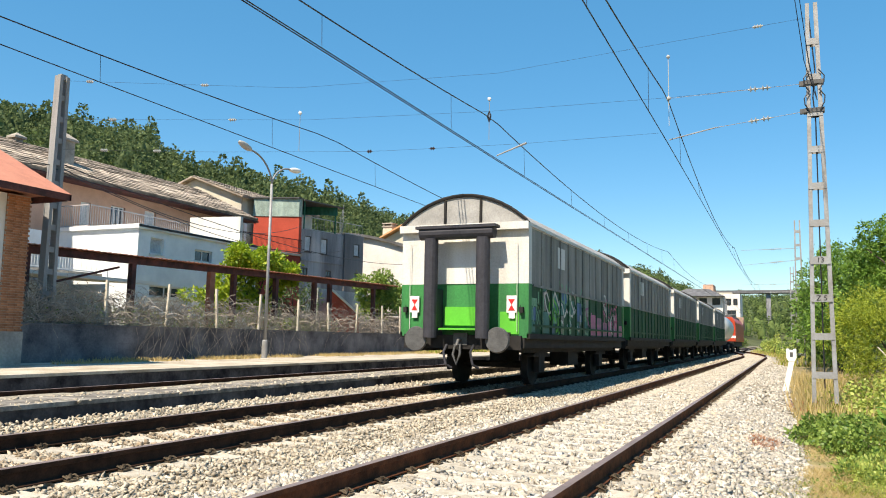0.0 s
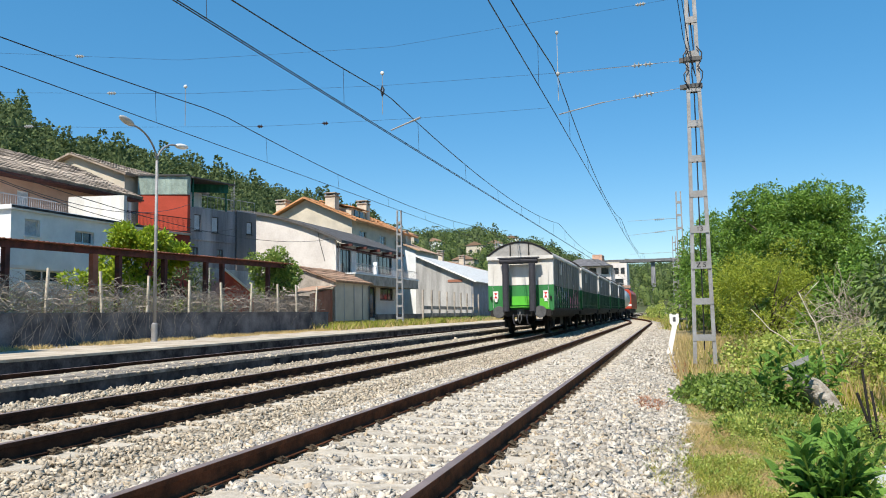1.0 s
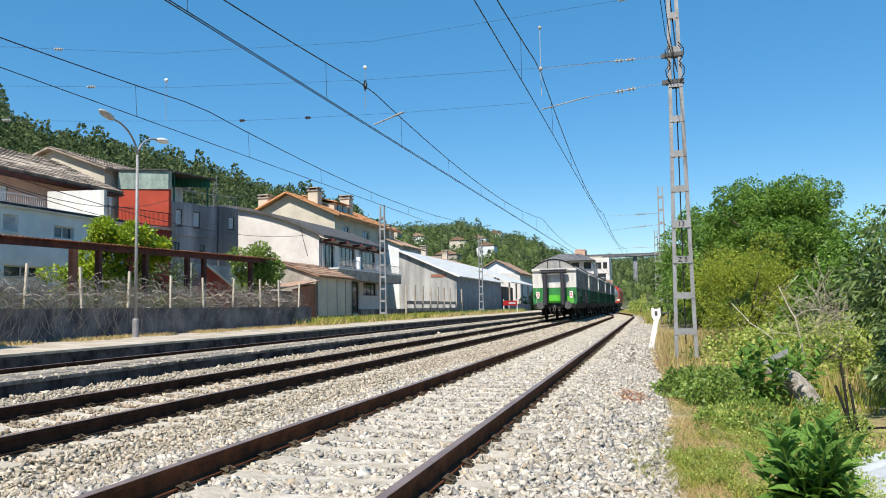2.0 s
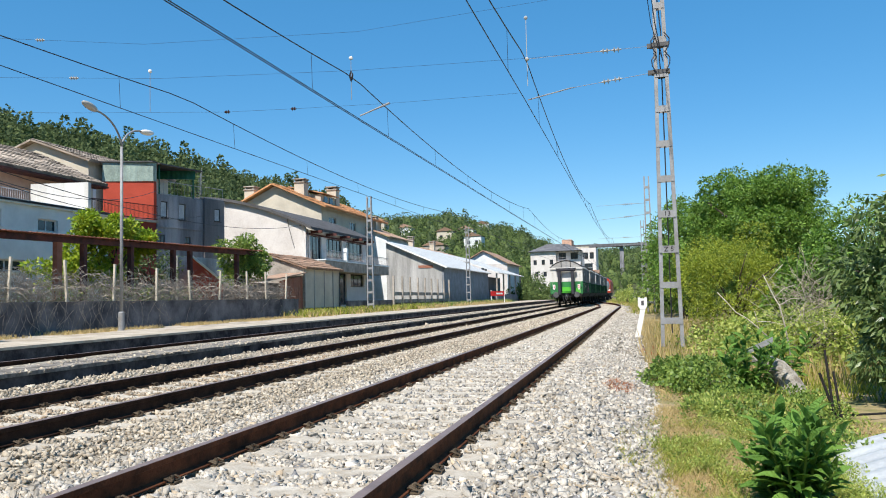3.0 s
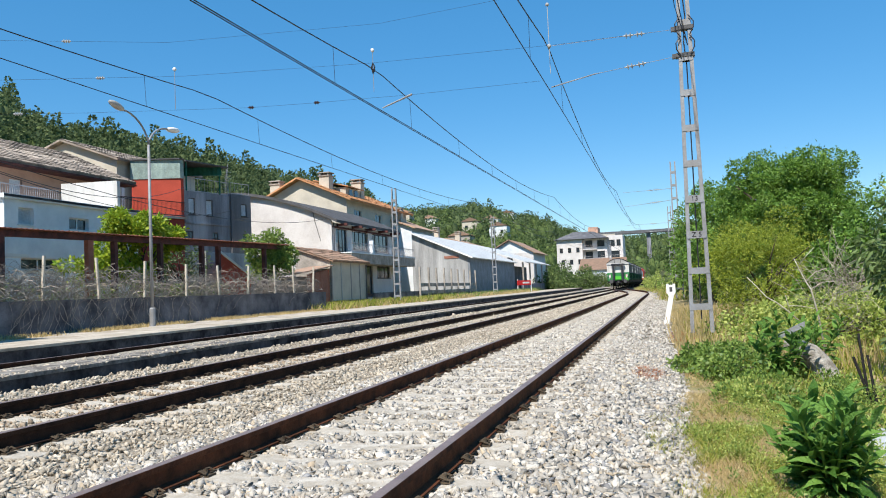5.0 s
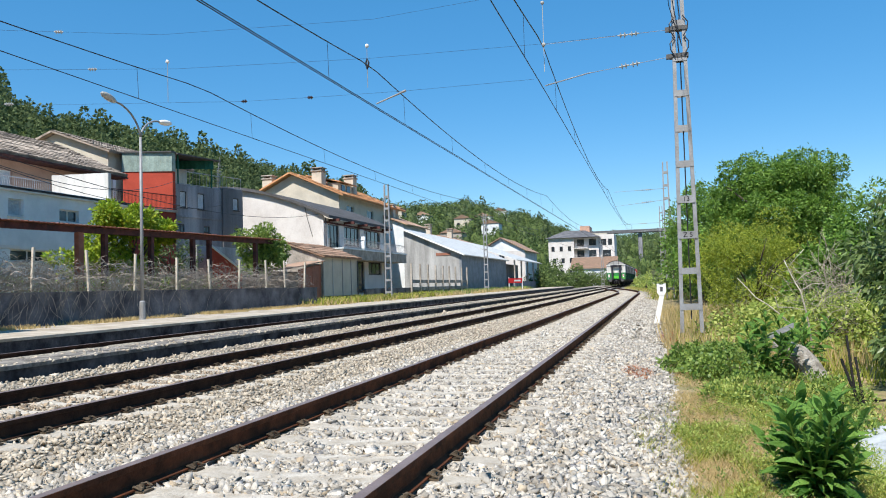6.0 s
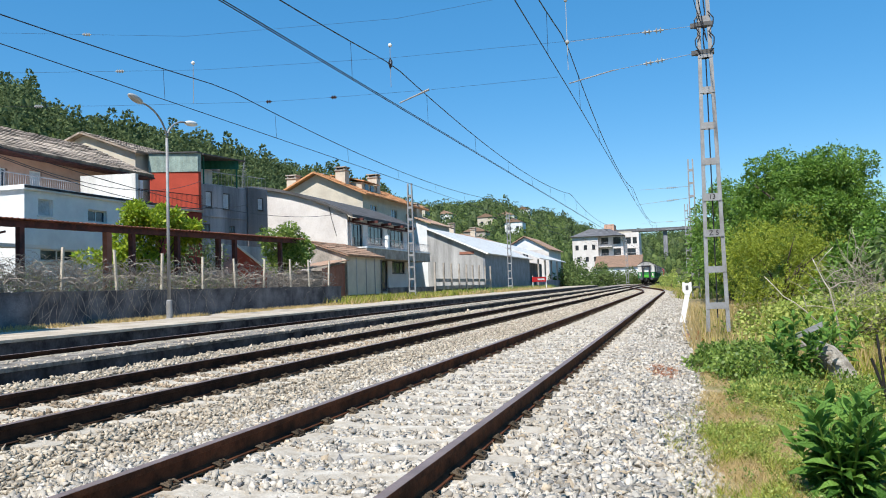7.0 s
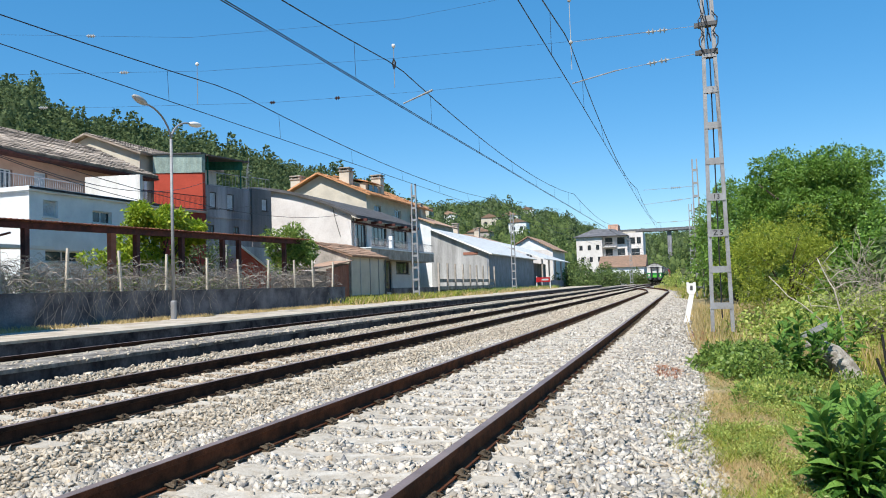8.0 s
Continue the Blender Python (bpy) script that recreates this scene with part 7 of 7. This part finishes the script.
def build_woods():
    """Far woods on the hills: pines and broadleaf crowns of many tufts."""
    def wood(name, n, az, near, leaf, h0, wide, spire, label, tufts, grain):
        P, D, S = [], [], []
        cv, cf = [], []
        ring = 6.2832 * np.arange(7) / 7
        for _ in range(n):
            a = az[0] + (az[1] - az[0]) * rng.random()
            R = along(FAR, a)
            f = near[0] + (near[1] - near[0]) * rng.random() ** 0.8
            r = R * f
            x, y = r * math.sin(radians(a)), r * math.cos(radians(a))
            z = ground_z(x, y)
            pointed = rng.random() < spire
            h = h0 * (0.7 + 0.42 * rng.random() ** 1.3) * (1 + (R - 300) / 900) * (1.3 if pointed else 1.0)
            wd = (0.2 if pointed else wide) * (0.8 + 0.4 * rng.random())
            d = unit(tufts)
            d[:, 2] = 0
            d /= np.linalg.norm(d, axis=1, keepdims=True) + 1e-6
            u = rng.random(tufts)
            turn = np.arctan2(d[:, 1], d[:, 0])
            lobes = 1 + 0.22 * np.sin(3 * turn + 9 * u + 6.28 * rng.random()) + 0.14 * np.sin(5 * turn - 14 * u)
            # the dark heart of the crown
            k = len(cv) * 21
            core = []
            for lev, w in ((0.05, 0.3), (0.45, 0.46), (0.74, 0.08 if pointed else 0.2)):
                w = w * wd * h * (0.8 + 0.4 * rng.random(7))
                core.append(np.stack([x + w * np.cos(ring), y + w * np.sin(ring), z + h * lev + 0.06 * h * rng.random(7)], 1))
            cv.append(np.concatenate(core))
            cf += [(k + i, k + i + 1, k + i + 8, k + i + 7) for i in range(14) if i != 6 and i != 13] + [(k + 6, k, k + 7, k + 13), (k + 13, k + 7, k + 14, k + 20)]
            form = (1 - u) ** 0.8 * 1.1 + 0.08 if pointed else np.sin(math.pi * np.minimum(0.12 + 0.88 * u, 0.995)) ** 0.62
            rad = h * wd * form * lobes * (0.8 + 0.25 * rng.random(tufts))
            P.append(np.stack([x + d[:, 0] * rad, y + d[:, 1] * rad, z + h * (0.06 + 0.94 * u)], 1))
            e = d + 0.7 * unit(tufts)
            e[:, 2] += 0.9 * u - 0.3
            D.append(e / np.linalg.norm(e, axis=1, keepdims=True))
            S.append(np.full(tufts, h * grain) * (0.6 + 0.8 * rng.random(tufts)))
        P, D, S = np.concatenate(P), np.concatenate(D), np.concatenate(S)
        v, f4 = leaf_quads(P, D, unit(len(P)), S, S * 0.8)
        base = len(v)
        v = np.concatenate([v] + cv)
        f4 = np.concatenate([f4, np.array(cf) + base])
        tagged(cloud(name, v, f4, leaf), label, "woods", kind="stuff")
    wood("pine_wood", 1100, (-58, -21), (0.55, 1.03), "pine", 11.5, 0.34, 0.16, "dense dark pine wood covering the hillside", 200, 0.066)
    wood("broadleaf_wood", 420, (-58, -20), (0.48, 1.0), "wood_far", 8.5, 0.46, 0.0, "green broadleaf trees among the pines on the hill", 150, 0.085)
    wood("broadleaf_wood", 950, (-24, 3), (0.42, 1.02), "wood_far", 6.5, 0.52, 0.0, "wooded hills with scattered houses in the distance", 115, 0.09)
    wood("pine_wood", 330, (-24, 3), (0.45, 1.03), "pine", 8.0, 0.42, 0.06, "dark pines on the far hills", 120, 0.085)
    wood("broadleaf_wood", 600, (-1, 40), (0.35, 0.9), "wood_far", 6.0, 0.5, 0.0, "far green woods beyond the line", 45, 0.14)
    for k in range(10):
        a = -19 + 13 * rng.random()
        r = along(FAR, a) * (0.5 + 0.35 * rng.random())
        x, y = r * math.sin(radians(a)), r * math.cos(radians(a))
        z = ground_z(x, y) + 1.6
        w, d, h = 7 + 3 * rng.random(), 8, 2.5 + 2 * rng.random()
        t = thing("hill_house", (x, y, z), "small pale house on the wooded hillside", "house", "hill houses")
        shell(t, ("house_white", "beige", "concrete")[k % 3], x + w / 2, x - w / 2, y - d / 2, y + d / 2, z, z + h + 2, end=[(x - 2.6, x - 1.2, z + h - 1.6, z + h), (x + 1.2, x + 2.6, z + h - 1.6, z + h)], frame_m="frame_dark")
        bm = B()
        prism(bm, [(x - w / 2 - 0.5, z + h + 2.003), (x + w / 2 + 0.5, z + h + 2.003), (x, z + h + 4)], (0, y - d / 2 - 0.4, 0), (1, 0, 0), (0, 0, 1), (0, 1, 0), d + 0.8)
        part("roof", bm, "tile_brown", t)


build_ground()
build_ballast()
build_track(xa, -5, 116, "rusty siding track on concrete sleepers", steel="rail")
build_track(lambda y: XB, -5, 260, "running line track on concrete sleepers in ballast")
build_track(xc, -5, 158, "platform line track between the two platforms", sleepers=False)
build_platforms()
build_lamp()
build_garden()
build_station()
build_left_plants()
build_houses()
build_catenary()
build_train()
build_right()
build_verge_things()
build_woods()
build_stones()
motions()
